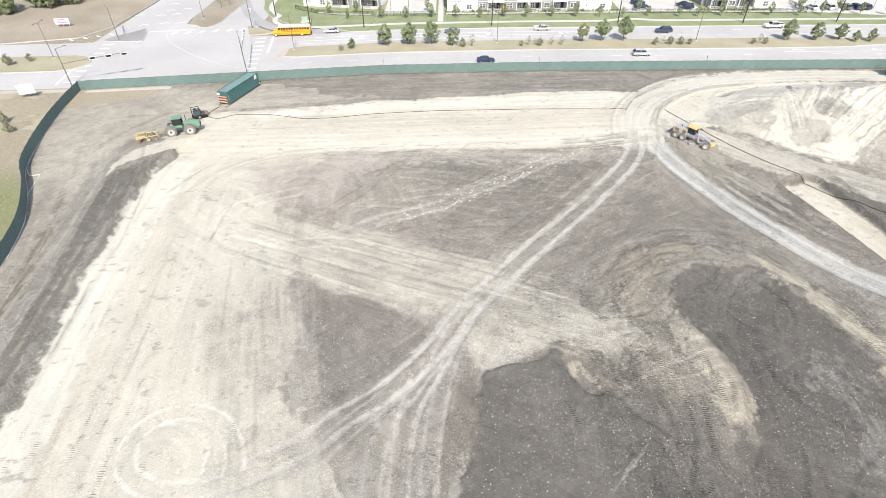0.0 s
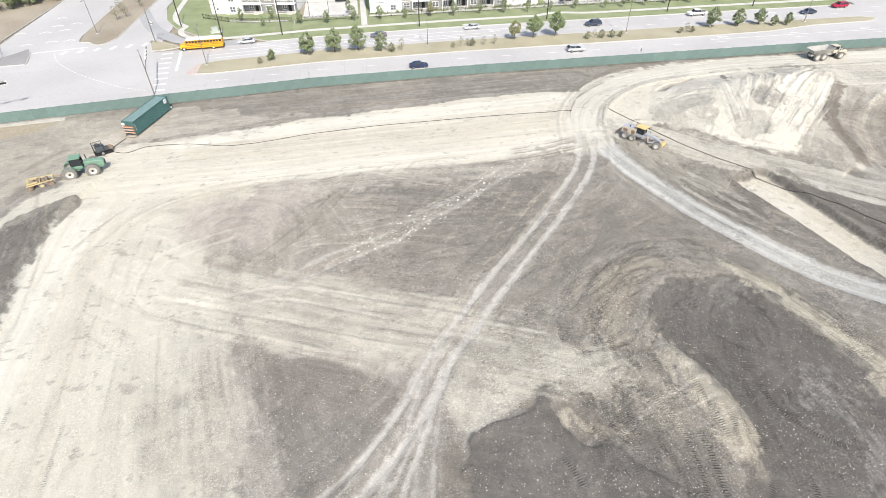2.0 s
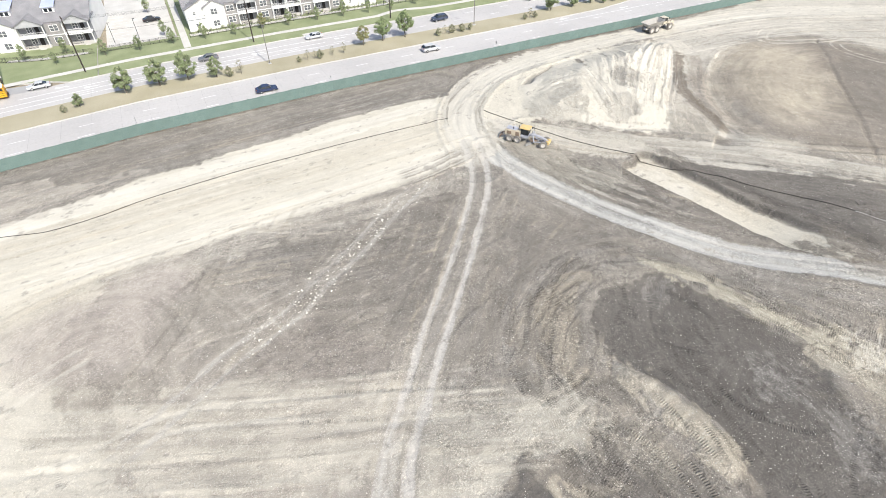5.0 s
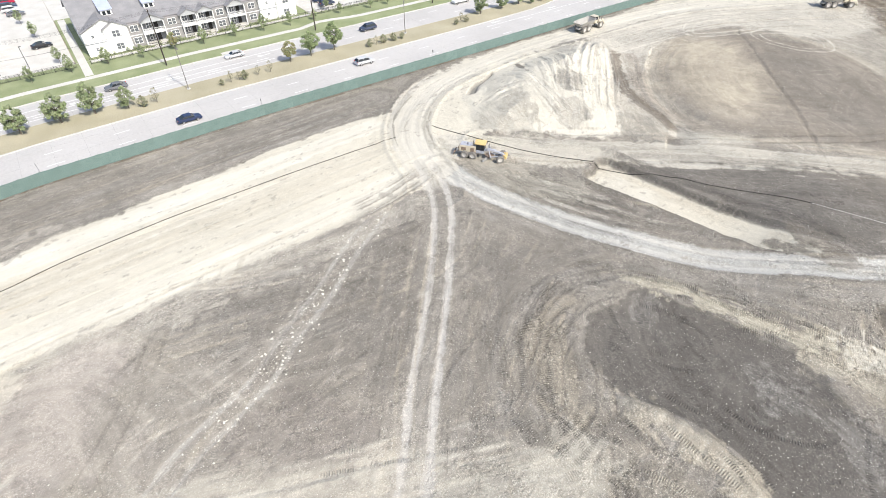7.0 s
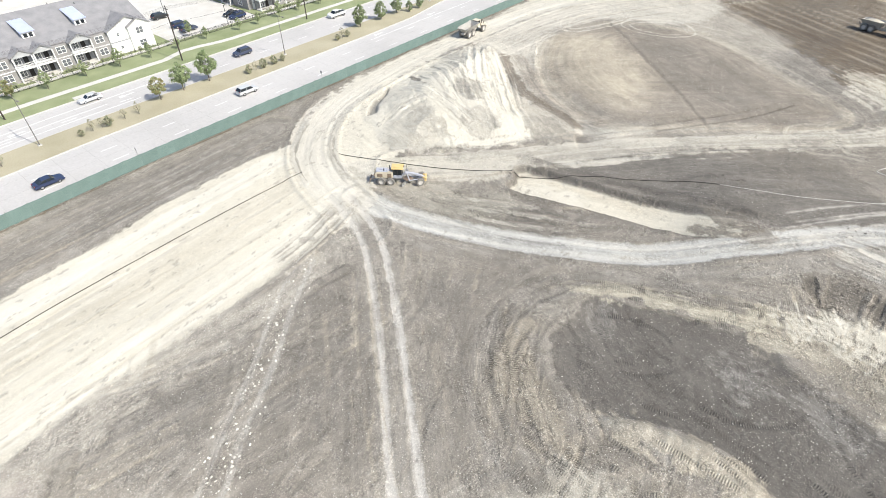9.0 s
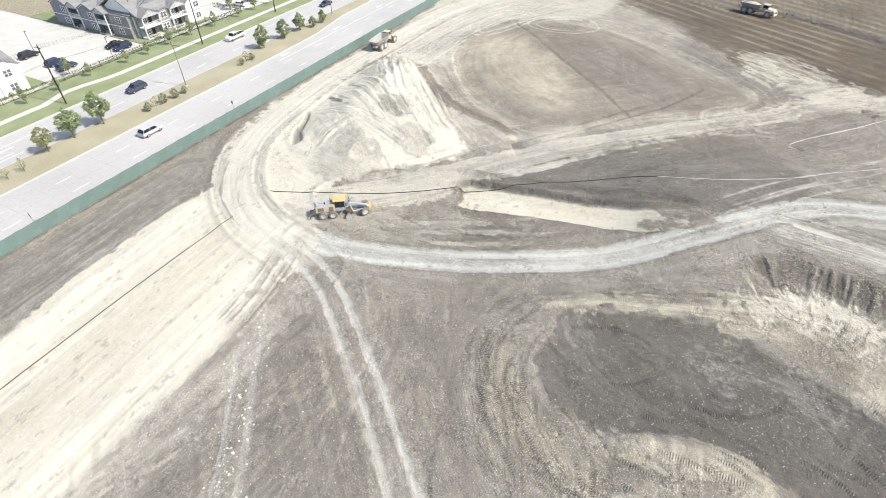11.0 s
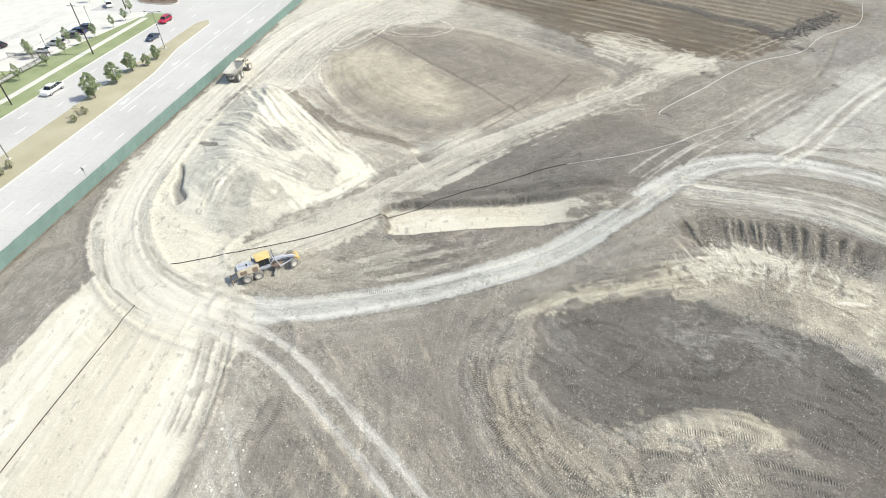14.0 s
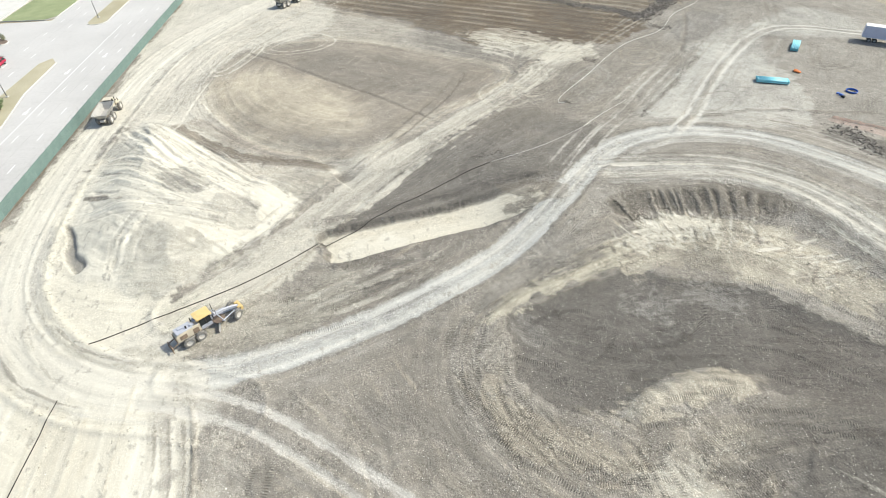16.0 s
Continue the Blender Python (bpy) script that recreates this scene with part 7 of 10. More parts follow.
BED = mottled("worn_dump_body", (0.27, 0.27, 0.27), (0.40, 0.395, 0.385), 1.2, 0.55, 0.1, dust=DUST, dust_amount=0.4)
BEIGE = mottled("dusty_beige_paint", (0.50, 0.455, 0.36), (0.60, 0.55, 0.45), 1.2, 0.6, dust=DUST, dust_amount=0.4)
NAVY = mottled("dark_pump_paint", (0.02, 0.035, 0.05), (0.04, 0.06, 0.085), 2, 0.5, dust=DUST, dust_amount=0.15)
HOSE = mottled("black_hose", (0.02, 0.019, 0.018), (0.05, 0.046, 0.042), 1.0, 0.8)
ORANGE = mottled("orange_plastic", (0.62, 0.17, 0.05), (0.72, 0.24, 0.08), 3, 0.6, bump=0)
STRIPE_WHITE = mottled("white_reflective", (0.72, 0.70, 0.66), (0.84, 0.82, 0.78), 3, 0.5, bump=0)
CYAN = mottled("cyan_pvc", (0.22, 0.58, 0.66), (0.32, 0.68, 0.76), 1.0, 0.4, bump=0)
BLUE = mottled("blue_plastic", (0.05, 0.12, 0.42), (0.09, 0.19, 0.55), 2.0, 0.5, bump=0)
PALE_BLUE = mottled("trailer_side", (0.46, 0.49, 0.62), (0.56, 0.58, 0.70), 0.6, 0.4, bump=0)


def grader(x, y, turn):
    g = holder("motor_grader", x, y, ground_z(x, y) + 0.02, turn, "dust-caked blue-grey motor grader with a yellow cab roof", "motor grader")
    w = wheel_set(0.70, 0.42, RUBBER, DUSTY_GREY, 18)
    for wx in (-3.05, -1.5):
        for s in (-1, 1):
            put_wheel(w, g, wx, s * 1.02, 0.68)
    for s in (-1, 1):
        put_wheel(w, g, 3.5, s * 1.02, 0.68, 24)
        block("tandem_case", g, DUSTY_GREY, [(-2.28, s * 0.72, 0.45, 2.1, 0.22, 0.5)])
    sideways("engine_hood", g, HOOD_CREAM, [(-4.15, 1.05), (-1.05, 1.05), (-1.05, 2.35), (-1.6, 2.42), (-3.8, 2.22), (-4.15, 2.0)], -0.68, 0.68, "cream engine hood thick with dust", 0.08)
    for s in (-1, 1):
        block("side_grille", g, RUST, [(-3.3, s * 0.70, 1.35, 0.9, 0.03, 0.6), (-1.7, s * 0.70, 1.25, 0.7, 0.03, 0.75)], "dark hood vents", 0.0, True)
    block("hood_top", g, STEEL_BLUE, [(-2.6, 0, 2.30, 2.7, 1.3, 0.09), (-3.2, 0.2, 2.30, 0.6, 0.5, 0.22), (-1.9, -0.25, 2.36, 0.5, 0.4, 0.2), (-1.4, 0.3, 2.36, 0.35, 0.5, 0.25)], "blue-grey hood panels")
    bars("exhaust", g, BLACK_METAL, [((-1.7, 0.35, 2.35), (-1.7, 0.35, 3.05), 0.06), ((-2.6, -0.3, 2.35), (-2.6, -0.3, 2.75), 0.1)])
    block("radiator_grille", g, RUST, [(-4.2, 0, 1.15, 0.08, 1.3, 0.75)])
    bars("ripper", g, RUST, [((-4.2, y, 1.0), (-5.0, y, 0.75), 0.07) for y in (-0.6, 0.6)] + [((-5.0, -0.9, 0.75), (-5.0, 0.9, 0.75), 0.1)] + [((-5.0, y, 0.8), (-5.1, y, 0.15), 0.06) for y in (-0.8, -0.4, 0, 0.4, 0.8)], label="rusty rear ripper")
    block("frame", g, DUSTY_GREY, [(-2.3, 0, 0.75, 3.8, 0.85, 0.4), (-0.5, 0, 0.8, 1.3, 0.9, 0.35)])
    # cab
    cab = block("cab", g, STEEL_BLUE, [(-0.32, 0, 1.15, 1.45, 1.35, 0.55)], "blue-grey cab with dark windows")
    block("cab_window", cab, GLASS, [(-0.32, 0, 1.70, 1.36, 1.28, 1.22, 0, 0.94)], "dark cab glazing", 0.02)
    bars("cab_post", cab, BLACK_METAL, [((-0.32 + sx * 0.70, sy * 0.66, 1.65), (-0.32 + sx * 0.66, sy * 0.62, 2.95), 0.05) for sx in (-1, 0.1, 1) for sy in (-1, 1)])
    block("cab_roof", cab, YELLOW, [(-0.34, 0, 2.93, 2.0, 1.75, 0.13), (-0.5, 0, 3.05, 0.9, 0.9, 0.08)], "faded yellow cab roof", 0.05)
    bars("mirror", g, BLACK_METAL, [((0.4, s * 0.65, 2.6), (0.6, s * 1.05, 2.6), 0.025) for s in (-1, 1)] + [((0.6, s * 1.05, 2.35), (0.6, s * 1.05, 2.75), 0.07) for s in (-1, 1)])
    bars("aerial", g, BLACK_METAL, [((1.15, 0.55, 1.6), (1.15, 0.55, 3.25), 0.03), ((1.15, -0.55, 1.6), (1.15, -0.55, 2.9), 0.03)], label="upright blade control masts")
    # gooseneck
    sideways("gooseneck", g, STEEL_BLUE, [(0.35, 1.25), (0.35, 1.7), (1.0, 2.0), (2.2, 1.92), (3.6, 1.5), (4.2, 1.2), (4.2, 0.92), (3.5, 1.2), (2.2, 1.62), (1.1, 1.7)], -0.15, 0.15, "blue-grey arched main beam", 0.05)
    bars("lift_cylinder", g, STEEL_BLUE, [((1.15, s * 0.55, 2.25), (1.75, s * 0.95, 0.75), 0.07) for s in (-1, 1)] + [((0.9, s * 0.3, 1.9), (2.6, s * 0.32, 1.75), 0.035) for s in (-1, 1)] + [((1.0, -0.6, 2.1), (1.0, 0.6, 2.1), 0.09), ((2.9, 0.3, 1.65), (3.6, 0.5, 0.9), 0.05)] + [((1.05, 0.35, 1.9), (1.7, -0.8, 0.9), 0.055)])
    bars("drawbar", g, STEEL_BLUE, [((4.0, 0, 0.8), (1.5, s * 0.75, 0.75), 0.08) for s in (-1, 1)])
    bm = bmesh.new()
    lathe(bm, [(0.55, -0.06), (0.78, -0.06), (0.78, 0.06), (0.55, 0.06)], 24)
    bmesh.ops.rotate(bm, verts=bm.verts, matrix=Matrix.Rotation(radians(90), 3, "X"))
    bmesh.ops.translate(bm, verts=bm.verts, vec=(1.35, 0, 0.72))
    part("blade_circle", bm, RUST, g)
    bm = bmesh.new()
    prof = [(0.10, 0.12), (0.0, 0.28), (-0.04, 0.48), (0.0, 0.66), (0.1, 0.78)]
    c, s = math.cos(radians(-28)), math.sin(radians(-28))
    rows = []
    for v in (-1.9, 1.9):
        for thick in (0, -0.05):
            rows.append([bm.verts.new((1.35 + (u + thick) * c - v * s, (u + thick) * s + v * c, z)) for u, z in prof])
    for k in range(4):
        bm.faces.new((rows[0][k], rows[0][k + 1], rows[2][k + 1], rows[2][k]))
        bm.faces.new((rows[1][k], rows[3][k], rows[3][k + 1], rows[1][k + 1]))
    for k in (0, 4):
        bm.faces.new((rows[0][k], rows[2][k], rows[3][k], rows[1][k]))
    part("mouldboard", bm, STEEL, g, "worn steel grading blade")
    block("front_axle", g, STEEL_BLUE, [(3.5, 0, 0.55, 0.3, 1.7, 0.3)])
    block("push_block", g, YELLOW, [(4.35, 0, 0.75, 0.35, 1.5, 0.55), (4.1, 0.45, 1.15, 0.5, 0.2, 0.25), (4.1, -0.45, 1.15, 0.5, 0.2, 0.25)], "yellow front push block")
    return g


def tank_box(x, y, turn):
    """Green corrugated box on skids, striped barrier rails at its near end, axle at its far end."""
    t = holder("green_container", x, y, ground_z(x, y) + 0.02, turn, "dark green corrugated steel container with striped end rails", "container")
    L, W, H, z0 = 12.0, 2.5, 2.75, 0.35
    for s in (-1, 1):
        bm = bmesh.new()
        n = 40
        pts = []
        for i in range(n):
            u0, du = -L / 2 + L * i / n, L / n
            pts += [(u0, 0.0), (u0 + du * 0.4, 0.0), (u0 + du * 0.5, 0.055), (u0 + du * 0.9, 0.055)]
        pts.append((L / 2, 0.0))
        lo = [bm.verts.new((u, s * (W / 2 - d), z0)) for u, d in pts]
        hi = [bm.verts.new((u, s * (W / 2 - d), z0 + H)) for u, d in pts]
        for i in range(len(pts) - 1):
            bm.faces.new((lo[i], lo[i + 1], hi[i + 1], hi[i]))
        part("side_panel", bm, BOX_GREEN, t)
    for s, name in ((-1, "door_end"), (1, "front_end")):
        block(name, t, BOX_GREEN, [(s * (L / 2 - 0.05), 0, z0, 0.08, W - 0.1, H)], "", 0.01)
    bm = bmesh.new()
    n = 24
    lo = []
    for i in range(n * 2 + 1):
        u = -L / 2 + L * i / (2 * n)
        z = z0 + H - 0.02 - (0.03 if i % 2 else 0)
        lo.append([bm.verts.new((u, v, z)) for v in (-W / 2 + 0.06, W / 2 - 0.06)])
    for a, b in zip(lo[:-1], lo[1:]):
        bm.faces.new((a[0], a[1], b[1], b[0]))
    part("roof", bm, BOX_TOP, t, "paler dusty green ribbed roof")
    rails = []
    for v in (-W / 2, W / 2):
        rails += [(0, v, z0 - 0.02, L, 0.12, 0.16), (0, v, z0 + H - 0.1, L, 0.12, 0.14)]
        for u in (-L / 2, L / 2):
            rails.append((u, v, z0 - 0.02, 0.16, 0.16, H + 0.08))
    for u in (-L / 2, L / 2):
        rails += [(u, 0, z0 + H - 0.1, 0.12, W, 0.14), (u, 0, z0 - 0.02, 0.12, W, 0.16)]
    block("corner_frame", t, BOX_GREEN, rails, "", 0.015)
    block("floor", t, RUST, [(0, 0, z0 - 0.02, L - 0.1, W - 0.14, 0.1), (-4, 0.7, 0, 3.2, 0.2, z0), (-4, -0.7, 0, 3.2, 0.2, z0)], "", 0.01)
    # striped rails at the near end
    for k, z in enumerate((0.75, 1.35, 1.95)):
        rail = block("barrier_rail", t, ORANGE, [(-L / 2 - 0.35, 0, z, 0.09, 2.3, 0.24)], "orange and white striped barrier rail", 0.01)
        bm = bmesh.new()
        for j in range(5):
            y0 = -1.0 + j * 0.45
            vs = [bm.verts.new((-L / 2 - 0.41, y0 + dy, z + dz)) for dy, dz in ((0, 0.01), (0.2, 0.01), (0.34, 0.23), (0.14, 0.23))]
            bk = [bm.verts.new((-L / 2 - 0.40, v.co.y, v.co.z)) for v in vs]
            bm.faces.new(vs)
            for i in range(4):
                bm.faces.new((vs[i], bk[i], bk[(i + 1) % 4], vs[(i + 1) % 4]))
        part("stripe", bm, STRIPE_WHITE, rail)
    bars("end_frame", t, RUST, [((-L / 2 - 0.3, s * 1.15, 0), (-L / 2 - 0.3, s * 1.15, 2.5), 0.05) for s in (-1, 1)] + [((-L / 2 - 0.8, s * 1.1, 0.1), (-L / 2, s * 1.1, 0.35), 0.05) for s in (-1, 1)] + [((-L / 2 - 0.8, -1.1, 0.1), (-L / 2 - 0.8, 1.1, 0.1), 0.05)])
    block("valve_box", t, STRIPE_WHITE, [(-L / 2 - 0.2, 0.95, 2.35, 0.3, 0.5, 0.45), (-L / 2 + 0.15, -1.28, 1.2, 0.06, 0.06, 1.3)], "white end fittings", 0.02)
    sign = block("notice_board", t, STRIPE_WHITE, [(L / 2 - 1.0, -W / 2 - 0.03, 2.05, 0.95, 0.03, 0.95)], "white notice with unreadable blue lines", 0.005)
    bm = bmesh.new()
    for k in range(3):
        box(bm, L / 2 - 1.0, -W / 2 - 0.052, 2.2 + 0.22 * k, 0.7 - 0.12 * k, 0.008, 0.08)
    part("text_bar", bm, PALE_BLUE, sign)
    w = wheel_set(0.5, 0.28, TYRE, STRIPE_WHITE)
    for s in (-1, 1):
        put_wheel(w, t, L / 2 + 0.45, s * 1.0, 0.48)
    bars("axle", t, RUST, [((L / 2 + 0.45, -1.0, 0.48), (L / 2 + 0.45, 1.0, 0.48), 0.07), ((L / 2 - 0.5, 0.5, 0.5), (L / 2 + 0.6, 0.5, 0.6), 0.08), ((L / 2 - 0.5, -0.5, 0.5), (L / 2 + 0.6, -0.5, 0.6), 0.08)])
    return t


HUB_GREY = mottled("dusty_white_hub", (0.40, 0.395, 0.37), (0.60, 0.59, 0.56), 4, 0.6, dust=DUST, dust_amount=0.4)


def farm_tractor(x, y, turn):
    t = holder("farm_tractor", x, y, ground_z(x, y) + 0.02, turn, "green four-wheel-drive articulated tractor with large dusty tyres", "tractor")
    w = wheel_set(1.04, 0.74, RUBBER, HUB_GREY, 24)
    for wx, st in ((-1.75, 0), (1.55, 6)):
        for s in (-1, 1):
            put_wheel(w, t, wx, s * 1.30, 1.02, st)
    for wx in (-1.75, 1.55):
        for s in (-1, 1):
            bars("hub", t, BLACK_METAL, [((wx, s * 1.30, 1.02), (wx, s * 1.62, 1.02), 0.17)], sides=12)
    sideways("engine_hood", t, FARM_GREEN, [(0.55, 1.2), (3.35, 1.15), (3.4, 1.95), (3.1, 2.15), (0.55, 2.35)], -0.58, 0.58, "", 0.1)
    block("grille", t, BLACK_METAL, [(3.42, 0, 1.25, 0.06, 0.9, 0.65)])
    block("frame", t, FARM_GREEN, [(-1.5, 0, 0.85, 2.4, 0.9, 0.55), (1.7, 0, 0.8, 2.8, 0.8, 0.45)])
    for s in (-1, 1):
        sideways("mudguard", t, FARM_GREEN, [(-2.75, 1.55), (-2.3, 2.0), (-1.2, 2.0), (-0.8, 1.6), (-0.8, 1.5), (-1.25, 1.9), (-2.25, 1.9), (-2.7, 1.5)], s * 0.72 - 0.0, s * 1.45, "", 0.0)
    cab = block("cab", t, FARM_GREEN, [(-0.5, 0, 1.35, 1.6, 1.5, 0.5)])
    block("cab_window", cab, GLASS, [(-0.5, 0, 1.85, 1.5, 1.42, 1.25, 0, 0.93)], "dark cab glazing", 0.02)
    bars("cab_post", cab, BLACK_METAL, [((-0.5 + sx * 0.78, sy * 0.73, 1.8), (-0.5 + sx * 0.72, sy * 0.68, 3.1), 0.05) for sx in (-1, 1) for sy in (-1, 1)])
    block("cab_roof", cab, FARM_GREEN, [(-0.5, 0, 3.08, 1.75, 1.65, 0.16)], "", 0.06)
    bars("exhaust", t, BLACK_METAL, [((0.95, 0.5, 2.2), (0.95, 0.5, 3.2), 0.07)])
    bars("hitch", t, RUST, [((-2.7, s * 0.3, 0.75), (-3.5, 0, 0.6), 0.06) for s in (-1, 1)])
    return t


PLOUGH = mottled("weathered_yellow", (0.46, 0.34, 0.11), (0.58, 0.45, 0.18), 3, 0.7, dust=DUST, dust_amount=0.5)


def disc_plough(x, y, turn):
    d = holder("disc_plough", x, y, ground_z(x, y) + 0.02, turn, "yellow towed disc plough with rusty discs", "disc plough")
    bars("frame", d, PLOUGH, [((-2.0, -1.3, 0.95), (1.1, -0.9, 0.95), 0.10), ((-2.0, 1.3, 0.95), (1.1, 0.9, 0.95), 0.10), ((-2.0, -1.3, 0.95), (-2.0, 1.3, 0.95), 0.10), ((1.1, -0.9, 0.95), (1.1, 0.9, 0.95), 0.10), ((-0.5, -1.1, 0.95), (-0.5, 1.1, 0.95), 0.09)], label="yellow tube frame")
    block("weight_tray", d, PLOUGH, [(-1.3, 0.85, 1.0, 1.2, 0.3, 0.25), (-1.3, -0.85, 1.0, 1.2, 0.3, 0.25), (-1.8, 0, 1.0, 0.25, 1.9, 0.25)], "weathered yellow weight trays", 0.03)
    block("toolbar", d, RUST, [(-0.7, 0, 0.9, 0.3, 1.8, 0.2), (0.4, 0, 0.9, 0.25, 1.5, 0.2)], "rusty crossbeams", 0.02)
    bars("drawbar", d, RUST, [((1.1, 0.5, 0.9), (2.9, 0, 0.6), 0.07), ((1.1, -0.5, 0.9), (2.9, 0, 0.6), 0.07)])
    for row, (gx, slant) in enumerate(((-1.5, 14), (0.5, -14))):
        for k in range(6):
            bm = bmesh.new()
            lathe(bm, [(0.04, -0.10), (0.2, -0.05), (0.36, 0.03), (0.36, 0.045), (0.2, -0.03), (0.04, -0.08)], 14)
            v = -1.15 + k * 0.46
            ob = part("disc", bm, RUST, d)
            ob.matrix_local = pose(gx + v * math.tan(radians(slant)), v, 0.34, 0, 0, slant)
    w = wheel_set(0.42, 0.25, RUBBER, PLOUGH)
    for s in (-1, 1):
        put_wheel(w, d, -0.4, s * 0.95, 0.42)
    return d


def pump(x, y, turn):
    p = holder("pump_set", x, y, ground_z(x, y) + 0.02, turn, "dark skid-mounted water pump with hoses beside the container", "water pump")
    block("engine", p, NAVY, [(-0.3, 0, 0.45, 1.5, 1.0, 0.85), (0.75, 0, 0.4, 0.5, 0.7, 0.6)], "", 0.05)
    block("skid", p, BLACK_METAL, [(0, s * 0.6, 0, 2.9, 0.14, 0.42) for s in (-1, 1)] + [(0, 0, 0.34, 2.6, 1.2, 0.1)])
    bars("roll_frame", p, BLACK_METAL, [((-1.3, s * 0.6, 0.4), (-1.3, s * 0.6, 1.75), 0.05) for s in (-1, 1)] + [((0.2, s * 0.6, 0.4), (0.2, s * 0.6, 1.75), 0.05) for s in (-1, 1)] + [((-1.3, s * 0.6, 1.75), (0.2, s * 0.6, 1.75), 0.05) for s in (-1, 1)] + [((-1.3, -0.6, 1.75), (-1.3, 0.6, 1.75), 0.05)])
    block("control_box", p, NAVY, [(-0.6, 0.1, 1.3, 0.5, 0.5, 0.35)], "dark control box", 0.03)
    bm = bmesh.new()
    lathe(bm, [(0.1, -0.25), (0.42, -0.2), (0.46, 0.0), (0.42, 0.2), (0.1, 0.25)], 16)
    bmesh.ops.translate(bm, verts=bm.verts, vec=(1.25, 0, 0.6))
    part("pump_casing", bm, RUST, p)
    w = wheel_set(0.36, 0.2, TYRE, STEEL)
    for s in (-1, 1):
        put_wheel(w, p, -0.2, s * 0.85, 0.36)
    return p


def dump_truck(x, y, turn, label, loaded=False):
    t = holder("dump_truck", x, y, ground_z(x, y) + 0.02, turn, label, "dump truck", "articulated dump trucks on site")
    w = wheel_set(0.88, 0.62, RUBBER, DUSTY_GREY, 20)
    for wx in (-3.6, -1.75, 3.1):
        for s in (-1, 1):
            put_wheel(w, t, wx, s * 1.2, 0.86)
    block("rear_frame", t, DUSTY_GREY, [(-2.2, 0, 0.9, 5.6, 0.9, 0.45), (0.9, 0, 0.85, 1.2, 0.5, 0.5)])
    bm = bmesh.new()
    # open body: flared sides, sloped tail and a headboard
    outer = [(-5.2, 1.2, 2.35), (-4.6, 1.15, 1.55), (-0.1, 1.25, 1.45), (0.55, 1.45, 2.75)]
    rim = [(-5.35, 1.5, 2.5), (-4.4, 1.52, 2.75), (-0.2, 1.55, 2.85), (0.6, 1.55, 3.0)]
    for s in (-1, 1):
        a = [bm.verts.new((u, s * (v - 0.35), z)) for u, v, z in outer]
        b = [bm.verts.new((u, s * v, z)) for u, v, z in rim]
        c = [bm.verts.new((u, s * (v - 0.1), z)) for u, v, z in rim]
        d = [bm.verts.new((u, s * (v - 0.47), z + 0.1)) for u, v, z in outer]
        for i in range(3):
            bm.faces.new((a[i], a[i + 1], b[i + 1], b[i]))
            bm.faces.new((b[i], b[i + 1], c[i + 1], c[i]))
            bm.faces.new((c[i], c[i + 1], d[i + 1], d[i]))
        if s < 0:
            left = (a, b, c, d)
        else:
            for i in range(3):
                bm.faces.new((left[0][i], left[0][i + 1], a[i + 1], a[i]))
                bm.faces.new((left[3][i], left[3][i + 1], d[i + 1], d[i]))
            bm.faces.new((left[0][3], left[1][3], b[3], a[3]))
            bm.faces.new((left[3][3], left[2][3], c[3], d[3]))
            bm.faces.new((left[1][3], left[2][3], c[3], b[3]))
    part("dump_body", bm, BED, t, "worn pale steel dump body")
    sideways("engine_hood", t, BEIGE, [(2.3, 1.25), (4.75, 1.05), (4.8, 1.6), (4.4, 2.05), (2.3, 2.25)], -1.05, 1.05, "", 0.1)
    block("grille", t, BLACK_METAL, [(4.8, 0, 1.1, 0.06, 1.3, 0.5)])
    block("bumper", t, BEIGE, [(4.85, 0, 0.6, 0.3, 2.4, 0.4)], "", 0.05)
    cab = block("cab", t, BEIGE, [(1.75, 0.15, 1.4, 1.5, 1.7, 0.75)])
    block("cab_window", cab, GLASS, [(1.75, 0.15, 2.15, 1.42, 1.6, 0.85, 0, 0.92)], "dark cab glazing", 0.02)
    bars("cab_post", cab, BEIGE, [((1.75 + sx * 0.72, 0.15 + sy * 0.82, 2.1), (1.75 + sx * 0.66, 0.15 + sy * 0.76, 3.0), 0.06) for sx in (-1, 1) for sy in (-1, 1)])
    block("cab_roof", cab, BEIGE, [(1.75, 0.15, 2.98, 1.7, 1.8, 0.12)], "", 0.05)
    for s in (-1, 1):
        block("mudguard", t, BEIGE, [(3.1, s * 1.22, 1.78, 1.9, 0.66, 0.08)])
        block("headlight", t, LAMP_CLEAR, [(4.86, s * 0.85, 1.15, 0.06, 0.3, 0.22)], "", 0.01)
    bars("mirror", t, BLACK_METAL, [((2.5, s * 1.0, 2.4), (2.7, s * 1.45, 2.5), 0.03) for s in (-1, 1)] + [((2.7, s * 1.45, 2.2), (2.7, s * 1.45, 2.75), 0.08) for s in (-1, 1)])
    bars("exhaust", t, BLACK_METAL, [((2.6, -0.9, 2.0), (2.6, -0.9, 3.1), 0.08)])
    if loaded:
        bm = bmesh.new()
        bmesh.ops.create_grid(bm, x_segments=10, y_segments=6, size=1, matrix=Matrix.Translation((-2.2, 0, 0)) @ Matrix.Diagonal((2.3, 1.25, 1, 1)))
        for v in bm.verts:
            v.co.z = 2.3 + 0.8 * math.cos((v.co.x + 2.2) * 0.6) * math.cos(v.co.y * 0.9) + 0.15 * noise.noise(v.co * 1.7)
        part("load", bm, mottled("loaded_soil", (0.42, 0.38, 0.31), (0.56, 0.52, 0.44), 2, 0.95, bump=0.6), t, "heaped pale soil load", True)
    return t


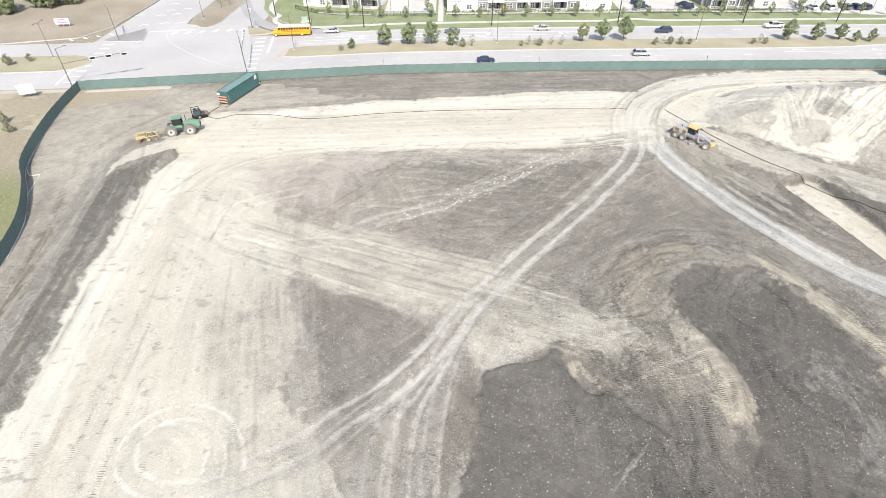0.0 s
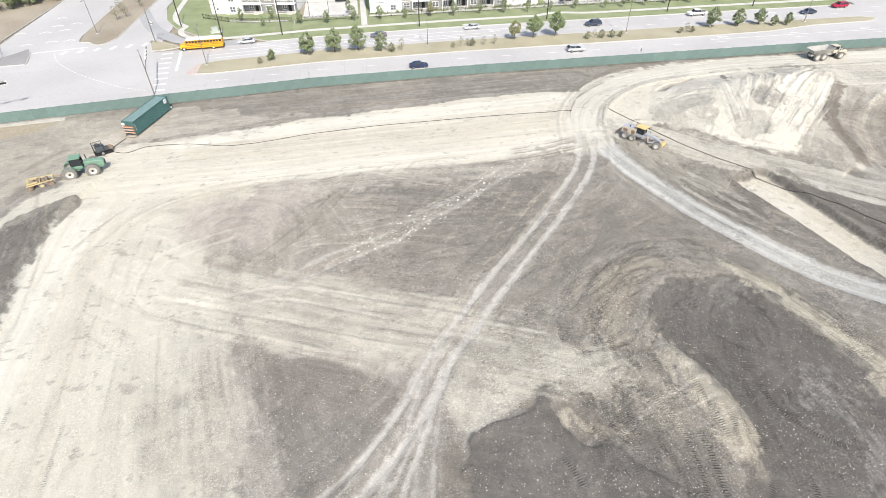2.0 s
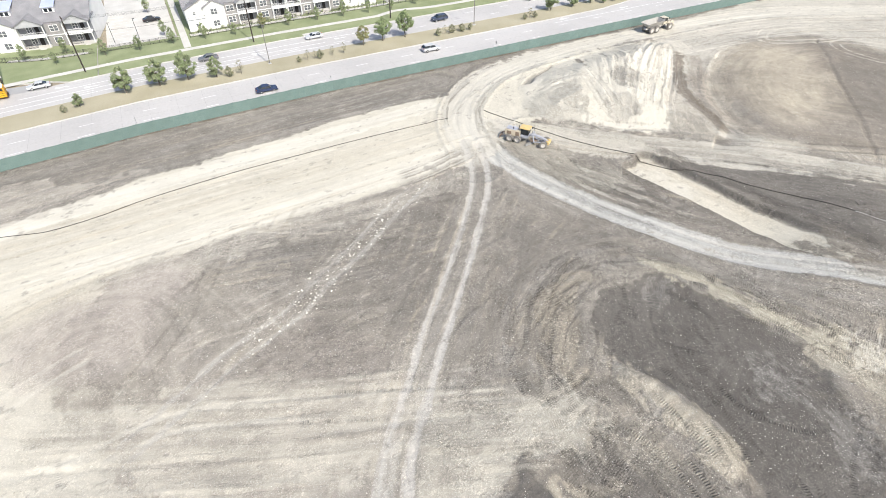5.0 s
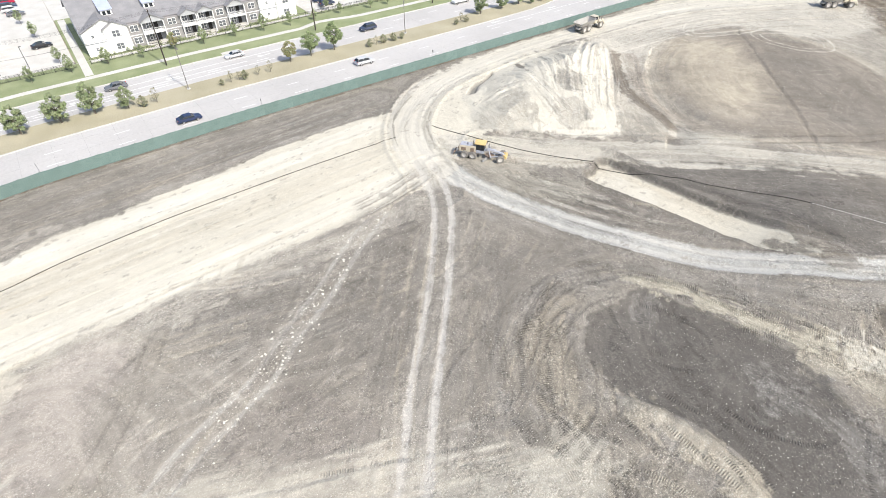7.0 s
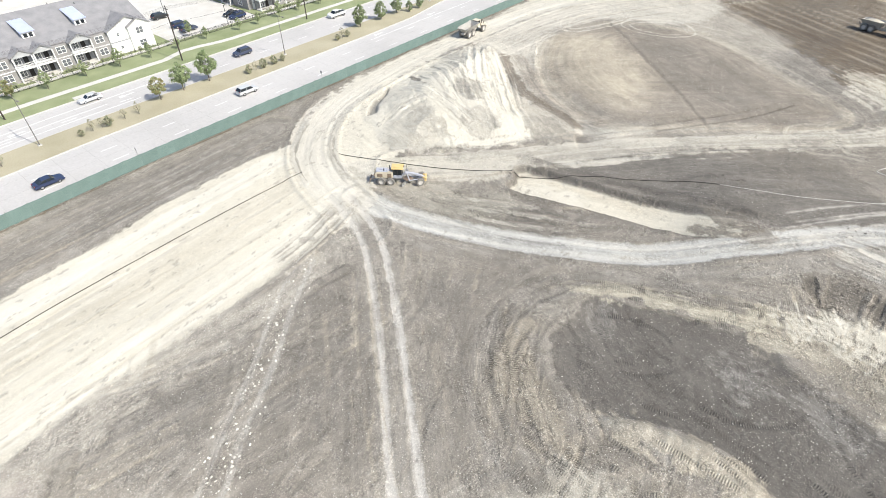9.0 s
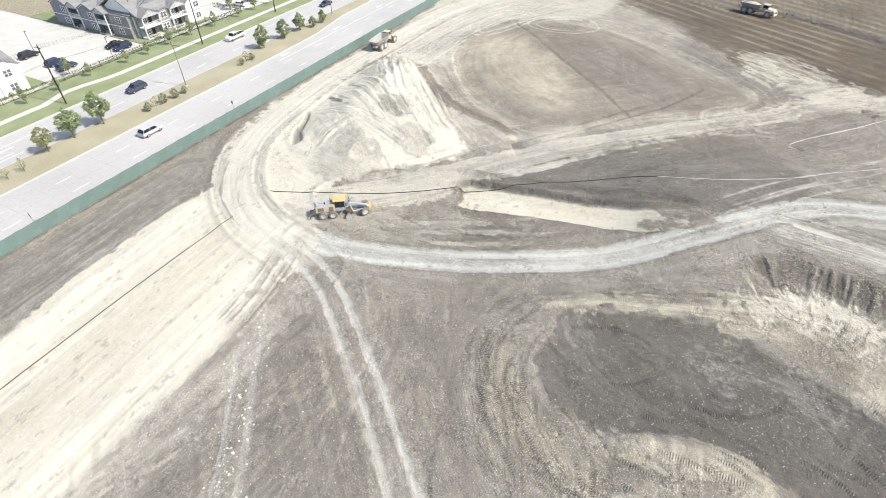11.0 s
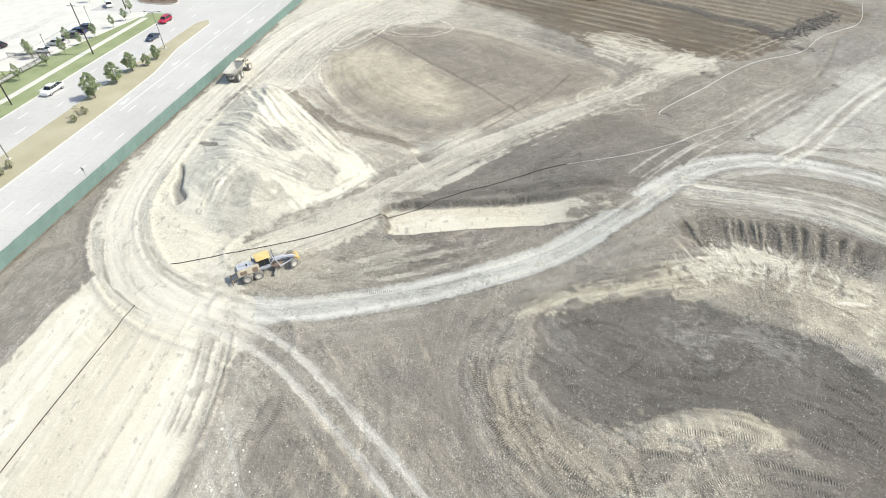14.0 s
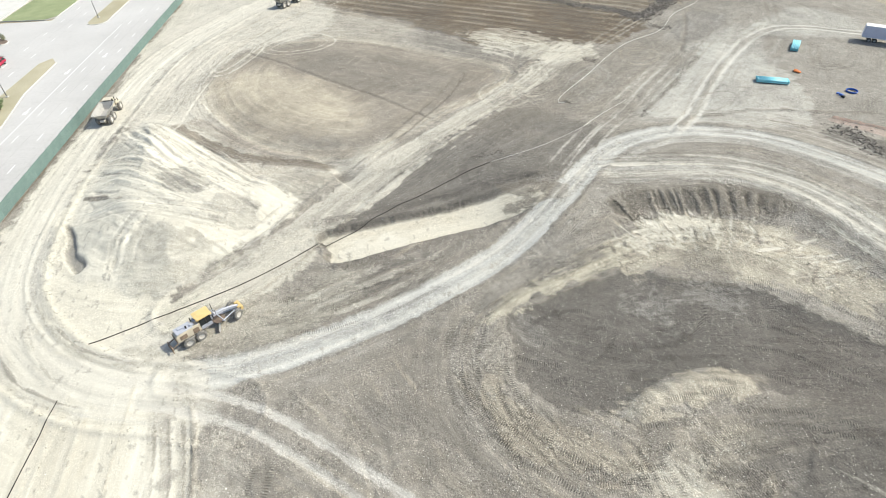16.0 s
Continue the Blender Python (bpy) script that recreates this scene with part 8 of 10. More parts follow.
def pipe_stack(x, y, turn, length, across, layers, label):
    p = holder("pipe_stack", x, y, ground_z(x, y) + 0.04, turn, label, "pipes", "stacks of blue water pipe")
    bm = bmesh.new()
    r, sides = 0.17, 12
    ends = []
    for u in (-length / 2, length / 2):
        ends.append([[bm.verts.new((u, q * math.cos(k * math.tau / sides), q * math.sin(k * math.tau / sides))) for k in range(sides)] for q in (r, r * 0.86)])
    for k in range(sides):
        j = (k + 1) % sides
        bm.faces.new((ends[0][0][k], ends[0][0][j], ends[1][0][j], ends[1][0][k]))
        bm.faces.new((ends[0][1][k], ends[1][1][k], ends[1][1][j], ends[0][1][j]))
        for e in ends:
            bm.faces.new((e[0][k], e[0][j], e[1][j], e[1][k]))
    rod(bm, (length / 2 - 0.35, 0, 0), (length / 2, 0, 0), r * 1.13, None, sides)
    me = mesh_of("pipe", bm, CYAN, True)
    for k in range(layers):
        for j in range(across):
            shared("pipe", me, p, pose(0.1 * ((j + k) % 2), (j - (across - 1) / 2) * 0.36, 0.28 + k * 0.36, 0, 0, 180 * (j % 2)))
    timber = mottled("timber", (0.35, 0.26, 0.16), (0.48, 0.37, 0.25), 3, 0.85)
    for u in (-length * 0.35, 0, length * 0.35):
        block("timber_bearer", p, timber, [(u, 0, 0, 0.12, across * 0.36 + 0.3, 0.1)], "", 0.005)
    return p


def ground_hose(pts, radius, label, mat=None):
    """A hose or cable lying along the ground."""
    line = rounded(pts, False, 10)
    cu = bpy.data.curves.new("hose", "CURVE")
    cu.dimensions, cu.bevel_depth, cu.bevel_resolution = "3D", radius, 2
    sp = cu.splines.new("POLY")
    sp.points.add(len(line) - 1)
    for i, (x, y) in enumerate(line):
        sp.points[i].co = (x, y, ground_z(x, y) + radius * 0.9, 1)
    cu.materials.append(mat or HOSE)
    return tagged(new("hose", cu), label, "hose")


grader(47.9, 95.9, -52.5)
tank_box(-49.6, 120.5, 72.6)
farm_tractor(-55.6, 100.9, 14).scale = (1.1, 1.1, 1.1)
disc_plough(-61.2, 98.2, 24).scale = (1.25, 1.05, 1.1)
pump(-54.8, 108.3, 30).scale = (1.1, 1.1, 1.3)
dump_truck(112.6, 129.6, 3, "pale beige six-wheel articulated dump truck driving along the fence")
dump_truck(185.0, 98.6, -36, "beige articulated dump truck parked in the far field", True)
dump_truck(181.6, 45.0, 250, "dusty pale dump truck working on the ploughed soil", True)
ground_hose([(-52.4, 113.8), (-53.2, 111.6), (-54, 109.6)], 0.06, "black hose between the container and the pump")
ground_hose([(-53.4, 108.6), (-50.5, 107.6), (-47, 109.4), (-39.4, 109.3), (-31.5, 107.2), (-24.3, 107.9), (-17.1, 109.4), (0.3, 111.1), (20, 111.5), (39.2, 111.2)], 0.05, "long black hose lying across the pale road")
ground_hose([(47.2, 110.6), (51, 102.6), (55.4, 93.6), (60.4, 86), (64.7, 80.4), (68, 74.6), (70.6, 70.4), (77, 60), (79.8, 53.5)], 0.06, "long black hose running past the grader to the trench")
ground_hose([(79.8, 53.5), (82.3, 46), (85.1, 40.2), (89.7, 33.4), (96, 26.7), (102, 19.2)], 0.022, "pale hose lying on dark soil", STRIPE_WHITE)
ground_hose([(102.7, 32.6), (103.4, 33.9), (107, 31.6), (115.9, 23.3), (125.6, 14.9), (134, 6.2), (141.1, -5.9), (153.4, -15.4), (164.6, -28.7), (183, -37)], 0.04, "pale irrigation pipe lying on the soil", STRIPE_WHITE)
ground_hose([(-79.6, 86.4), (-77.5, 84), (-76, 84.4), (-75.2, 82), (-73.4, 76), (-69.6, 69.6), (-66.4, 60)], 0.06, "pale hose lying along the foot of the fence", STRIPE_WHITE)
pipe_stack(104.6, -15.6, -112, 6.5, 6, 2, "bright cyan pipes in a long flat stack")
pipe_stack(122.8, -33.2, -39, 6.5, 5, 2, "bright cyan pipes in a second stack")


def box_trailer(x, y, turn):
    t = holder("box_trailer", x, y, ground_z(x, y), turn, "pale blue box trailer with a white roof parked on gravel", "trailer")
    block("box_body", t, PALE_BLUE, [(0, 0, 1.15, 13.0, 2.55, 2.75)], "", 0.05)
    block("roof", t, STRIPE_WHITE, [(0, 0, 3.9, 12.9, 2.5, 0.06)], "white roof", 0.02)
    block("chassis", t, BLACK_METAL, [(0, 0, 0.9, 12.4, 1.0, 0.25), (3.6, 0.9, 0, 0.15, 0.15, 1.1), (3.6, -0.9, 0, 0.15, 0.15, 1.1)])
    block("rub_rail", t, STRIPE_WHITE, [(0, s * 1.29, 1.12, 12.9, 0.04, 0.12) for s in (-1, 1)], "", 0.005)
    w = wheel_set(0.5, 0.3, TYRE, STEEL)
    for wx in (-4.6, -3.4):
        for s in (-1, 1):
            put_wheel(w, t, wx, s * 1.0, 0.5)
    return t


box_trailer(121.0, -57.6, 232)
# orange mesh and oddments in the yard
ob = holder("barrier_mesh", 84, -21, ground_z(84, -21), 228, "fallen orange plastic barrier mesh along an open cut", "barrier mesh")
bm = bmesh.new()
for i in range(14):
    for z in (0.06, 0.2, 0.34, 0.48):
        rod(bm, (-4.6 + i * 0.66, 0.12 * math.sin(i * 1.3), z + 0.06 * math.sin(i * 2.1)), (-3.94 + i * 0.66, 0.12 * math.sin((i + 1) * 1.3), z + 0.06 * math.sin((i + 1) * 2.1)), 0.03, None, 5)
part("net", bm, mottled("faded_orange_plastic", (0.58, 0.33, 0.25), (0.68, 0.43, 0.34), 3, 0.7, bump=0), ob)
bm = bmesh.new()
for i in range(5):
    rod(bm, (-4.6 + i * 2.2, 0, -0.2), (-4.6 + i * 2.2, 0, 1.0), 0.03, None, 6)
part("stake", bm, STEEL, ob)
bm = bmesh.new()
for k in range(3):
    bmesh.ops.create_icosphere(bm, subdivisions=2, radius=0.55, matrix=Matrix.Translation((0.5 * k, 0.3 * (k % 2), 0.2)) @ Matrix.Diagonal((1.1, 0.8, 0.45, 1)))
for v in bm.verts:
    v.co += Vector((noise.noise(v.co * 3), noise.noise(v.co * 3 + Vector((5, 0, 0))), 0.3 * noise.noise(v.co * 4))) * 0.25
bundle = part("barrier_roll", bm, ORANGE)
bundle.matrix_basis = pose(108.4, -24.6, ground_z(108.4, -24.6))
tagged(bundle, "crumpled heap of orange barrier mesh on gravel", "barrier mesh")
coil = holder("pipe_coil", 97.2, -29.4, ground_z(97.2, -29.4), 0, "coil of blue plastic pipe lying flat", "pipe coil")
bm = bmesh.new()
for k in range(4):
    n = 28
    ring = [(1.05 + 0.05 * (k % 2)) * Vector((math.cos(i * math.tau / n), math.sin(i * math.tau / n), 0)) + Vector((0, 0, 0.07 + 0.09 * k)) for i in range(n)]
    for a, b in zip(ring, ring[1:] + ring[:1]):
        rod(bm, a, b, 0.06, None, 5)
part("coil", bm, BLUE, coil)
crate = holder("fitting_crate", 95.9, -26.0, ground_z(95.9, -26), 20, "blue pipe fittings beside a dark crate", "pipe fittings")
block("fitting", crate, BLUE, [(0, 0, 0, 0.9, 0.5, 0.35), (0.9, -0.2, 0, 0.4, 0.6, 0.3)], "", 0.05)
block("crate", crate, BLACK_METAL, [(-0.8, 0.6, 0, 0.6, 0.5, 0.4)], "dark crate", 0.03)

# ---- loose stones and clods ----
def scatter(name, spots, mat, label, category, seed=1):
    """One joined heap of small rough stones: (x, y, size) each."""
    rng = np.random.RandomState(seed)
    base = bmesh.new()
    bmesh.ops.create_icosphere(base, subdivisions=1, radius=1)
    bv = np.array([v.co for v in base.verts])
    bf = np.array([[v.index for v in f.verts] for f in base.faces])
    base.free()
    verts, faces = [], []
    for i, (x, y, s) in enumerate(spots):
        a = rng.uniform(0, math.tau)
        q = bv * rng.uniform(0.6, 1.35, (len(bv), 1)) * np.array([1, rng.uniform(0.6, 1), rng.uniform(0.4, 0.75)]) * s
        c, sn = math.cos(a), math.sin(a)
        q = np.stack([q[:, 0] * c - q[:, 1] * sn + x, q[:, 0] * sn + q[:, 1] * c + y, q[:, 2] + ground_z(x, y) + s * 0.2], 1)
        faces.append(bf + i * len(bv))
        verts.append(q)
    me = bpy.data.meshes.new(name)
    me.from_pydata(np.concatenate(verts).tolist(), [], np.concatenate(faces).tolist())
    me.materials.append(mat)
    return tagged(new(name, me), label, category, kind="stuff")


STONE = mottled("limestone", (0.52, 0.49, 0.43), (0.72, 0.70, 0.64), 1.5, 0.9, bump=0.3)
CLOD = mottled("dark_clod", (0.12, 0.107, 0.096), (0.21, 0.19, 0.17), 1.5, 0.95, bump=0.4)
rng = np.random.RandomState(12)


def beside(pts, spread_, count, lo, hi, power=3.0):
    line = rounded(pts, False, 8)
    out = []
    for _ in range(count):
        i = rng.randint(0, len(line) - 1)
        p = line[i] + (line[i + 1] - line[i]) * rng.rand() + rng.normal(0, spread_, 2)
        out.append((p[0], p[1], 0.40 * (lo + (hi - lo) * rng.rand() ** power)))
    return out


white = beside([(26, 93.2), (16.9, 87.5), (9.5, 81.8), (2.2, 77.1), (-2.6, 73.5), (-10.6, 70)], 1.3, 460, 0.09, 0.5)
white += beside([(22, 88), (6, 82), (-10, 74), (-18, 66)], 6.0, 380, 0.04, 0.26)
white += beside([(30, 88), (18, 74), (4, 56)], 7.0, 420, 0.04, 0.20)
white += beside([(-20, 62), (-4, 52), (14, 46)], 6.0, 260, 0.04, 0.22)
white += beside([(-14, 45), (-10, 38), (-6, 42)], 4.0, 120, 0.04, 0.24)
white += beside([(4, 34), (12, 30), (18, 34)], 6.0, 160, 0.04, 0.2)
white += beside([(36, 50), (42, 40), (38, 24)], 7.0, 420, 0.04, 0.2)
white += beside([(48, 68), (60, 53), (72, 40), (83, 24)], 3.2, 420, 0.04, 0.18)
white += beside([(40, 96), (44, 80), (50, 66)], 4.5, 260, 0.04, 0.18)
white += beside([(56, 36), (52, 22), (42, 14)], 5.0, 260, 0.05, 0.25)
white += beside([(76, 64), (88, 50), (100, 40)], 6.0, 200, 0.05, 0.22)
white += beside([(100, 4), (118, -14), (96, -20)], 10.0, 260, 0.06, 0.25)
white += beside([(68, 118), (76, 106), (82, 92)], 8.0, 60, 0.06, 0.3)
white += beside([(118, 90), (128, 70), (110, 60)], 10.0, 160, 0.06, 0.25)
white += beside([(34, 56), (40, 48), (44, 38), (40, 26), (30, 14)], 5.0, 420, 0.04, 0.15, 3.5)
white += beside([(46, 36), (44, 30), (40, 32), (36, 36)], 1.6, 300, 0.04, 0.2, 3.0)
white += beside([(8, 38), (12, 32), (10, 24)], 4.5, 300, 0.05, 0.16, 2.0)
white += beside([(20, 60), (25, 50), (24, 38), (20, 24)], 3.5, 500, 0.05, 0.17, 2.0)
white += beside([(34, 92), (28, 82), (20, 72), (10, 60), (2, 50)], 1.6, 500, 0.05, 0.16, 2.0)
white += beside([(60, 34), (58, 24), (52, 13), (42, 8)], 2.5, 320, 0.05, 0.22, 2.0)
scatter("loose_stones", white, STONE, "scattered white limestone pieces on the soil", "stones", 3)
dark = beside([(-54.2, 91), (-55.8, 84), (-55.5, 76), (-54.3, 66), (-53.3, 56), (-51.2, 43), (-50.2, 34), (-47.6, 15)], 0.55, 1300, 0.06, 0.30, 2.0)
dark += beside([(68, 83.4), (71.2, 68.4), (73.8, 54.4), (75, 46)], 0.75, 900, 0.06, 0.3, 2.0)
dark += beside([(57.4, 80), (60.6, 67), (63.2, 54.6)], 0.4, 420, 0.05, 0.2, 2.0)
dark += beside([(-60, 127.2), (-16, 132.6), (20, 133.9), (120, 134.2), (180, 133.6)], 0.3, 2200, 0.06, 0.26, 2.0)
dark += beside([(88, 36), (92, 31.6)], 1.4, 120, 0.08, 0.3, 2.0)
dark += beside([(110, 36), (112, 34)], 1.2, 100, 0.08, 0.3, 2.0)
dark += beside([(83, -15.6), (79, -17), (74, -17), (70, -17.4)], 1.6, 700, 0.1, 0.7, 2.0)
dark += beside([(190, 50), (180.4, 29.5), (174.7, 18.6), (165.7, 8.2), (159, -0.7), (151, -3.8)], 1.5, 1500, 0.2, 0.9, 2.0)
dark += beside([(151, -3.8), (160.2, -13.5), (171, -24.5)], 1.6, 900, 0.2, 1.1, 2.0)
dark += beside([(144.6, -4.9), (142, -9.6)], 1.2, 140, 0.15, 0.7, 2.0)
dark += beside([(125, 20.6), (123.2, 18.6)], 0.8, 140, 0.1, 0.5, 2.0)
dark += beside([(103.7, 32.5), (102.6, 31.8)], 0.5, 70, 0.1, 0.4, 2.0) + beside([(82.4, 55.7), (83.7, 51.2), (80.1, 53)], 0.7, 160, 0.1, 0.5, 2.0)
dark += beside([(92.8, 18.9), (97.2, 16.4), (105.7, 7.9), (114.9, -0.1), (122, -7.1)], 0.6, 420, 0.1, 0.4, 2.0)
dark += beside([(74, 42), (80, 33.5), (82, 28)], 0.8, 120, 0.1, 0.35, 2.0)
dark += beside([(60, 44), (65, 36), (66, 26), (62, 17)], 1.8, 420, 0.05, 0.25, 2.0)
dark += beside([(148, 60), (140, 44), (134, 30)], 4.0, 300, 0.1, 0.4, 2.0)
scatter("soil_clods", dark, CLOD, "rough dark clods along cut edges and spoil", "clods", 4)


# crumbs of every soil, in its own colour, along the edges of the ways and in rough patches
def soil_material():
    m, n, l, b = material("crumbled_soil", 0.95, 0, 0.1)
    own = n.new("ShaderNodeAttribute")
    own.attribute_name = "soil"
    grain = n.new("ShaderNodeTexNoise")
    grain.inputs["Scale"].default_value = 14
    co = n.new("ShaderNodeTexCoord")
    l.new(co.outputs["Object"], grain.inputs["Vector"])
    vary = n.new("ShaderNodeMapRange")
    vary.inputs[3].default_value, vary.inputs[4].default_value = 0.75, 1.2
    l.new(grain.outputs["Fac"], vary.inputs[0])
    scaled = n.new("ShaderNodeVectorMath")
    scaled.operation = "SCALE"
    l.new(own.outputs["Color"], scaled.inputs[0])
    l.new(vary.outputs[0], scaled.inputs["Scale"])
    l.new(scaled.outputs[0], b.inputs["Base Color"])
    return m


def crumbs(name, spots, label, seed):
    """Eight-sided crumbs lying in the soil, (x, y, size) each, taking the soil's colour where they lie."""
    r = np.random.RandomState(seed)
    p = np.array(spots)
    i = np.clip(np.searchsorted(GX, p[:, 0]), 1, GX.size - 2)
    j = np.clip(np.searchsorted(GY, p[:, 1]), 1, GY.size - 2)
    at = j * GX.size + i
    n = len(p)
    corner = np.array([(1, 0, 0), (0, 1, 0), (-1, 0, 0), (0, -1, 0), (0, 0, 1), (0, 0, -1)], float)
    tri = np.array([(0, 1, 4), (1, 2, 4), (2, 3, 4), (3, 0, 4), (1, 0, 5), (2, 1, 5), (3, 2, 5), (0, 3, 5)])
    turn = r.uniform(0, math.tau, n)
    q = corner[None] * r.uniform(0.6, 1.3, (n, 6, 1)) * p[:, 2][:, None, None] * np.array([1, 1, 0.6])
    c, s = np.cos(turn)[:, None], np.sin(turn)[:, None]
    q = np.stack([q[..., 0] * c - q[..., 1] * s + p[:, 0:1], q[..., 0] * s + q[..., 1] * c + p[:, 1:2], q[..., 2] + Z[at][:, None] + 0.25 * p[:, 2:3]], 2)
    me = bpy.data.meshes.new(name)
    me.from_pydata(q.reshape(-1, 3).tolist(), [], (tri[None] + 6 * np.arange(n)[:, None, None]).reshape(-1, 3).tolist())
    colour = me.attributes.new("soil", "FLOAT_COLOR", "POINT")
    tint = np.concatenate([np.clip(SOIL[at] * np.where(SOIL[at][:, 1:2] > 0.4, r.uniform(0.75, 1.05, (n, 1)), r.uniform(0.9, 1.35, (n, 1))), 0.04, 0.7), np.ones((n, 1))], 1)
    colour.data.foreach_set("color", np.repeat(tint, 6, 0).astype(np.float32).ravel())
    me.materials.append(soil_material())
    return tagged(new(name, me), label, "soil crumbs", kind="stuff")


def rims(pts, off, spread_, count, lo, hi):
    """Spots along both edges of a way."""
    line = rounded(pts, False, 8)
    out = []
    for _ in range(count):
        i = rng.randint(0, len(line) - 1)
        d = line[i + 1] - line[i]
        side = np.array([-d[1], d[0]]) / max(np.hypot(*d), 1e-6) * (off * (1 if rng.rand() > 0.5 else -1) + rng.normal(0, spread_))
        p = line[i] + d * rng.rand() + side
        out.append((p[0], p[1], lo + (hi - lo) * rng.rand() ** 2.5))
    return out


fine = rims(HAUL, 2.7, 0.4, 1700, 0.03, 0.17) + rims(TRENCH, 4.0, 0.6, 2000, 0.04, 0.2) + rims(ROAD_TWO, 4.4, 0.6, 1300, 0.04, 0.2)
fine += rims(TURN_ROAD, 4.6, 0.7, 1500, 0.04, 0.2) + rims(HAUL_LOW, 3.4, 1.2, 1500, 0.03, 0.15) + rims(YARD, 2.6, 0.8, 900, 0.05, 0.2)
fine += rims(TWIN, 2.2, 0.5, 900, 0.02, 0.10) + rims(ARENA + ARENA[:1], 2.4, 0.8, 1500, 0.05, 0.2) + rims(EAST_BANK, 2.0, 1.6, 600, 0.03, 0.16)
fine += rims([(-46, 112), (-20, 116.8), (6, 120.4), (40, 123.6)], 0.3, 0.7, 900, 0.03, 0.18) + rims([(-26, 92), (4, 92.6), (30, 94)], 0.2, 0.5, 600, 0.03, 0.13)
for q in SWEPT:
    fine += rims(q, 0.9, 0.8, 150, 0.04, 0.18)
while len(fine) < 21500:
    x, y = rng.uniform(-58, 150, 400), rng.uniform(-20, 130, 400)
    good = fbm(x, y, 8, 4, 92) > 0.60
    fine += [(a, b, 0.025 + 0.11 * rng.rand() ** 3) for a, b in zip(x[good], y[good])]
crumbs("soil_crumbs", fine, "crumbs of cream and grey-brown soil thrown up beside tracks", 5)

# ---- street furniture ----
def street_lamp(x, y, turn, height=9.3):
    t = holder("street_lamp", x, y, TOP_Z, turn, "tall weathered steel street lamp with two short arms", "street lamp", "street lamps along the median")
    bm = bmesh.new()
    rod(bm, (0, 0, 0), (0, 0, height), 0.11, 0.06, 10)
    part("pole", bm, POLE_STEEL, t)
    block("base", t, KERB, [(0, 0, -0.1, 0.7, 0.7, 0.25)], "concrete base", 0.03)
    for s in (-1, 1):
        arm = bars("arm", t, POLE_STEEL, [((0, 0, height - 0.1), (0, s * 0.9, height + 0.15), 0.045), ((0, s * 0.9, height + 0.15), (0, s * 1.7, height + 0.18), 0.04)])
        block("lamp_head", arm, POLE_STEEL, [(0, s * 1.95, height + 0.08, 0.34, 0.75, 0.14)], "", 0.04)
    return t


def utility_pole(x, y, height=12.5):
    t = holder("utility_pole", x, y, TOP_Z, 0, "dark creosoted timber utility pole with a crossarm", "utility pole", "utility poles along the lawn")
    bm = bmesh.new()
    rod(bm, (0, 0, -0.3), (0, 0, height), 0.17, 0.11, 10)
    part("pole", bm, POLE_WOOD, t)
    block("crossarm", t, POLE_WOOD, [(0, 0.14, height - 0.8, 0.1, 2.4, 0.13)])
    for k in (-1.05, -0.4, 0.4, 1.05):
        bm = bmesh.new()
        bmesh.ops.create_cone(bm, cap_ends=True, segments=8, radius1=0.06, radius2=0.03, depth=0.18, matrix=Matrix.Translation((0, 0.14 + k, height - 0.58)))
        part("insulator", bm, STEEL, t)
    return t


LAMP_X = (-43.9, 13.7, 71.0, 127.0, 184.0)
for x in LAMP_X:
    street_lamp(x, fence_y(x) + 22.3 if x < 120 else fence_y(x) + 22.6, 0)
street_lamp(-109, 146.3, 0)
street_lamp(-80.6, 183.1, 0)
UTILITY = [(-57.6, 186), (-43.6, 173.6), (-26.6, 172.4), (13.3, 173.2), (52.6, 173.6), (91.8, 174.0), (121.2, 174.6), (158, 189)]
for x, y in UTILITY:
    utility_pole(x, y, 12.8)
# overhead wires between the poles
for k, (h, dy) in enumerate(((12.3, -0.9), (12.3, -0.26), (12.3, 0.54), (12.3, 1.2), (9.0, 0.1))):
    cu = bpy.data.curves.new("overhead_wire", "CURVE")
    cu.dimensions, cu.bevel_depth, cu.bevel_resolution = "3D", 0.012 if k < 4 else 0.022, 0
    sp = cu.splines.new("POLY")
    pts = []
    run = UTILITY[2:7]
    for a, b in zip(run[:-1], run[1:]):
        for i in range(10):
            u = i / 10
            pts.append((a[0] + (b[0] - a[0]) * u, a[1] + (b[1] - a[1]) * u + dy, h - 0.9 * 4 * u * (1 - u)))
    sp.points.add(len(pts) - 1)
    for i, q in enumerate(pts):
        sp.points[i].co = (*q, 1)
    cu.materials.append(BLACK_METAL)
    tagged(new("overhead_wire", cu), "thin dark overhead wire sagging between timber poles", "wire", "overhead wires")


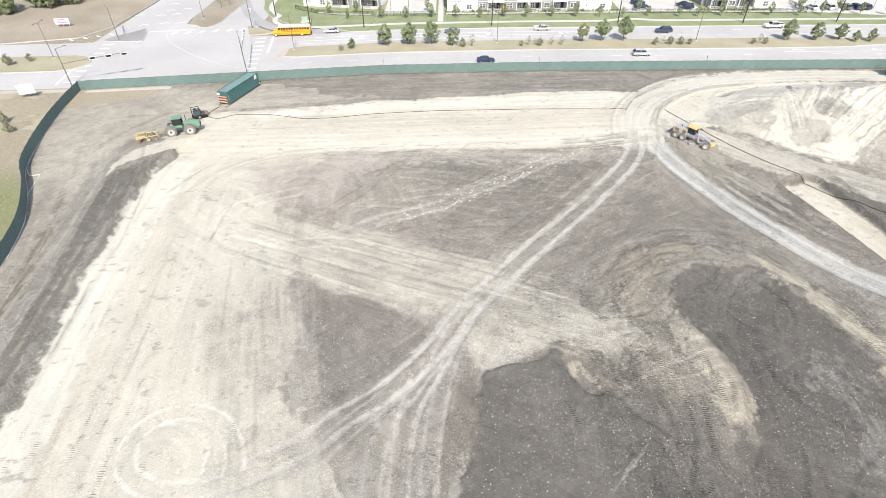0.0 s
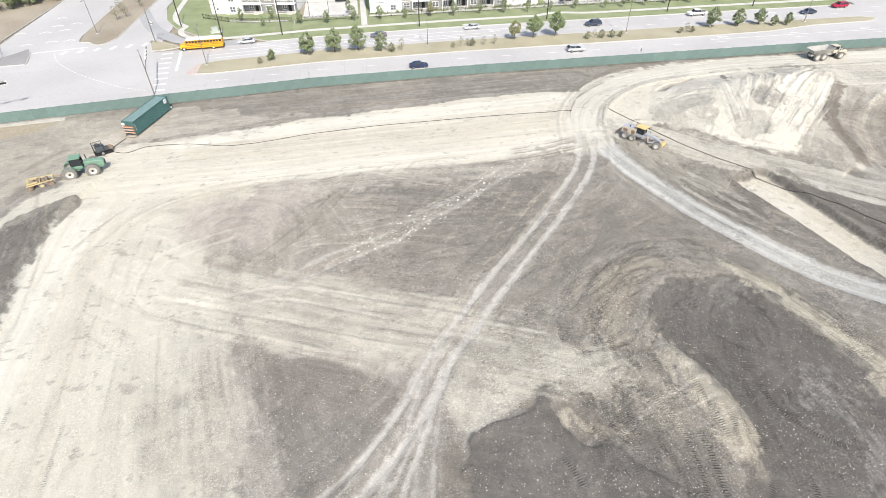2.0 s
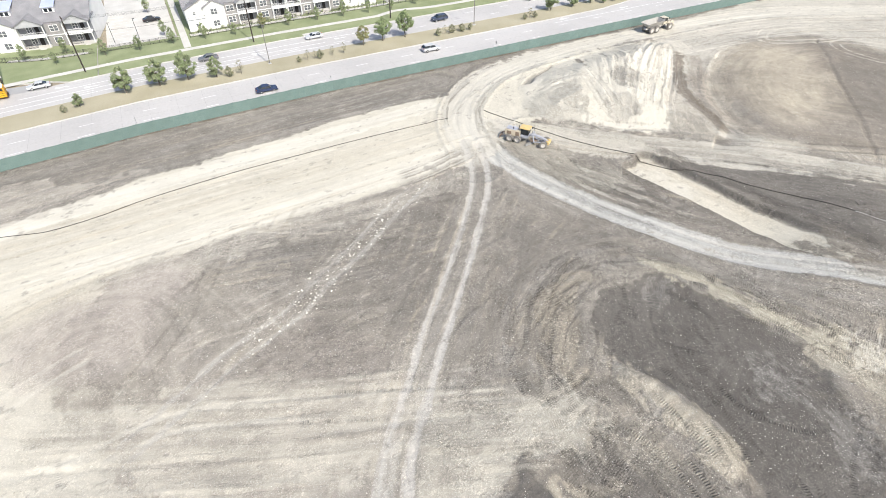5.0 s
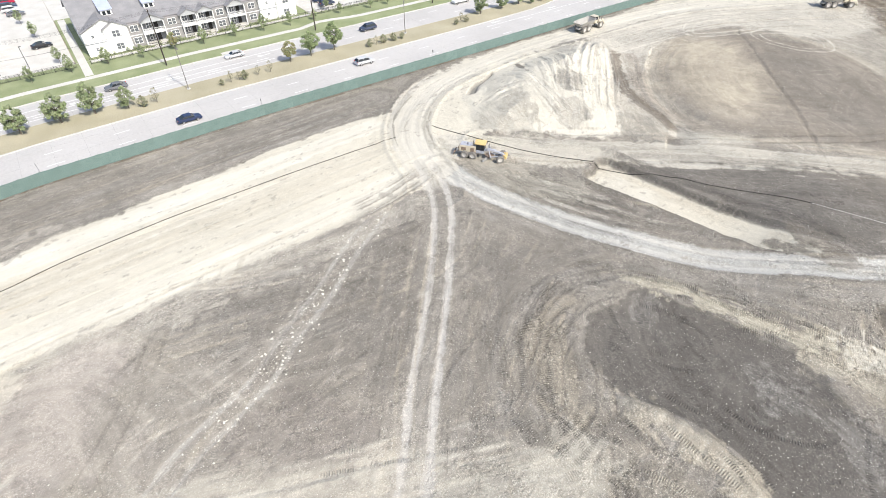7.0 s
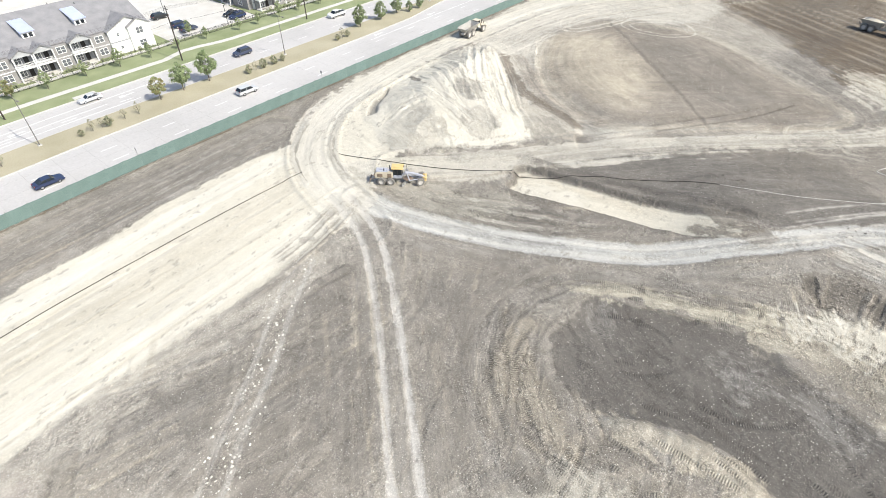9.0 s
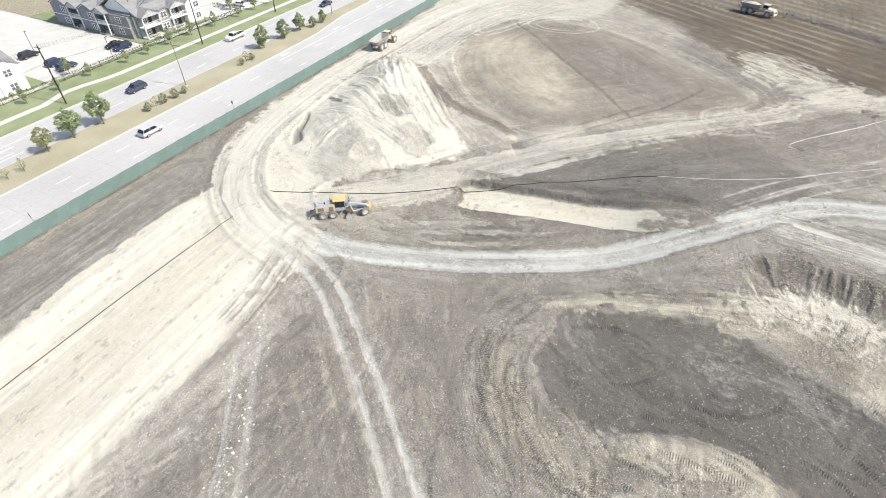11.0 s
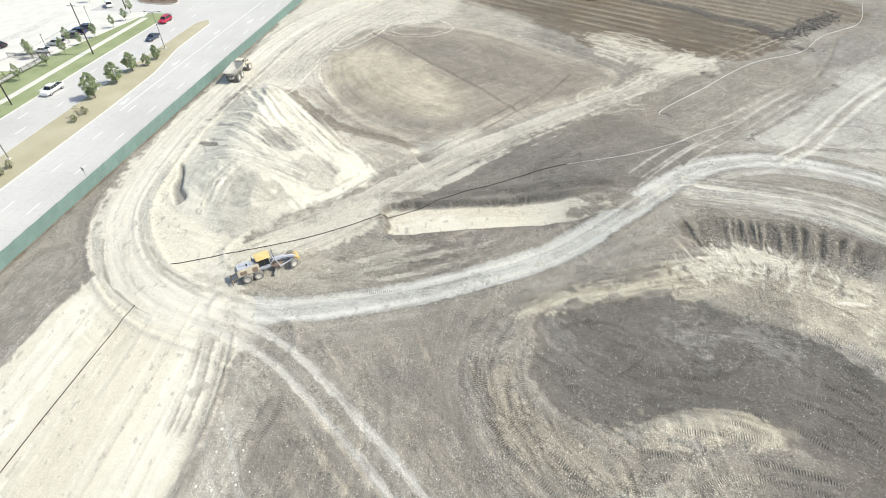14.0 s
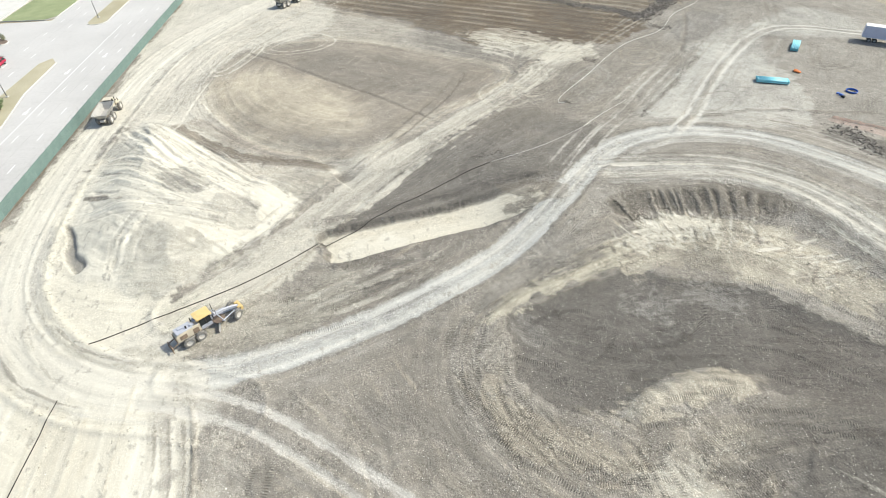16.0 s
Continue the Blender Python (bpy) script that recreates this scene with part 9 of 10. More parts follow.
def traffic_signal(x, y, turn, reach, heads):
    t = holder("traffic_signal", x, y, ROAD_Z, turn, "grey steel traffic signal mast with a long arm", "traffic signal", "traffic signals at the crossing")
    bm = bmesh.new()
    rod(bm, (0, 0, 0), (0, 0, 9.2), 0.15, 0.09, 10)
    part("mast", bm, POLE_STEEL, t)
    bars("mast_arm", t, POLE_STEEL, [((0, 0, 5.6), (reach, 0, 6.3), 0.09)])
    bars("lamp_arm", t, POLE_STEEL, [((0, 0, 9.1), (1.8, 0.3, 9.5), 0.05)])
    block("lamp_head", t, POLE_STEEL, [(2.1, 0.35, 9.42, 0.75, 0.32, 0.13)], "", 0.03)
    for k in range(heads):
        u = reach * (0.5 + 0.5 * k / max(heads - 1, 1)) - 0.3
        head = block("signal_head", t, BLACK_METAL, [(u, 0, 5.75, 1.15, 0.24, 0.42)], "black horizontal signal head", 0.03)
        bm = bmesh.new()
        for j, m in enumerate((-0.35, 0, 0.35)):
            bmesh.ops.create_cone(bm, cap_ends=True, segments=10, radius1=0.13, radius2=0.13, depth=0.06, matrix=Matrix.Translation((u + m, -0.14, 5.96)) @ Matrix.Rotation(radians(90), 4, "X"))
        part("lens", bm, GLASS, head)
        block("backplate_edge", head, STRIPE_WHITE, [(u, 0, 5.62, 1.5, 0.28, 0.07), (u, 0, 6.2, 1.5, 0.28, 0.07), (u - 0.72, 0, 5.62, 0.08, 0.28, 0.64), (u + 0.72, 0, 5.62, 0.08, 0.28, 0.64)], "pale border strip", 0.0)
    return t


traffic_signal(-93.2, 126.6, 25, 14, 3)
traffic_signal(-98.6, 162.0, 120, 9, 2)
traffic_signal(-52.6, 135.6, 104, 15, 4)
traffic_signal(-61.6, 172.4, -60, 5, 1)


def site_sign(x, y, turn, w, h, mats, label):
    t = holder("site_sign", x, y, 0.0, turn, label, "sign")
    board = block("board", t, mats[0], [(0, 0, 0.9, w, 0.06, h)], "", 0.01)
    if len(mats) > 1:
        bm = bmesh.new()
        for k in range(3):
            box(bm, 0, -0.045, 0.9 + h * (0.18 + 0.27 * k), w * (0.75 - 0.12 * k), 0.012, h * 0.13)
        part("text_bar", bm, mats[1], board)
    for s in (-1, 0, 1):
        bars("post", t, STRIPE_WHITE if len(mats) > 1 else STEEL, [((s * w * 0.42, 0.06, -0.2), (s * w * 0.42, 0.06, 0.95 + h), 0.05)])
    return t


t = holder("entrance_sign", 168.2, 181.8, 0.05, 72, "low grey stone entrance sign on a mulched island", "sign")
block("plinth", t, CONCRETE, [(0, 0, 0, 4.4, 0.9, 0.35)], "pale plinth", 0.04)
block("slab", t, KERB, [(0, 0, 0.35, 3.8, 0.5, 1.35)], "", 0.04)
block("cap", t, CONCRETE, [(0, 0, 1.7, 4.1, 0.7, 0.14)], "pale cap", 0.03)
PINK = mottled("pink_red_print", (0.50, 0.10, 0.20), (0.60, 0.16, 0.27), 2, 0.6, bump=0)
site_sign(-122.2, 174.8, 12, 4.2, 1.7, (STRIPE_WHITE, PINK), "white board with unreadable red print on posts")
site_sign(-99.4, 119.6, 18, 3.4, 2.3, (STRIPE_WHITE,), "blank white sign board standing on dry grass")
for x, y in ((23, 136.6), (-17, 135.8), (66, 137)):
    t = holder("street_sign", x, y, -0.2, 90, "small grey street sign on a thin post beside the fence", "street sign", "street signs by the fence")
    bars("post", t, STEEL, [((0, 0, 0), (0, 0, 3.0), 0.03)])
    block("plate", t, STEEL, [(0, 0.03, 2.35, 0.5, 0.02, 0.6)], "", 0.0)
t = holder("kerb_inlet", 28.5, fence_y(28) + NORTH + 0.9, -0.05, 0, "concrete storm drain inlet set in the kerb", "drain inlet", "drain inlets along the kerb")
block("slab", t, CONCRETE, [(0, 0, 0, 4.6, 1.3, 0.16)], "", 0.02)
block("throat", t, ASPHALT, [(0, -0.68, -0.06, 3.6, 0.06, 0.12)], "dark slot", 0.0)
copy_thing(t, pose(101, fence_y(100) + NORTH + 0.9, -0.05))
t = holder("utility_cabinet", -46.4, 178.6, 0, 20, "grey-green utility cabinet on a concrete pad", "utility cabinet")
block("cabinet", t, mottled("cabinet_grey", (0.36, 0.40, 0.36), (0.44, 0.48, 0.44), 2, 0.5, bump=0), [(0, 0, 0.1, 1.8, 1.4, 1.3)], "", 0.05)
block("pad", t, CONCRETE, [(0.3, 0, 0, 3.2, 2.2, 0.12)], "pale pad", 0.02)


# ---- trees and shrubs ----
def crown_mesh(name, mat, rx, rz, zc, leaves, leaf, seed, gap=0.35, second=None):
    """Many small bent leaf clumps, in lumps of their own, with gaps between."""
    rng = random.Random(seed)
    lumps = []
    for _ in range(64):
        u, a = rng.uniform(-0.95, 0.92), rng.uniform(0, math.tau)
        q = math.sqrt(1 - u * u) * rng.uniform(0.45, 0.95)
        slim = 1.05 - 0.55 * max(u, 0.0)
        lumps.append((q * math.cos(a) * rx * slim, q * math.sin(a) * rx * slim, zc + u * rz * (1.12 if u > 0 else 0.95), rng.uniform(0.16, 0.32) * slim))
    verts, faces, which = [], [], []
    for i in range(leaves):
        lx, ly, lz, lr = rng.choice(lumps)
        d = Vector((rng.gauss(0, 1), rng.gauss(0, 1), rng.gauss(0, 1))).normalized() * lr * rx * rng.uniform(gap, 1.0)
        c = Vector((lx, ly, lz)) + Vector((d.x, d.y, d.z * 0.9))
        n = (d.normalized() + Vector((rng.gauss(0, 0.6), rng.gauss(0, 0.6), rng.gauss(0.3, 0.6)))).normalized()
        u = n.orthogonal().normalized()
        w = n.cross(u)
        a = rng.uniform(0, math.tau)
        u, w = u * math.cos(a) + w * math.sin(a), w * math.cos(a) - u * math.sin(a)
        s = leaf * rng.uniform(0.6, 1.3)
        k = len(verts)
        verts += [c - u * s, c + w * s * 0.55 + n * s * 0.2, c + u * s, c - w * s * 0.55 + n * s * 0.2]
        faces += [(k, k + 1, k + 2), (k, k + 2, k + 3)]
        which += [1 if second and rng.random() < 0.3 else 0] * 2
    me = bpy.data.meshes.new(name)
    me.from_pydata([tuple(v) for v in verts], [], faces)
    me.materials.append(mat)
    if second:
        me.materials.append(second)
        me.polygons.foreach_set("material_index", which)
    return me


def trunk_mesh(height, r, limbs, seed, spread_):
    rng = random.Random(seed)
    bm = bmesh.new()
    tip = Vector((rng.uniform(-0.1, 0.1), rng.uniform(-0.1, 0.1), height))
    rod(bm, (0, 0, -0.1), tip * 0.5, r, r * 0.7, 7)
    rod(bm, tip * 0.5, tip, r * 0.7, r * 0.25, 7)
    for k in range(limbs):
        a = k * math.tau / limbs + rng.uniform(-0.4, 0.4)
        z = height * rng.uniform(0.35, 0.75)
        e = Vector((math.cos(a) * spread_ * rng.uniform(0.5, 0.9), math.sin(a) * spread_ * rng.uniform(0.5, 0.9), z + height * rng.uniform(0.15, 0.35)))
        rod(bm, (0, 0, z), e, r * 0.4, r * 0.12, 5)
        f = e + Vector((rng.uniform(-0.4, 0.4), rng.uniform(-0.4, 0.4), 0.5))
        rod(bm, e, f, r * 0.13, r * 0.05, 4)
    return mesh_of("trunk", bm, BARK)


TREE_KINDS = {}


def tree_kind(key, name, label, category, mat, height, rx, zc, rz, leaves, leaf, limbs, r, variants=3, second=None, gap=0.35):
    kinds = []
    for v in range(variants):
        kinds.append((trunk_mesh(zc + rz * 0.3, r, limbs, v + len(key), rx), crown_mesh("crown", mat, rx, rz, zc, leaves, leaf, v * 7 + len(key), gap, second)))
    TREE_KINDS[key] = (name, label, category, kinds)


tree_kind("oak", "oak_tree", "bushy dark green median oak with an oval crown", "tree", LEAF_OAK, 5.4, 1.75, 2.65, 2.05, 5200, 0.15, 6, 0.11, 4, LEAF_BRIGHT, 0.1)
tree_kind("round", "round_tree", "rounded bright green street tree in full leaf", "tree", LEAF_BRIGHT, 5.6, 2.0, 3.4, 1.9, 5200, 0.15, 6, 0.12, 3, LEAF_OAK, 0.15)
tree_kind("autumn", "turning_tree", "small tree with leaves turning yellow and rust", "tree", LEAF_AUTUMN, 4.8, 1.7, 3.1, 1.6, 2000, 0.17, 6, 0.10, 2, LEAF_BRIGHT)
tree_kind("shrub", "shrub", "low dull green shrub in the dry median", "shrub", LEAF_DULL, 1.9, 0.85, 1.0, 0.8, 520, 0.12, 6, 0.05, 3, LEAF_OAK)
tree_kind("bare", "sparse_tree", "sparse brownish young tree with few leaves", "tree", LEAF_DULL, 3.0, 1.0, 2.0, 1.1, 260, 0.11, 7, 0.05, 3, None, 0.1)
tree_kind("young", "young_tree", "slender young green lawn tree", "tree", LEAF_OAK, 4.0, 1.05, 2.6, 1.45, 900, 0.15, 5, 0.06, 4, LEAF_BRIGHT)
tree_kind("bush", "garden_bush", "small clipped dark bush beside the flats", "bush", LEAF_OAK, 0.9, 0.5, 0.45, 0.42, 130, 0.11, 4, 0.03, 3, None)


def plant(key, x, y, size=1.0, turn=None, z=0.0):
    name, label, category, kinds = TREE_KINDS[key]
    h = int(abs(x * 13.7 + y * 7.3))
    trunk, crown = kinds[h % len(kinds)]
    t = holder(name, x, y, z, h * 47 % 360 if turn is None else turn, label, category, category + "s along the street" if category != "bush" else "bushes by the flats")
    t.scale = (size, size, size * (0.94 + 0.012 * (h % 10)))
    shared("trunk", trunk, t)
    shared("crown", crown, t)
    return t


def median(key, x, size=1.0, off=22.0):
    plant(key, x, fence_y(x) + off, size)


for x, s in ((-18.4, 1.25), (-11.4, 1.32), (-5.2, 1.36), (97.2, 1.15), (105.4, 1.05), (112, 1.0)):
    median("oak", x, s, 22.4)
for x, s in ((-27.6, 0.62), (0.9, 0.95), (115.6, 0.62), (120, 0.72)):
    median("oak", x, s, 20.6)
for x, s in ((43.8, 1.18), (50.2, 1.2)):
    median("round", x, s, 23.0)
median("autumn", 38.2, 1.08, 22.6)
for x, s in ((-30.4, 0.9), (3.6, 1.3), (25.6, 1.2), (58.5, 1.1), (62.5, 1.3), (65.6, 1.2), (68.2, 0.9), (20.4, 0.8), (86, 0.9), (89.5, 1.0)):
    median("shrub", x, s, 19.4)
for x, s in ((6.4, 1.1), (22.6, 0.8), (24.4, 0.7), (29, 0.75), (31.9, 0.85), (60.6, 0.7), (88, 0.9)):
    median("bare", x, s, 19.8)
for x in (-33, -22, -14, -5.8, 2.2, 10, 24.9, 33.4, 41.1, 48.6, 56.2, 64.6, 74.2, 80.2, 87.9, 95.4, 103.6, 112.9, 120.3, 127, 132.8, 141, 147):
    plant("young", x, 181.6 + 0.5 * math.sin(x), 0.92 + 0.16 * math.sin(x * 3.1))
plant("autumn", 17.9, 182.4, 0.85)
for x, y in ((-9.9, 213), (-7.2, 189.6), (-12, 228), (62.8, 187.4), (119.4, 191.6), (116.8, 188.6), (154, 184.6), (128.6, 187), (-40, 187), (-31, 188.4), (163, 205), (176, 214)):
    plant("young", x, y, 1.0)
for x, y in ((-79, 196), (-77, 199), (-80.6, 205), (-76, 210)):
    plant("bare", x, y, 1.3)
# scrub at the far edge of the north-west field
for i in range(64):
    r = random.Random(i)
    x = -186 + i * 1.25 + r.uniform(-1.5, 1.5)
    plant("oak" if i % 4 else "bare", x, 187.4 + (x + 149) * 0.82 + r.uniform(0, 10), r.uniform(1.0, 2.0), z=-0.1)
for x, y, s in ((-118, 141, 1.6), (-114, 144, 1.2), (-96.5, 106, 1.4), (-92.5, 101.5, 1.2)):
    plant("shrub", x, y, s)
for x, y in ((168.6, 178), (167.4, 177.2), (169, 186), (168, 187.4), (166.4, 180.4), (166, 184.6)):
    plant("shrub", x, y, 0.75, z=0.05)
# clipped bushes along the fronts of the flats
for i in range(34):
    x = 1.5 + i * 1.6
    if i % 5 != 3:
        plant("bush", x, 188.3 + 0.3 * math.sin(i * 2.3), 0.9 + 0.3 * math.sin(i * 1.7))
for i in range(12):
    plant("bush", 88.5 + i * 1.6, 188.2 + 0.3 * math.sin(i * 2.3), 0.9 + 0.3 * math.sin(i * 1.7))

# ---- vehicles on the road and in the car parks ----
PAINTS = {}


def paint(name, rgb, rough=0.25):
    if name not in PAINTS:
        dark = tuple(c * 0.92 for c in rgb)
        PAINTS[name] = mottled("car_paint_" + name, dark, rgb, 0.8, rough, 0.0, bump=0, spec=0.5)
    return PAINTS[name]


CAR_WHEEL = None
SHAPES = {
    # length, width, lower outline, glasshouse outline, roof (x0, x1, z), wheelbase half, wheel radius
    "sedan": (4.75, 1.82, [(-2.36, 0.35), (2.30, 0.30), (2.38, 0.62), (2.2, 0.74), (1.0, 0.92), (-1.65, 0.98), (-2.30, 0.93), (-2.38, 0.7)],
              [(1.05, 0.90), (0.30, 1.38), (-0.85, 1.40), (-1.75, 0.96)], (-0.9, 0.32, 1.38), 1.38, 0.33),
    "suv": (4.75, 1.92, [(-2.34, 0.42), (2.30, 0.36), (2.38, 0.75), (2.2, 0.92), (1.15, 1.08), (-2.2, 1.12), (-2.38, 0.85)],
            [(1.2, 1.06), (0.55, 1.62), (-1.75, 1.66), (-2.28, 1.10)], (-1.75, 0.55, 1.64), 1.38, 0.37),
    "pickup": (5.8, 2.0, [(-2.88, 0.55), (2.85, 0.45), (2.92, 0.9), (2.7, 1.08), (1.5, 1.16), (-2.85, 1.14), (-2.92, 0.85)],
               [(1.6, 1.14), (0.95, 1.78), (-0.65, 1.80), (-0.95, 1.14)], (-0.65, 0.95, 1.79), 1.85, 0.40),
}


def car(x, y, turn, shape, colour, label, z=ROAD_Z, group="vehicles on the road"):
    length, width, low, glass, roof, base, r = SHAPES[shape]
    c = holder("car" if shape != "pickup" else "pickup_truck", x, y, z, turn, label, "car" if shape != "pickup" else "pickup truck", group)
    mat = paint(*colour)
    h = width / 2
    bm = bmesh.new()
    side_prism(bm, low, -h, h)
    bmesh.ops.bevel(bm, geom=[e for e in bm.edges], offset=0.09, segments=2, affect="EDGES")
    part("body", bm, mat, c)
    bm = bmesh.new()
    n = len(glass)
    lo = [bm.verts.new((gx, -h * (0.93 if gz < 1.2 else 0.76), gz)) for gx, gz in glass]
    hi = [bm.verts.new((gx, h * (0.93 if gz < 1.2 else 0.76), gz)) for gx, gz in glass]
    bm.faces.new(lo)
    bm.faces.new(hi[::-1])
    for i in range(n):
        bm.faces.new((lo[(i + 1) % n], lo[i], hi[i], hi[(i + 1) % n]))
    part("glasshouse", bm, GLASS, c, "dark car glazing")
    bm = bmesh.new()
    box(bm, (roof[0] + roof[1]) / 2, 0, roof[2] - 0.02, roof[1] - roof[0] + 0.25, width * 0.80, 0.07, 0, 0.03)
    for s in (-1, 1):
        for i in range(n):
            a, b = glass[i], glass[(i + 1) % n]
            if i == n - 1:
                continue
            ya, yb = (s * h * (0.935 if q[1] < 1.2 else 0.765) for q in (a, b))
            rod(bm, (a[0], ya, a[1]), (b[0], yb, b[1]), 0.03, None, 5)
        mid = (roof[0] + roof[1]) / 2
        rod(bm, (mid, s * h * 0.94, glass[0][1]), (mid, s * h * 0.77, roof[2]), 0.04, None, 5)
    part("roof", bm, mat, c)
    if shape == "pickup":
        block("load_bed", c, BLACK_METAL, [(-1.95, 0, 1.13, 1.6, 1.6, 0.03)], "dark open load bed", 0.0)
        block("bed_side", c, mat, [(-1.95, s * 0.93, 1.1, 1.85, 0.1, 0.14) for s in (-1, 1)] + [(-2.85, 0, 1.1, 0.08, 1.8, 0.14)], "", 0.02, True)
    w = CAR_WHEEL[shape]
    for s in (-1, 1):
        for wx in (-base, base):
            put_wheel(w, c, wx, s * (h - 0.1), r)
        block("headlight", c, LAMP_CLEAR, [(length / 2 - 0.10, s * h * 0.72, low[2][1] - 0.06, 0.16, 0.34, 0.13)], "", 0.02)
        block("tail_light", c, LAMP_RED, [(-length / 2 + 0.06, s * h * 0.76, low[-2][1] - 0.14, 0.1, 0.24, 0.16)], "", 0.02)
        block("mirror", c, mat, [(glass[0][0] - 0.25, s * (h + 0.08), glass[0][1] + 0.02, 0.14, 0.18, 0.13)], "", 0.02)
    block("bumper", c, mat, [(s * (length / 2 - 0.04), 0, 0.34, 0.12, width * 0.86, 0.2) for s in (-1, 1)], "", 0.03, True)
    return c


CAR_WHEEL = {k: wheel_set(v[6], 0.22, TYRE, CHROME) for k, v in SHAPES.items()}
WHITE, SILVER, NAVYC, BLACKC = ("white", (0.78, 0.78, 0.77)), ("silver", (0.55, 0.56, 0.58)), ("navy", (0.03, 0.045, 0.10)), ("black", (0.025, 0.026, 0.03))
BLUEC, GREYC, REDC, SKY = ("blue", (0.055, 0.068, 0.11)), ("grey", (0.16, 0.165, 0.18)), ("red", (0.42, 0.02, 0.06)), ("pale_grey", (0.44, 0.46, 0.50))
# southern carriageway, heading east
car(9.6, fence_y(9) + 7.6, 1, "sedan", NAVYC, "dark navy saloon car driving beside the green fence")
car(52.2, fence_y(52) + 11.2, 0, "suv", SILVER, "silver hatchback driving along the near lane")
# northern carriageway, heading west
car(0.8, 166.6, 180, "sedan", GREYC, "dark grey saloon car in the middle lane")
car(28.4, 168.8, 180, "sedan", SILVER, "silver saloon car in the far lane")
car(64.4, 165.6, 180, "suv", BLUEC, "dark blue estate car beside the median shrubs")
car(99.2, 169.4, 180, "pickup", WHITE, "white crew-cab pickup truck at the kerb lane")
car(133.6, 165.0, 180, "sedan", BLUEC, "dark blue saloon car in the far lane")
car(-36.0, 167.8, 184, "sedan", SILVER, "silver saloon car waiting near the crossing")
car(147.6, 169.2, 180, "suv", REDC, "dark red estate car driving in the far lane")
# parked
LOT = "cars parked by the flats"
for x, y, t, k, col, lab in ((-9.4, 204.4, 5, "sedan", BLACKC, "black saloon car parked in a bay"), (-12.4, 237.6, 0, "sedan", GREYC, "dark grey car parked by kerb"),
                             (-13.2, 242.4, 0, "suv", WHITE, "white car parked in a row"), (-13.6, 246.6, 0, "suv", BLUEC, "blue car parked in a row"), (-13.8, 252, 0, "suv", REDC, "red car parked in a row"),
                             (65.2, 207.4, 5, "suv", BLACKC, "black estate car parked in a bay"), (65, 191.6, 2, "suv", BLUEC, "blue car parked by the railing"), (65.2, 196.4, 2, "suv", NAVYC, "navy car parked in a bay"),
                             (79.8, 190.4, 178, "suv", NAVYC, "dark car parked beside grey flats"), (79.9, 193.8, 178, "sedan", BLACKC, "black car parked beside grey flats"),
                             (121.2, 189.2, 95, "sedan", WHITE, "white car parked facing the lawn"), (126.4, 189.0, 95, "suv", SILVER, "silver car parked facing the lawn"),
                             (132.2, 189.0, 95, "suv", GREYC, "dark grey car parked facing the lawn"), (135.2, 189.0, 95, "suv", NAVYC, "navy car parked facing the lawn"),
                             (138.4, 188.8, 95, "suv", BLUEC, "blue car parked facing the lawn"), (123.4, 204.4, 85, "sedan", BLACKC, "black car parked across the yard"), (160, 196, 40, "suv", WHITE, "white car parked near the drive island")):
    car(x, y, t, k, col, lab, -0.03, LOT)


def school_bus(x, y, turn):
    b = holder("school_bus", x, y, ROAD_Z, turn, "yellow school bus with a white roof crossing the junction", "bus")
    amber = mottled("bus_yellow", (0.70, 0.36, 0.02), (0.80, 0.44, 0.04), 0.6, 0.35, bump=0)
    block("body", b, amber, [(-0.9, 0, 0.55, 9.6, 2.4, 1.35)], "", 0.06)
    block("upper_body", b, amber, [(-0.9, 0, 1.88, 9.6, 2.36, 0.76)], "", 0.05)
    block("roof", b, STRIPE_WHITE, [(-0.9, 0, 2.62, 9.6, 2.34, 0.38, 0, 0.88)], "white heat-reflecting roof", 0.10)
    sideways("hood", b, amber, [(3.85, 0.55), (5.55, 0.55), (5.6, 1.25), (5.3, 1.5), (3.85, 1.62)], -1.05, 1.05, "", 0.08)
    for s in (-1, 1):
        for k in range(12):
            block("window", b, GLASS, [(-5.2 + k * 0.78, s * 1.19, 1.98, 0.6, 0.03, 0.58)], "", 0.0)
        block("rub_rail", b, BLACK_METAL, [(-0.9, s * 1.215, z, 9.5, 0.03, 0.07) for z in (0.95, 1.4, 1.75)], "black rub rail", 0.0, True)
        block("headlight", b, LAMP_CLEAR, [(5.6, s * 0.75, 0.95, 0.05, 0.25, 0.25)], "", 0.01)
        block("mudguard", b, amber, [(4.55, s * 1.08, 0.95, 1.2, 0.22, 0.2)], "", 0.04)
    block("windscreen", b, GLASS, [(3.92, 0, 1.65, 0.05, 2.1, 0.95)], "dark windscreen", 0.0)
    block("bumper", b, BLACK_METAL, [(5.68, 0, 0.45, 0.14, 2.2, 0.28), (-5.75, 0, 0.45, 0.12, 2.3, 0.3)], "", 0.03, True)
    w = wheel_set(0.48, 0.28, TYRE, STRIPE_WHITE)
    for wx in (-3.1, 4.55):
        for s in (-1, 1):
            put_wheel(w, b, wx, s * 1.02, 0.48)
    return b


school_bus(-47.5, 165.4, 183)

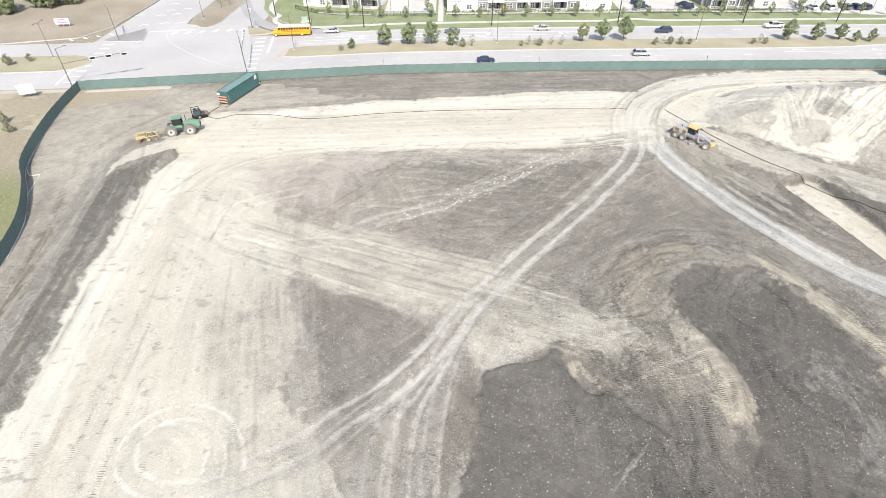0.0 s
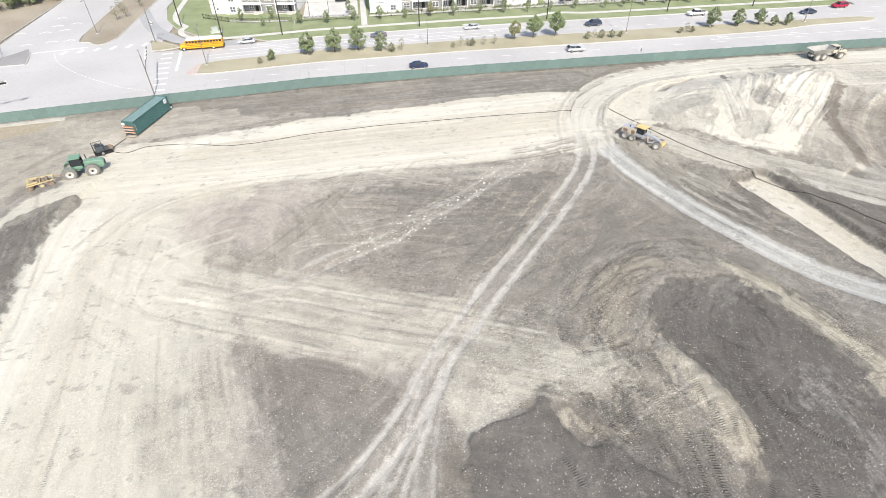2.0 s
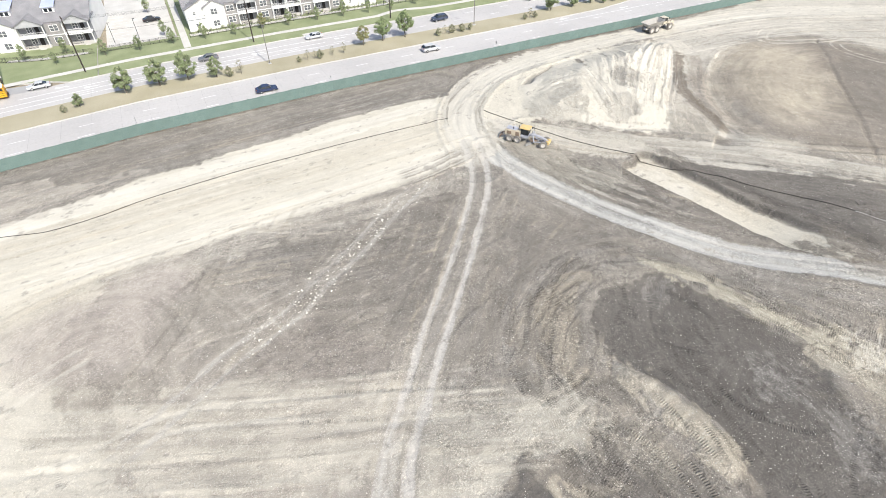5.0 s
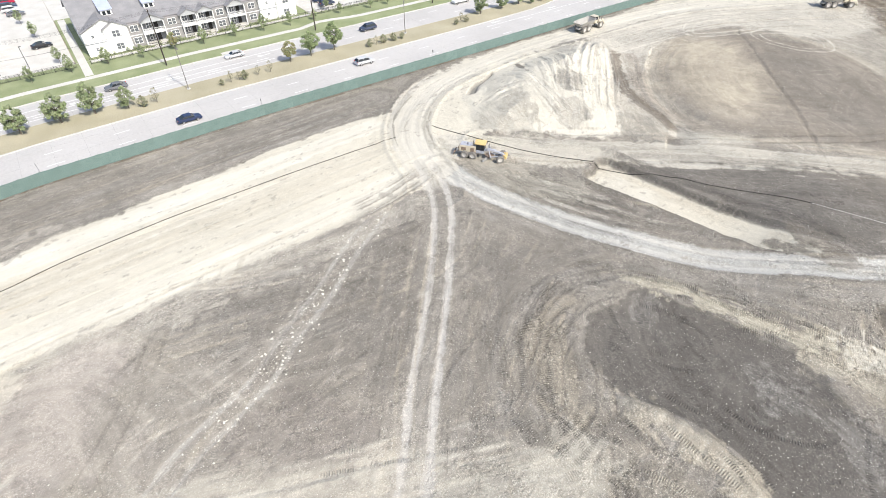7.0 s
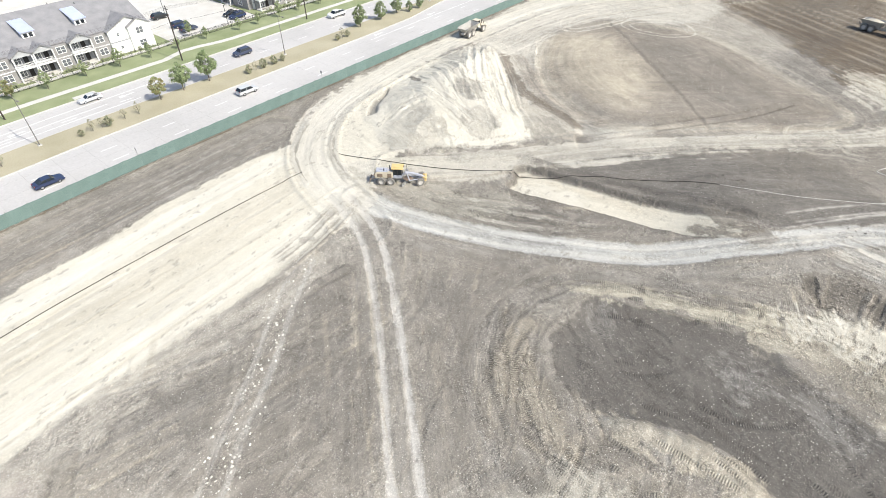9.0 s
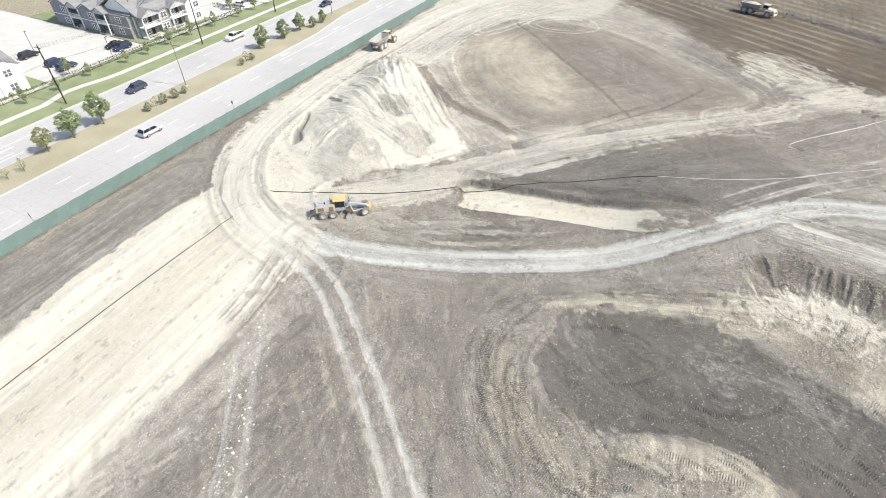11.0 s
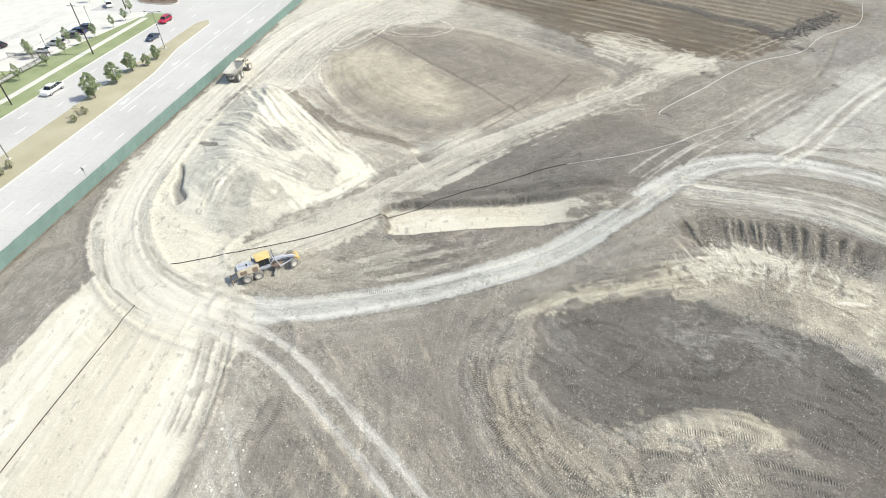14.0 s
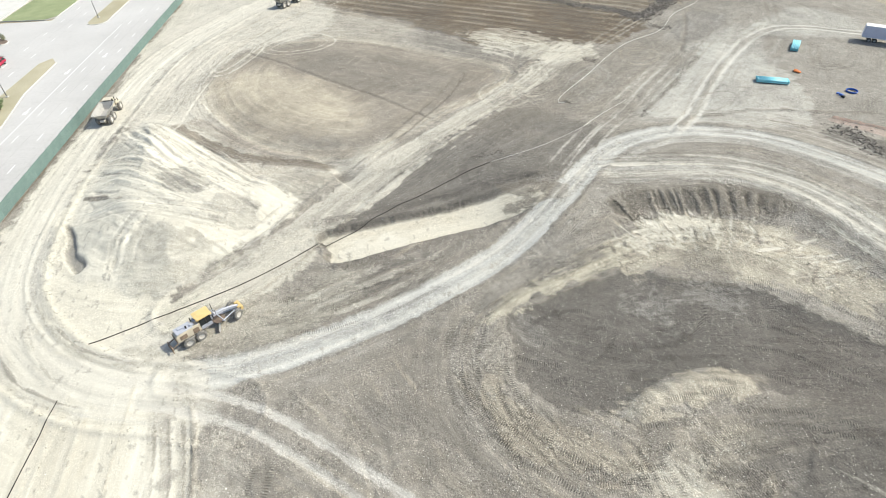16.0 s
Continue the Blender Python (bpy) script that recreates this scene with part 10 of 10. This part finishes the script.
# ---- flats north of the road ----
STUCCO = mottled("white_stucco", (0.70, 0.70, 0.69), (0.79, 0.79, 0.78), 0.4, 0.85, fine=40)
GREY_BRICK = mottled("tan_grey_brick", (0.235, 0.228, 0.23), (0.325, 0.315, 0.315), 0.9, 0.9, fine=20)
DARK_SIDING = mottled("slate_siding", (0.17, 0.19, 0.22), (0.24, 0.26, 0.30), 0.6, 0.8, fine=20)
# grey with the balcony recess shade in its colour; serves as wing trim too
SHADE_WALL = mottled("shaded_porch_grey", (0.20, 0.21, 0.23), (0.28, 0.29, 0.31), 0.6, 0.85)
SHINGLE = mottled("grey_shingles", (0.21, 0.21, 0.222), (0.29, 0.287, 0.298), 0.5, 0.95, fine=25, spec=0.1)
PORCH_GREY = mottled("pale_grey_siding", (0.36, 0.37, 0.39), (0.46, 0.47, 0.49), 0.7, 0.85)
TRIM = mottled("white_trim", (0.72, 0.72, 0.72), (0.82, 0.82, 0.82), 1, 0.6, bump=0)
TIN = mottled("pale_blue_metal_roof", (0.48, 0.53, 0.76), (0.58, 0.63, 0.84), 0.5, 0.35, 0.2, bump=0)
EAVE, STOREY = 5.8, 2.85
PANES = {}
FLAT_GLASS = mottled("window_glass", (0.10, 0.11, 0.125), (0.17, 0.18, 0.20), 0.5, 0.12, bump=0, spec=0.6)


def window(parent, x, y, z, w, h, mullions=2):
    """A framed sash window standing 6 cm proud of a wall at y, facing -y."""
    key = (w, h, mullions)
    if key not in PANES:
        bm = bmesh.new()
        xs = [v for k in range(mullions + 1) for v in (-w / 2 + w * k / mullions - 0.05, -w / 2 + w * k / mullions + 0.05)]
        zs = [-0.06, 0.05, h * 0.5 - 0.03, h * 0.5 + 0.03, h - 0.05, h + 0.06]
        grid = [[bm.verts.new((gx, 0.045, gz)) for gz in zs] for gx in xs]
        bars_only = [bm.faces.new((grid[i][j], grid[i + 1][j], grid[i + 1][j + 1], grid[i][j + 1])) for i in range(len(xs) - 1) for j in range(5) if i % 2 == 0 or j % 2 == 0]
        front = bmesh.ops.extrude_face_region(bm, geom=bars_only)
        bmesh.ops.translate(bm, verts=[v for v in front["geom"] if isinstance(v, bmesh.types.BMVert)], vec=(0, -0.09, 0))
        bmesh.ops.recalc_face_normals(bm, faces=bm.faces)
        bm2 = bmesh.new()
        box(bm2, 0, 0.02, 0, w, 0.03, h)
        PANES[key] = (mesh_of("window_frame", bm, TRIM), mesh_of("pane", bm2, FLAT_GLASS))
    f = shared("window", PANES[key][0], parent, pose(x, y - 0.05, z))
    shared("pane", PANES[key][1], f)


def gable(bm, x0, x1, y0, y1, eave, rise, over=0.35, thick=0.22):
    """A pitched roof with its ridge along y, as two thick slabs."""
    xm = (x0 + x1) / 2
    for s, xe in ((-1, x0 - over), (1, x1 + over)):
        drop = rise * over / (xm - x0)
        q = [(xe, eave - drop), (xm, eave + rise), (xm, eave + rise + thick), (xe, eave - drop + thick)]
        side_prism(bm, q if s < 0 else q[::-1], y0 - over, y1)


def railing(name, parent, x0, x1, y, z, mat, h=1.05):
    bm = bmesh.new()
    box(bm, (x0 + x1) / 2, y, z + h - 0.06, x1 - x0, 0.07, 0.07)
    box(bm, (x0 + x1) / 2, y, z + 0.1, x1 - x0, 0.06, 0.06)
    n = max(3, int((x1 - x0) / 0.22))
    for k in range(n + 1):
        box(bm, x0 + (x1 - x0) * k / n, y, z + 0.1, 0.04, 0.04, h - 0.14)
    part(name, bm, mat, parent)


def flats(x, y, turn, bays, depth, label, ridge=4.6, dormers=(), plain=False):
    f = holder("apartment_building", x, y, 0.0, turn, label, "apartment building", "two-storey apartment buildings")
    total = sum(b[1] for b in bays)
    back = bmesh.new()
    box(back, total / 2, depth / 2 + 0.9, -0.3, total - 0.2, depth - 1.8, EAVE + 0.25)
    part("rear_wall", back, DARK_SIDING if plain else STUCCO, f)
    roof = bmesh.new()
    ym = depth * 0.5
    for s, ye in ((-1, -0.1), (1, depth + 0.4)):
        prof = [(ye, EAVE), (ym, EAVE + ridge), (ym, EAVE + ridge + 0.2), (ye, EAVE + 0.2)]
        a = [roof.verts.new((-0.4, q[0], q[1])) for q in prof]
        b = [roof.verts.new((total + 0.4, q[0], q[1])) for q in prof]
        roof.faces.new(a)
        roof.faces.new(b[::-1])
        for i in range(4):
            roof.faces.new((a[i], a[(i + 1) % 4], b[(i + 1) % 4], b[i]))
    top = part("roof", roof, SHINGLE, f, "grey shingle roof")
    for e in (0.15, total - 0.15):
        ends = bmesh.new()
        tri = [(0.9, EAVE - 0.1), (depth - 0.9, EAVE - 0.1), (ym, EAVE + ridge - 0.3)]
        a = [ends.verts.new((e - 0.1, q[0], q[1])) for q in tri]
        b = [ends.verts.new((e + 0.1, q[0], q[1])) for q in tri]
        ends.faces.new(a)
        ends.faces.new(b[::-1])
        for i in range(3):
            ends.faces.new((a[i], a[(i + 1) % 3], b[(i + 1) % 3], b[i]))
        part("end_gable", ends, DARK_SIDING if plain else STUCCO, f)
    u = 0.0
    for kind, w in bays:
        c = u + w / 2
        if kind in ("white", "grey"):
            m = STUCCO if kind == "white" else DARK_SIDING
            bm = bmesh.new()
            side_prism(bm, [(u, -0.3), (u + w, -0.3), (u + w, EAVE), (c, EAVE + w * 0.23), (u, EAVE)], -1.2, 1.2)
            wall = part("wing_wall", bm, m, f, "white rendered gabled wing" if kind == "white" else "dark slate gabled wing")
            bm = bmesh.new()
            gable(bm, u, u + w, -1.2, ym * 0.62, EAVE, w * 0.23)
            part("wing_roof", bm, SHINGLE, f)
            if w > 8.5:
                # a second, lower gable stands a little forward
                uf = u + w * 0.46
                wf = w * 0.54
                bm = bmesh.new()
                side_prism(bm, [(uf, -0.3), (u + w + 0.02, -0.3), (u + w + 0.02, EAVE), (uf + wf / 2, EAVE + wf * 0.27), (uf, EAVE)], -1.7, -1.15)
                part("front_gable", bm, m, f)
                bm = bmesh.new()
                gable(bm, uf, u + w, -1.7, ym * 0.4, EAVE + 0.03, wf * 0.27, 0.3, 0.18)
                part("wing_roof", bm, SHINGLE, f)
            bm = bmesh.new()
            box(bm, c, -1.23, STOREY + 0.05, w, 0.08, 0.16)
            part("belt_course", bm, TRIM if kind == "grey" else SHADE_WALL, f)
            for s in (-1, 1):
                bm = bmesh.new()
                side_prism(bm, [(c + s * (w / 2 + 0.1), EAVE - 0.2), (c, EAVE + w * 0.23 - 0.08), (c, EAVE + w * 0.23 + 0.1), (c + s * (w / 2 + 0.1), EAVE)][::s], -1.3, -1.2)
                part("barge_board", bm, TRIM if kind == "grey" else SHADE_WALL, f)
            for z in (0.75, STOREY + 0.95):
                window(wall, c + w * 0.22, -1.7 if w > 8.5 else -1.2, z, 1.7, 1.5, 2)
                if w > 8.5:
                    window(wall, c - w * 0.28, -1.2, z + 0.4, 0.7, 0.8, 1)
        elif kind == "brick":
            bm = bmesh.new()
            box(bm, c, 0.2, -0.3, w, 1.6, EAVE + 0.2)
            wall = part("brick_bay", bm, GREY_BRICK, f, "tan-grey brick bay")
            for z in (0.8, STOREY + 0.9):
                window(wall, c, -0.6, z, min(w - 1.2, 1.9), 1.5, 2)
            bm = bmesh.new()
            box(bm, c, -0.63, STOREY - 0.1, w, 0.07, 0.2)
            part("trim_board", bm, TRIM, f)
        elif kind == "balcony":
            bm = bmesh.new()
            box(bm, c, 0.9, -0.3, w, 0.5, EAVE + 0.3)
            wall = part("porch_wall", bm, SHADE_WALL, f, "grey wall set back behind balconies, darkened for the recess shade")
            n = 2 if w > 7 else 1
            for k in range(n):
                cc = u + w * (k + 0.5) / n
                for z in (0.3, STOREY + 0.3):
                    window(wall, cc - 0.7, 0.65, z + 0.4, 1.3, 1.5, 2)
                    bm = bmesh.new()
                    box(bm, cc + 1.0, 0.62, z - 0.1, 0.95, 0.08, 2.1)
                    part("door", bm, BLACK_METAL, wall, "dark entrance door")
                bm = bmesh.new()
                ww = w / n
                side_prism(bm, [(cc - ww / 2 + 0.1, EAVE - 0.35), (cc + ww / 2 - 0.1, EAVE - 0.35), (cc + ww / 2 - 0.1, EAVE), (cc, EAVE + ww * 0.26), (cc - ww / 2 + 0.1, EAVE)], -1.55, -1.4)
                part("porch_gable", bm, PORCH_GREY, f, "pale grey porch gable")
                bm = bmesh.new()
                gable(bm, cc - ww / 2, cc + ww / 2, -1.55, ym * 0.6, EAVE, ww * 0.26, 0.25, 0.16)
                part("porch_roof", bm, SHINGLE, f)
                for px in (cc - ww / 2 + 0.2, cc + ww / 2 - 0.2):
                    bm = bmesh.new()
                    box(bm, px, -1.4, -0.1, 0.24, 0.24, EAVE - 0.2)
                    part("porch_post", bm, TRIM, f)
                railing("balcony_rail", f, cc - ww / 2 + 0.3, cc + ww / 2 - 0.3, -1.42, STOREY + 0.12, TRIM)
                railing("porch_rail", f, cc - ww / 2 + 0.3, cc + 0.2, -1.42, 0.25, BLACK_METAL, 0.95)
            bm = bmesh.new()
            box(bm, c, -0.35, STOREY - 0.15, w - 0.1, 2.3, 0.27)
            part("balcony_floor", bm, TRIM, f)
            bm = bmesh.new()
            box(bm, c, -0.5, -0.2, w - 0.1, 2.4, 0.45)
            for k in range(3):
                box(bm, c + w * 0.2, -1.9 - 0.32 * k, -0.2, 1.4, 0.34, 0.33 - 0.12 * k)
            part("porch_step", bm, CONCRETE, f, "pale concrete porch and steps")
        u += w
    for dx in dormers:
        pitch = ridge / ym
        yy = ym * 0.30
        dz = EAVE + 0.2 + pitch * yy + 0.55
        end = yy + 1.3 / (pitch - 0.21)
        bm = bmesh.new()
        side_prism(bm, [(dx - 1.3, dz - 0.9), (dx + 1.3, dz - 0.9), (dx + 1.3, dz + 0.75), (dx - 1.3, dz + 0.75)], yy - 0.1, yy + 2.4)
        d = part("dormer", bm, TRIM, top, "white dormer with a pale blue metal roof")
        bm = bmesh.new()
        a = [(dx - 1.55, yy - 0.5, dz + 0.72), (dx + 1.55, yy - 0.5, dz + 0.72), (dx + 1.55, end, dz + 0.72 + 0.21 * (end - yy + 0.5)), (dx - 1.55, end, dz + 0.72 + 0.21 * (end - yy + 0.5))]
        lo, hi = [bm.verts.new(p) for p in a], [bm.verts.new((p[0], p[1], p[2] + 0.1)) for p in a]
        bm.faces.new(lo[::-1])
        bm.faces.new(hi)
        for i in range(4):
            bm.faces.new((lo[i], lo[(i + 1) % 4], hi[(i + 1) % 4], hi[i]))
        tin = part("dormer_roof", bm, TIN, f, "pale blue standing-seam metal roof")
        for s in (-0.55, 0.55):
            bm = bmesh.new()
            box(bm, dx + s, yy - 0.13, dz - 0.45, 0.75, 0.06, 0.85)
            part("dormer_window", bm, GLASS, f, "small dark dormer window")
    rng = random.Random(int(x * 3 + y))
    for _ in range(9):
        bm = bmesh.new()
        px, py = rng.uniform(2, total - 2), rng.uniform(ym * 0.5, ym * 1.6)
        pz = EAVE + ridge * (1 - abs(py - ym) / ym)
        rod(bm, (px, py, pz - 0.1), (px, py, pz + 0.55), 0.09, None, 7)
        part("vent_pipe", bm, BLACK_METAL, top)
    return f


FRONT = [("white", 10.2), ("brick", 3.2), ("balcony", 5.6), ("brick", 4.0), ("balcony", 8.6), ("brick", 3.6), ("balcony", 5.0), ("brick", 4.0), ("white", 10.4)]
flats(-0.6, 190.4, 0, FRONT, 24, "long white and brick two-storey flats with balconies under a grey roof", 5.2, (7.5, 17.5, 29.5, 41.0))
flats(-50.4, 198.4, -9, [("white", 10.0), ("balcony", 6.4), ("brick", 4.2), ("balcony", 6.4)], 20, "white and brick corner flats with porches and a grey roof", 4.8, (8.0, 18.0))
flats(87.4, 191.2, 0, [("balcony", 5.8), ("brick", 3.4), ("balcony", 5.6), ("white", 5.0)], 16, "white two-storey flats with balconies and brick bays", 4.4)
flats(86.6, 226.0, -90, [("grey", 7.5), ("balcony", 5.2), ("grey", 6.5), ("balcony", 5.0), ("brick", 8.0)], 20, "slate grey side of the corner flats facing the car park", 4.4, plain=True)
flats(-2.0, 262.0, 0, FRONT, 22, "further row of pale flats behind the car park", 5.0, (9.0, 24.0, 40.0))
flats(112.0, 232.0, 0, FRONT[:6], 22, "further row of grey-roofed flats beyond the yard", 5.0)


# ---- black railings round the lawns ----
def metal_fence(line, label):
    fence = holder("metal_fence", line[0][0], line[0][1], 0.0, 0, label, "metal fence", "black metal fences")
    x0, y0 = line[0]
    if "post" not in PANES:
        bm = bmesh.new()
        box(bm, 0, 0, -0.2, 0.08, 0.08, 1.65, 0, 0, 1.0)
        box(bm, 0, 0, 1.45, 0.1, 0.1, 0.05)
        PANES["post"] = mesh_of("post", bm, BLACK_METAL)
        bm = bmesh.new()
        for z in (0.15, 1.05, 1.3):
            box(bm, 1.2, 0, z, 2.4, 0.035, 0.04)
        for k in range(17):
            box(bm, 0.14 + k * 0.132, 0, 0.08, 0.02, 0.02, 1.32)
        PANES["panel"] = mesh_of("panel", bm, BLACK_METAL)
    for a, b in zip(line[:-1], line[1:]):
        d = math.dist(a, b)
        n = max(1, round(d / 2.4))
        turn = math.degrees(math.atan2(b[1] - a[1], b[0] - a[0]))
        for k in range(n):
            px, py = a[0] + (b[0] - a[0]) * k / n - x0, a[1] + (b[1] - a[1]) * k / n - y0
            shared("post", PANES["post"], fence, pose(px, py, 0, 0, 0, turn))
            shared("panel", PANES["panel"], fence, pose(px, py, 0, 0, 0, turn) @ Matrix.Diagonal((d / n / 2.4, 1, 1, 1)))


metal_fence([(-52.5, 193.0), (-44.0, 187.6), (-36, 185.2), (-24.5, 184.6)], "black metal picket fence round the corner flats")
metal_fence([(-23, 184.4), (-4.2, 184.4)], "black metal picket fence along the car park lawn")
metal_fence([(-1.2, 184.6), (20, 184.9), (57.5, 185.2)], "black metal picket fence in front of the long flats")
metal_fence([(57.8, 185.3), (86, 185.0)], "black metal picket fence beside parked cars")
metal_fence([(86.2, 184.9), (108, 184.4), (117, 184.2)], "black metal picket fence in front of the white flats")
metal_fence([(117, 184.4), (116.6, 196)], "short black picket fence beside the yard")
# footways inside the railings
bm = bmesh.new()
ribbon(bm, [(-1, 186.4), (57, 186.8)], 0.7, -0.7, 0.03, 0.08)
for x in (14.8, 25.2, 29.6, 37):
    ribbon(bm, [(x, 187.4), (x, 188.4)], 0.7, -0.7, 0.034, 0.08)
ribbon(bm, [(87, 186.4), (117, 186.0)], 0.7, -0.7, 0.03, 0.08)
ribbon(bm, [(-2.8, 177.6), (-2.6, 225)], 0.9, -0.9, 0.045, 0.1)
ribbon(bm, [(-44, 188.6), (-36, 186.6), (-26, 186)], 0.7, -0.7, 0.03, 0.08)
ribbon(bm, [(152, 178.6), (146, 186)], 0.8, -0.8, 0.03, 0.08)
structure("pavement_flats", bm, CONCRETE, "narrow pale concrete footways in front of the flats", "footpath")
# yard lamps
for x, y in ((-13.6, 190.6), (-19.6, 190.0), (74.6, 187.4), (68, 210), (119.6, 186), (142, 189.6)):
    t = holder("yard_lamp", x, y, -0.02, 0, "slim dark car park lamp post", "lamp post", "car park lamps")
    bars("pole", t, BLACK_METAL, [((0, 0, 0), (0, 0, 5.2), 0.06)])
    block("lamp_head", t, BLACK_METAL, [(0.2, 0, 5.15, 0.6, 0.25, 0.1)], "", 0.02)
# bay lines in the car parks
bm = bmesh.new()
for k in range(12):
    ribbon(bm, [(-21, 190 + k * 2.8), (-16, 190 + k * 2.8)], 0.05, -0.05, -0.038)
    ribbon(bm, [(58.2, 190 + k * 2.8), (63.2, 190 + k * 2.8)], 0.05, -0.05, -0.034)
    ribbon(bm, [(112 + k * 3.0, 187.9), (112 + k * 3.0, 191.5)], 0.05, -0.05, -0.03)
structure("bay_marking", bm, PAINT_WHITE, "thin white parking bay lines", "road marking")
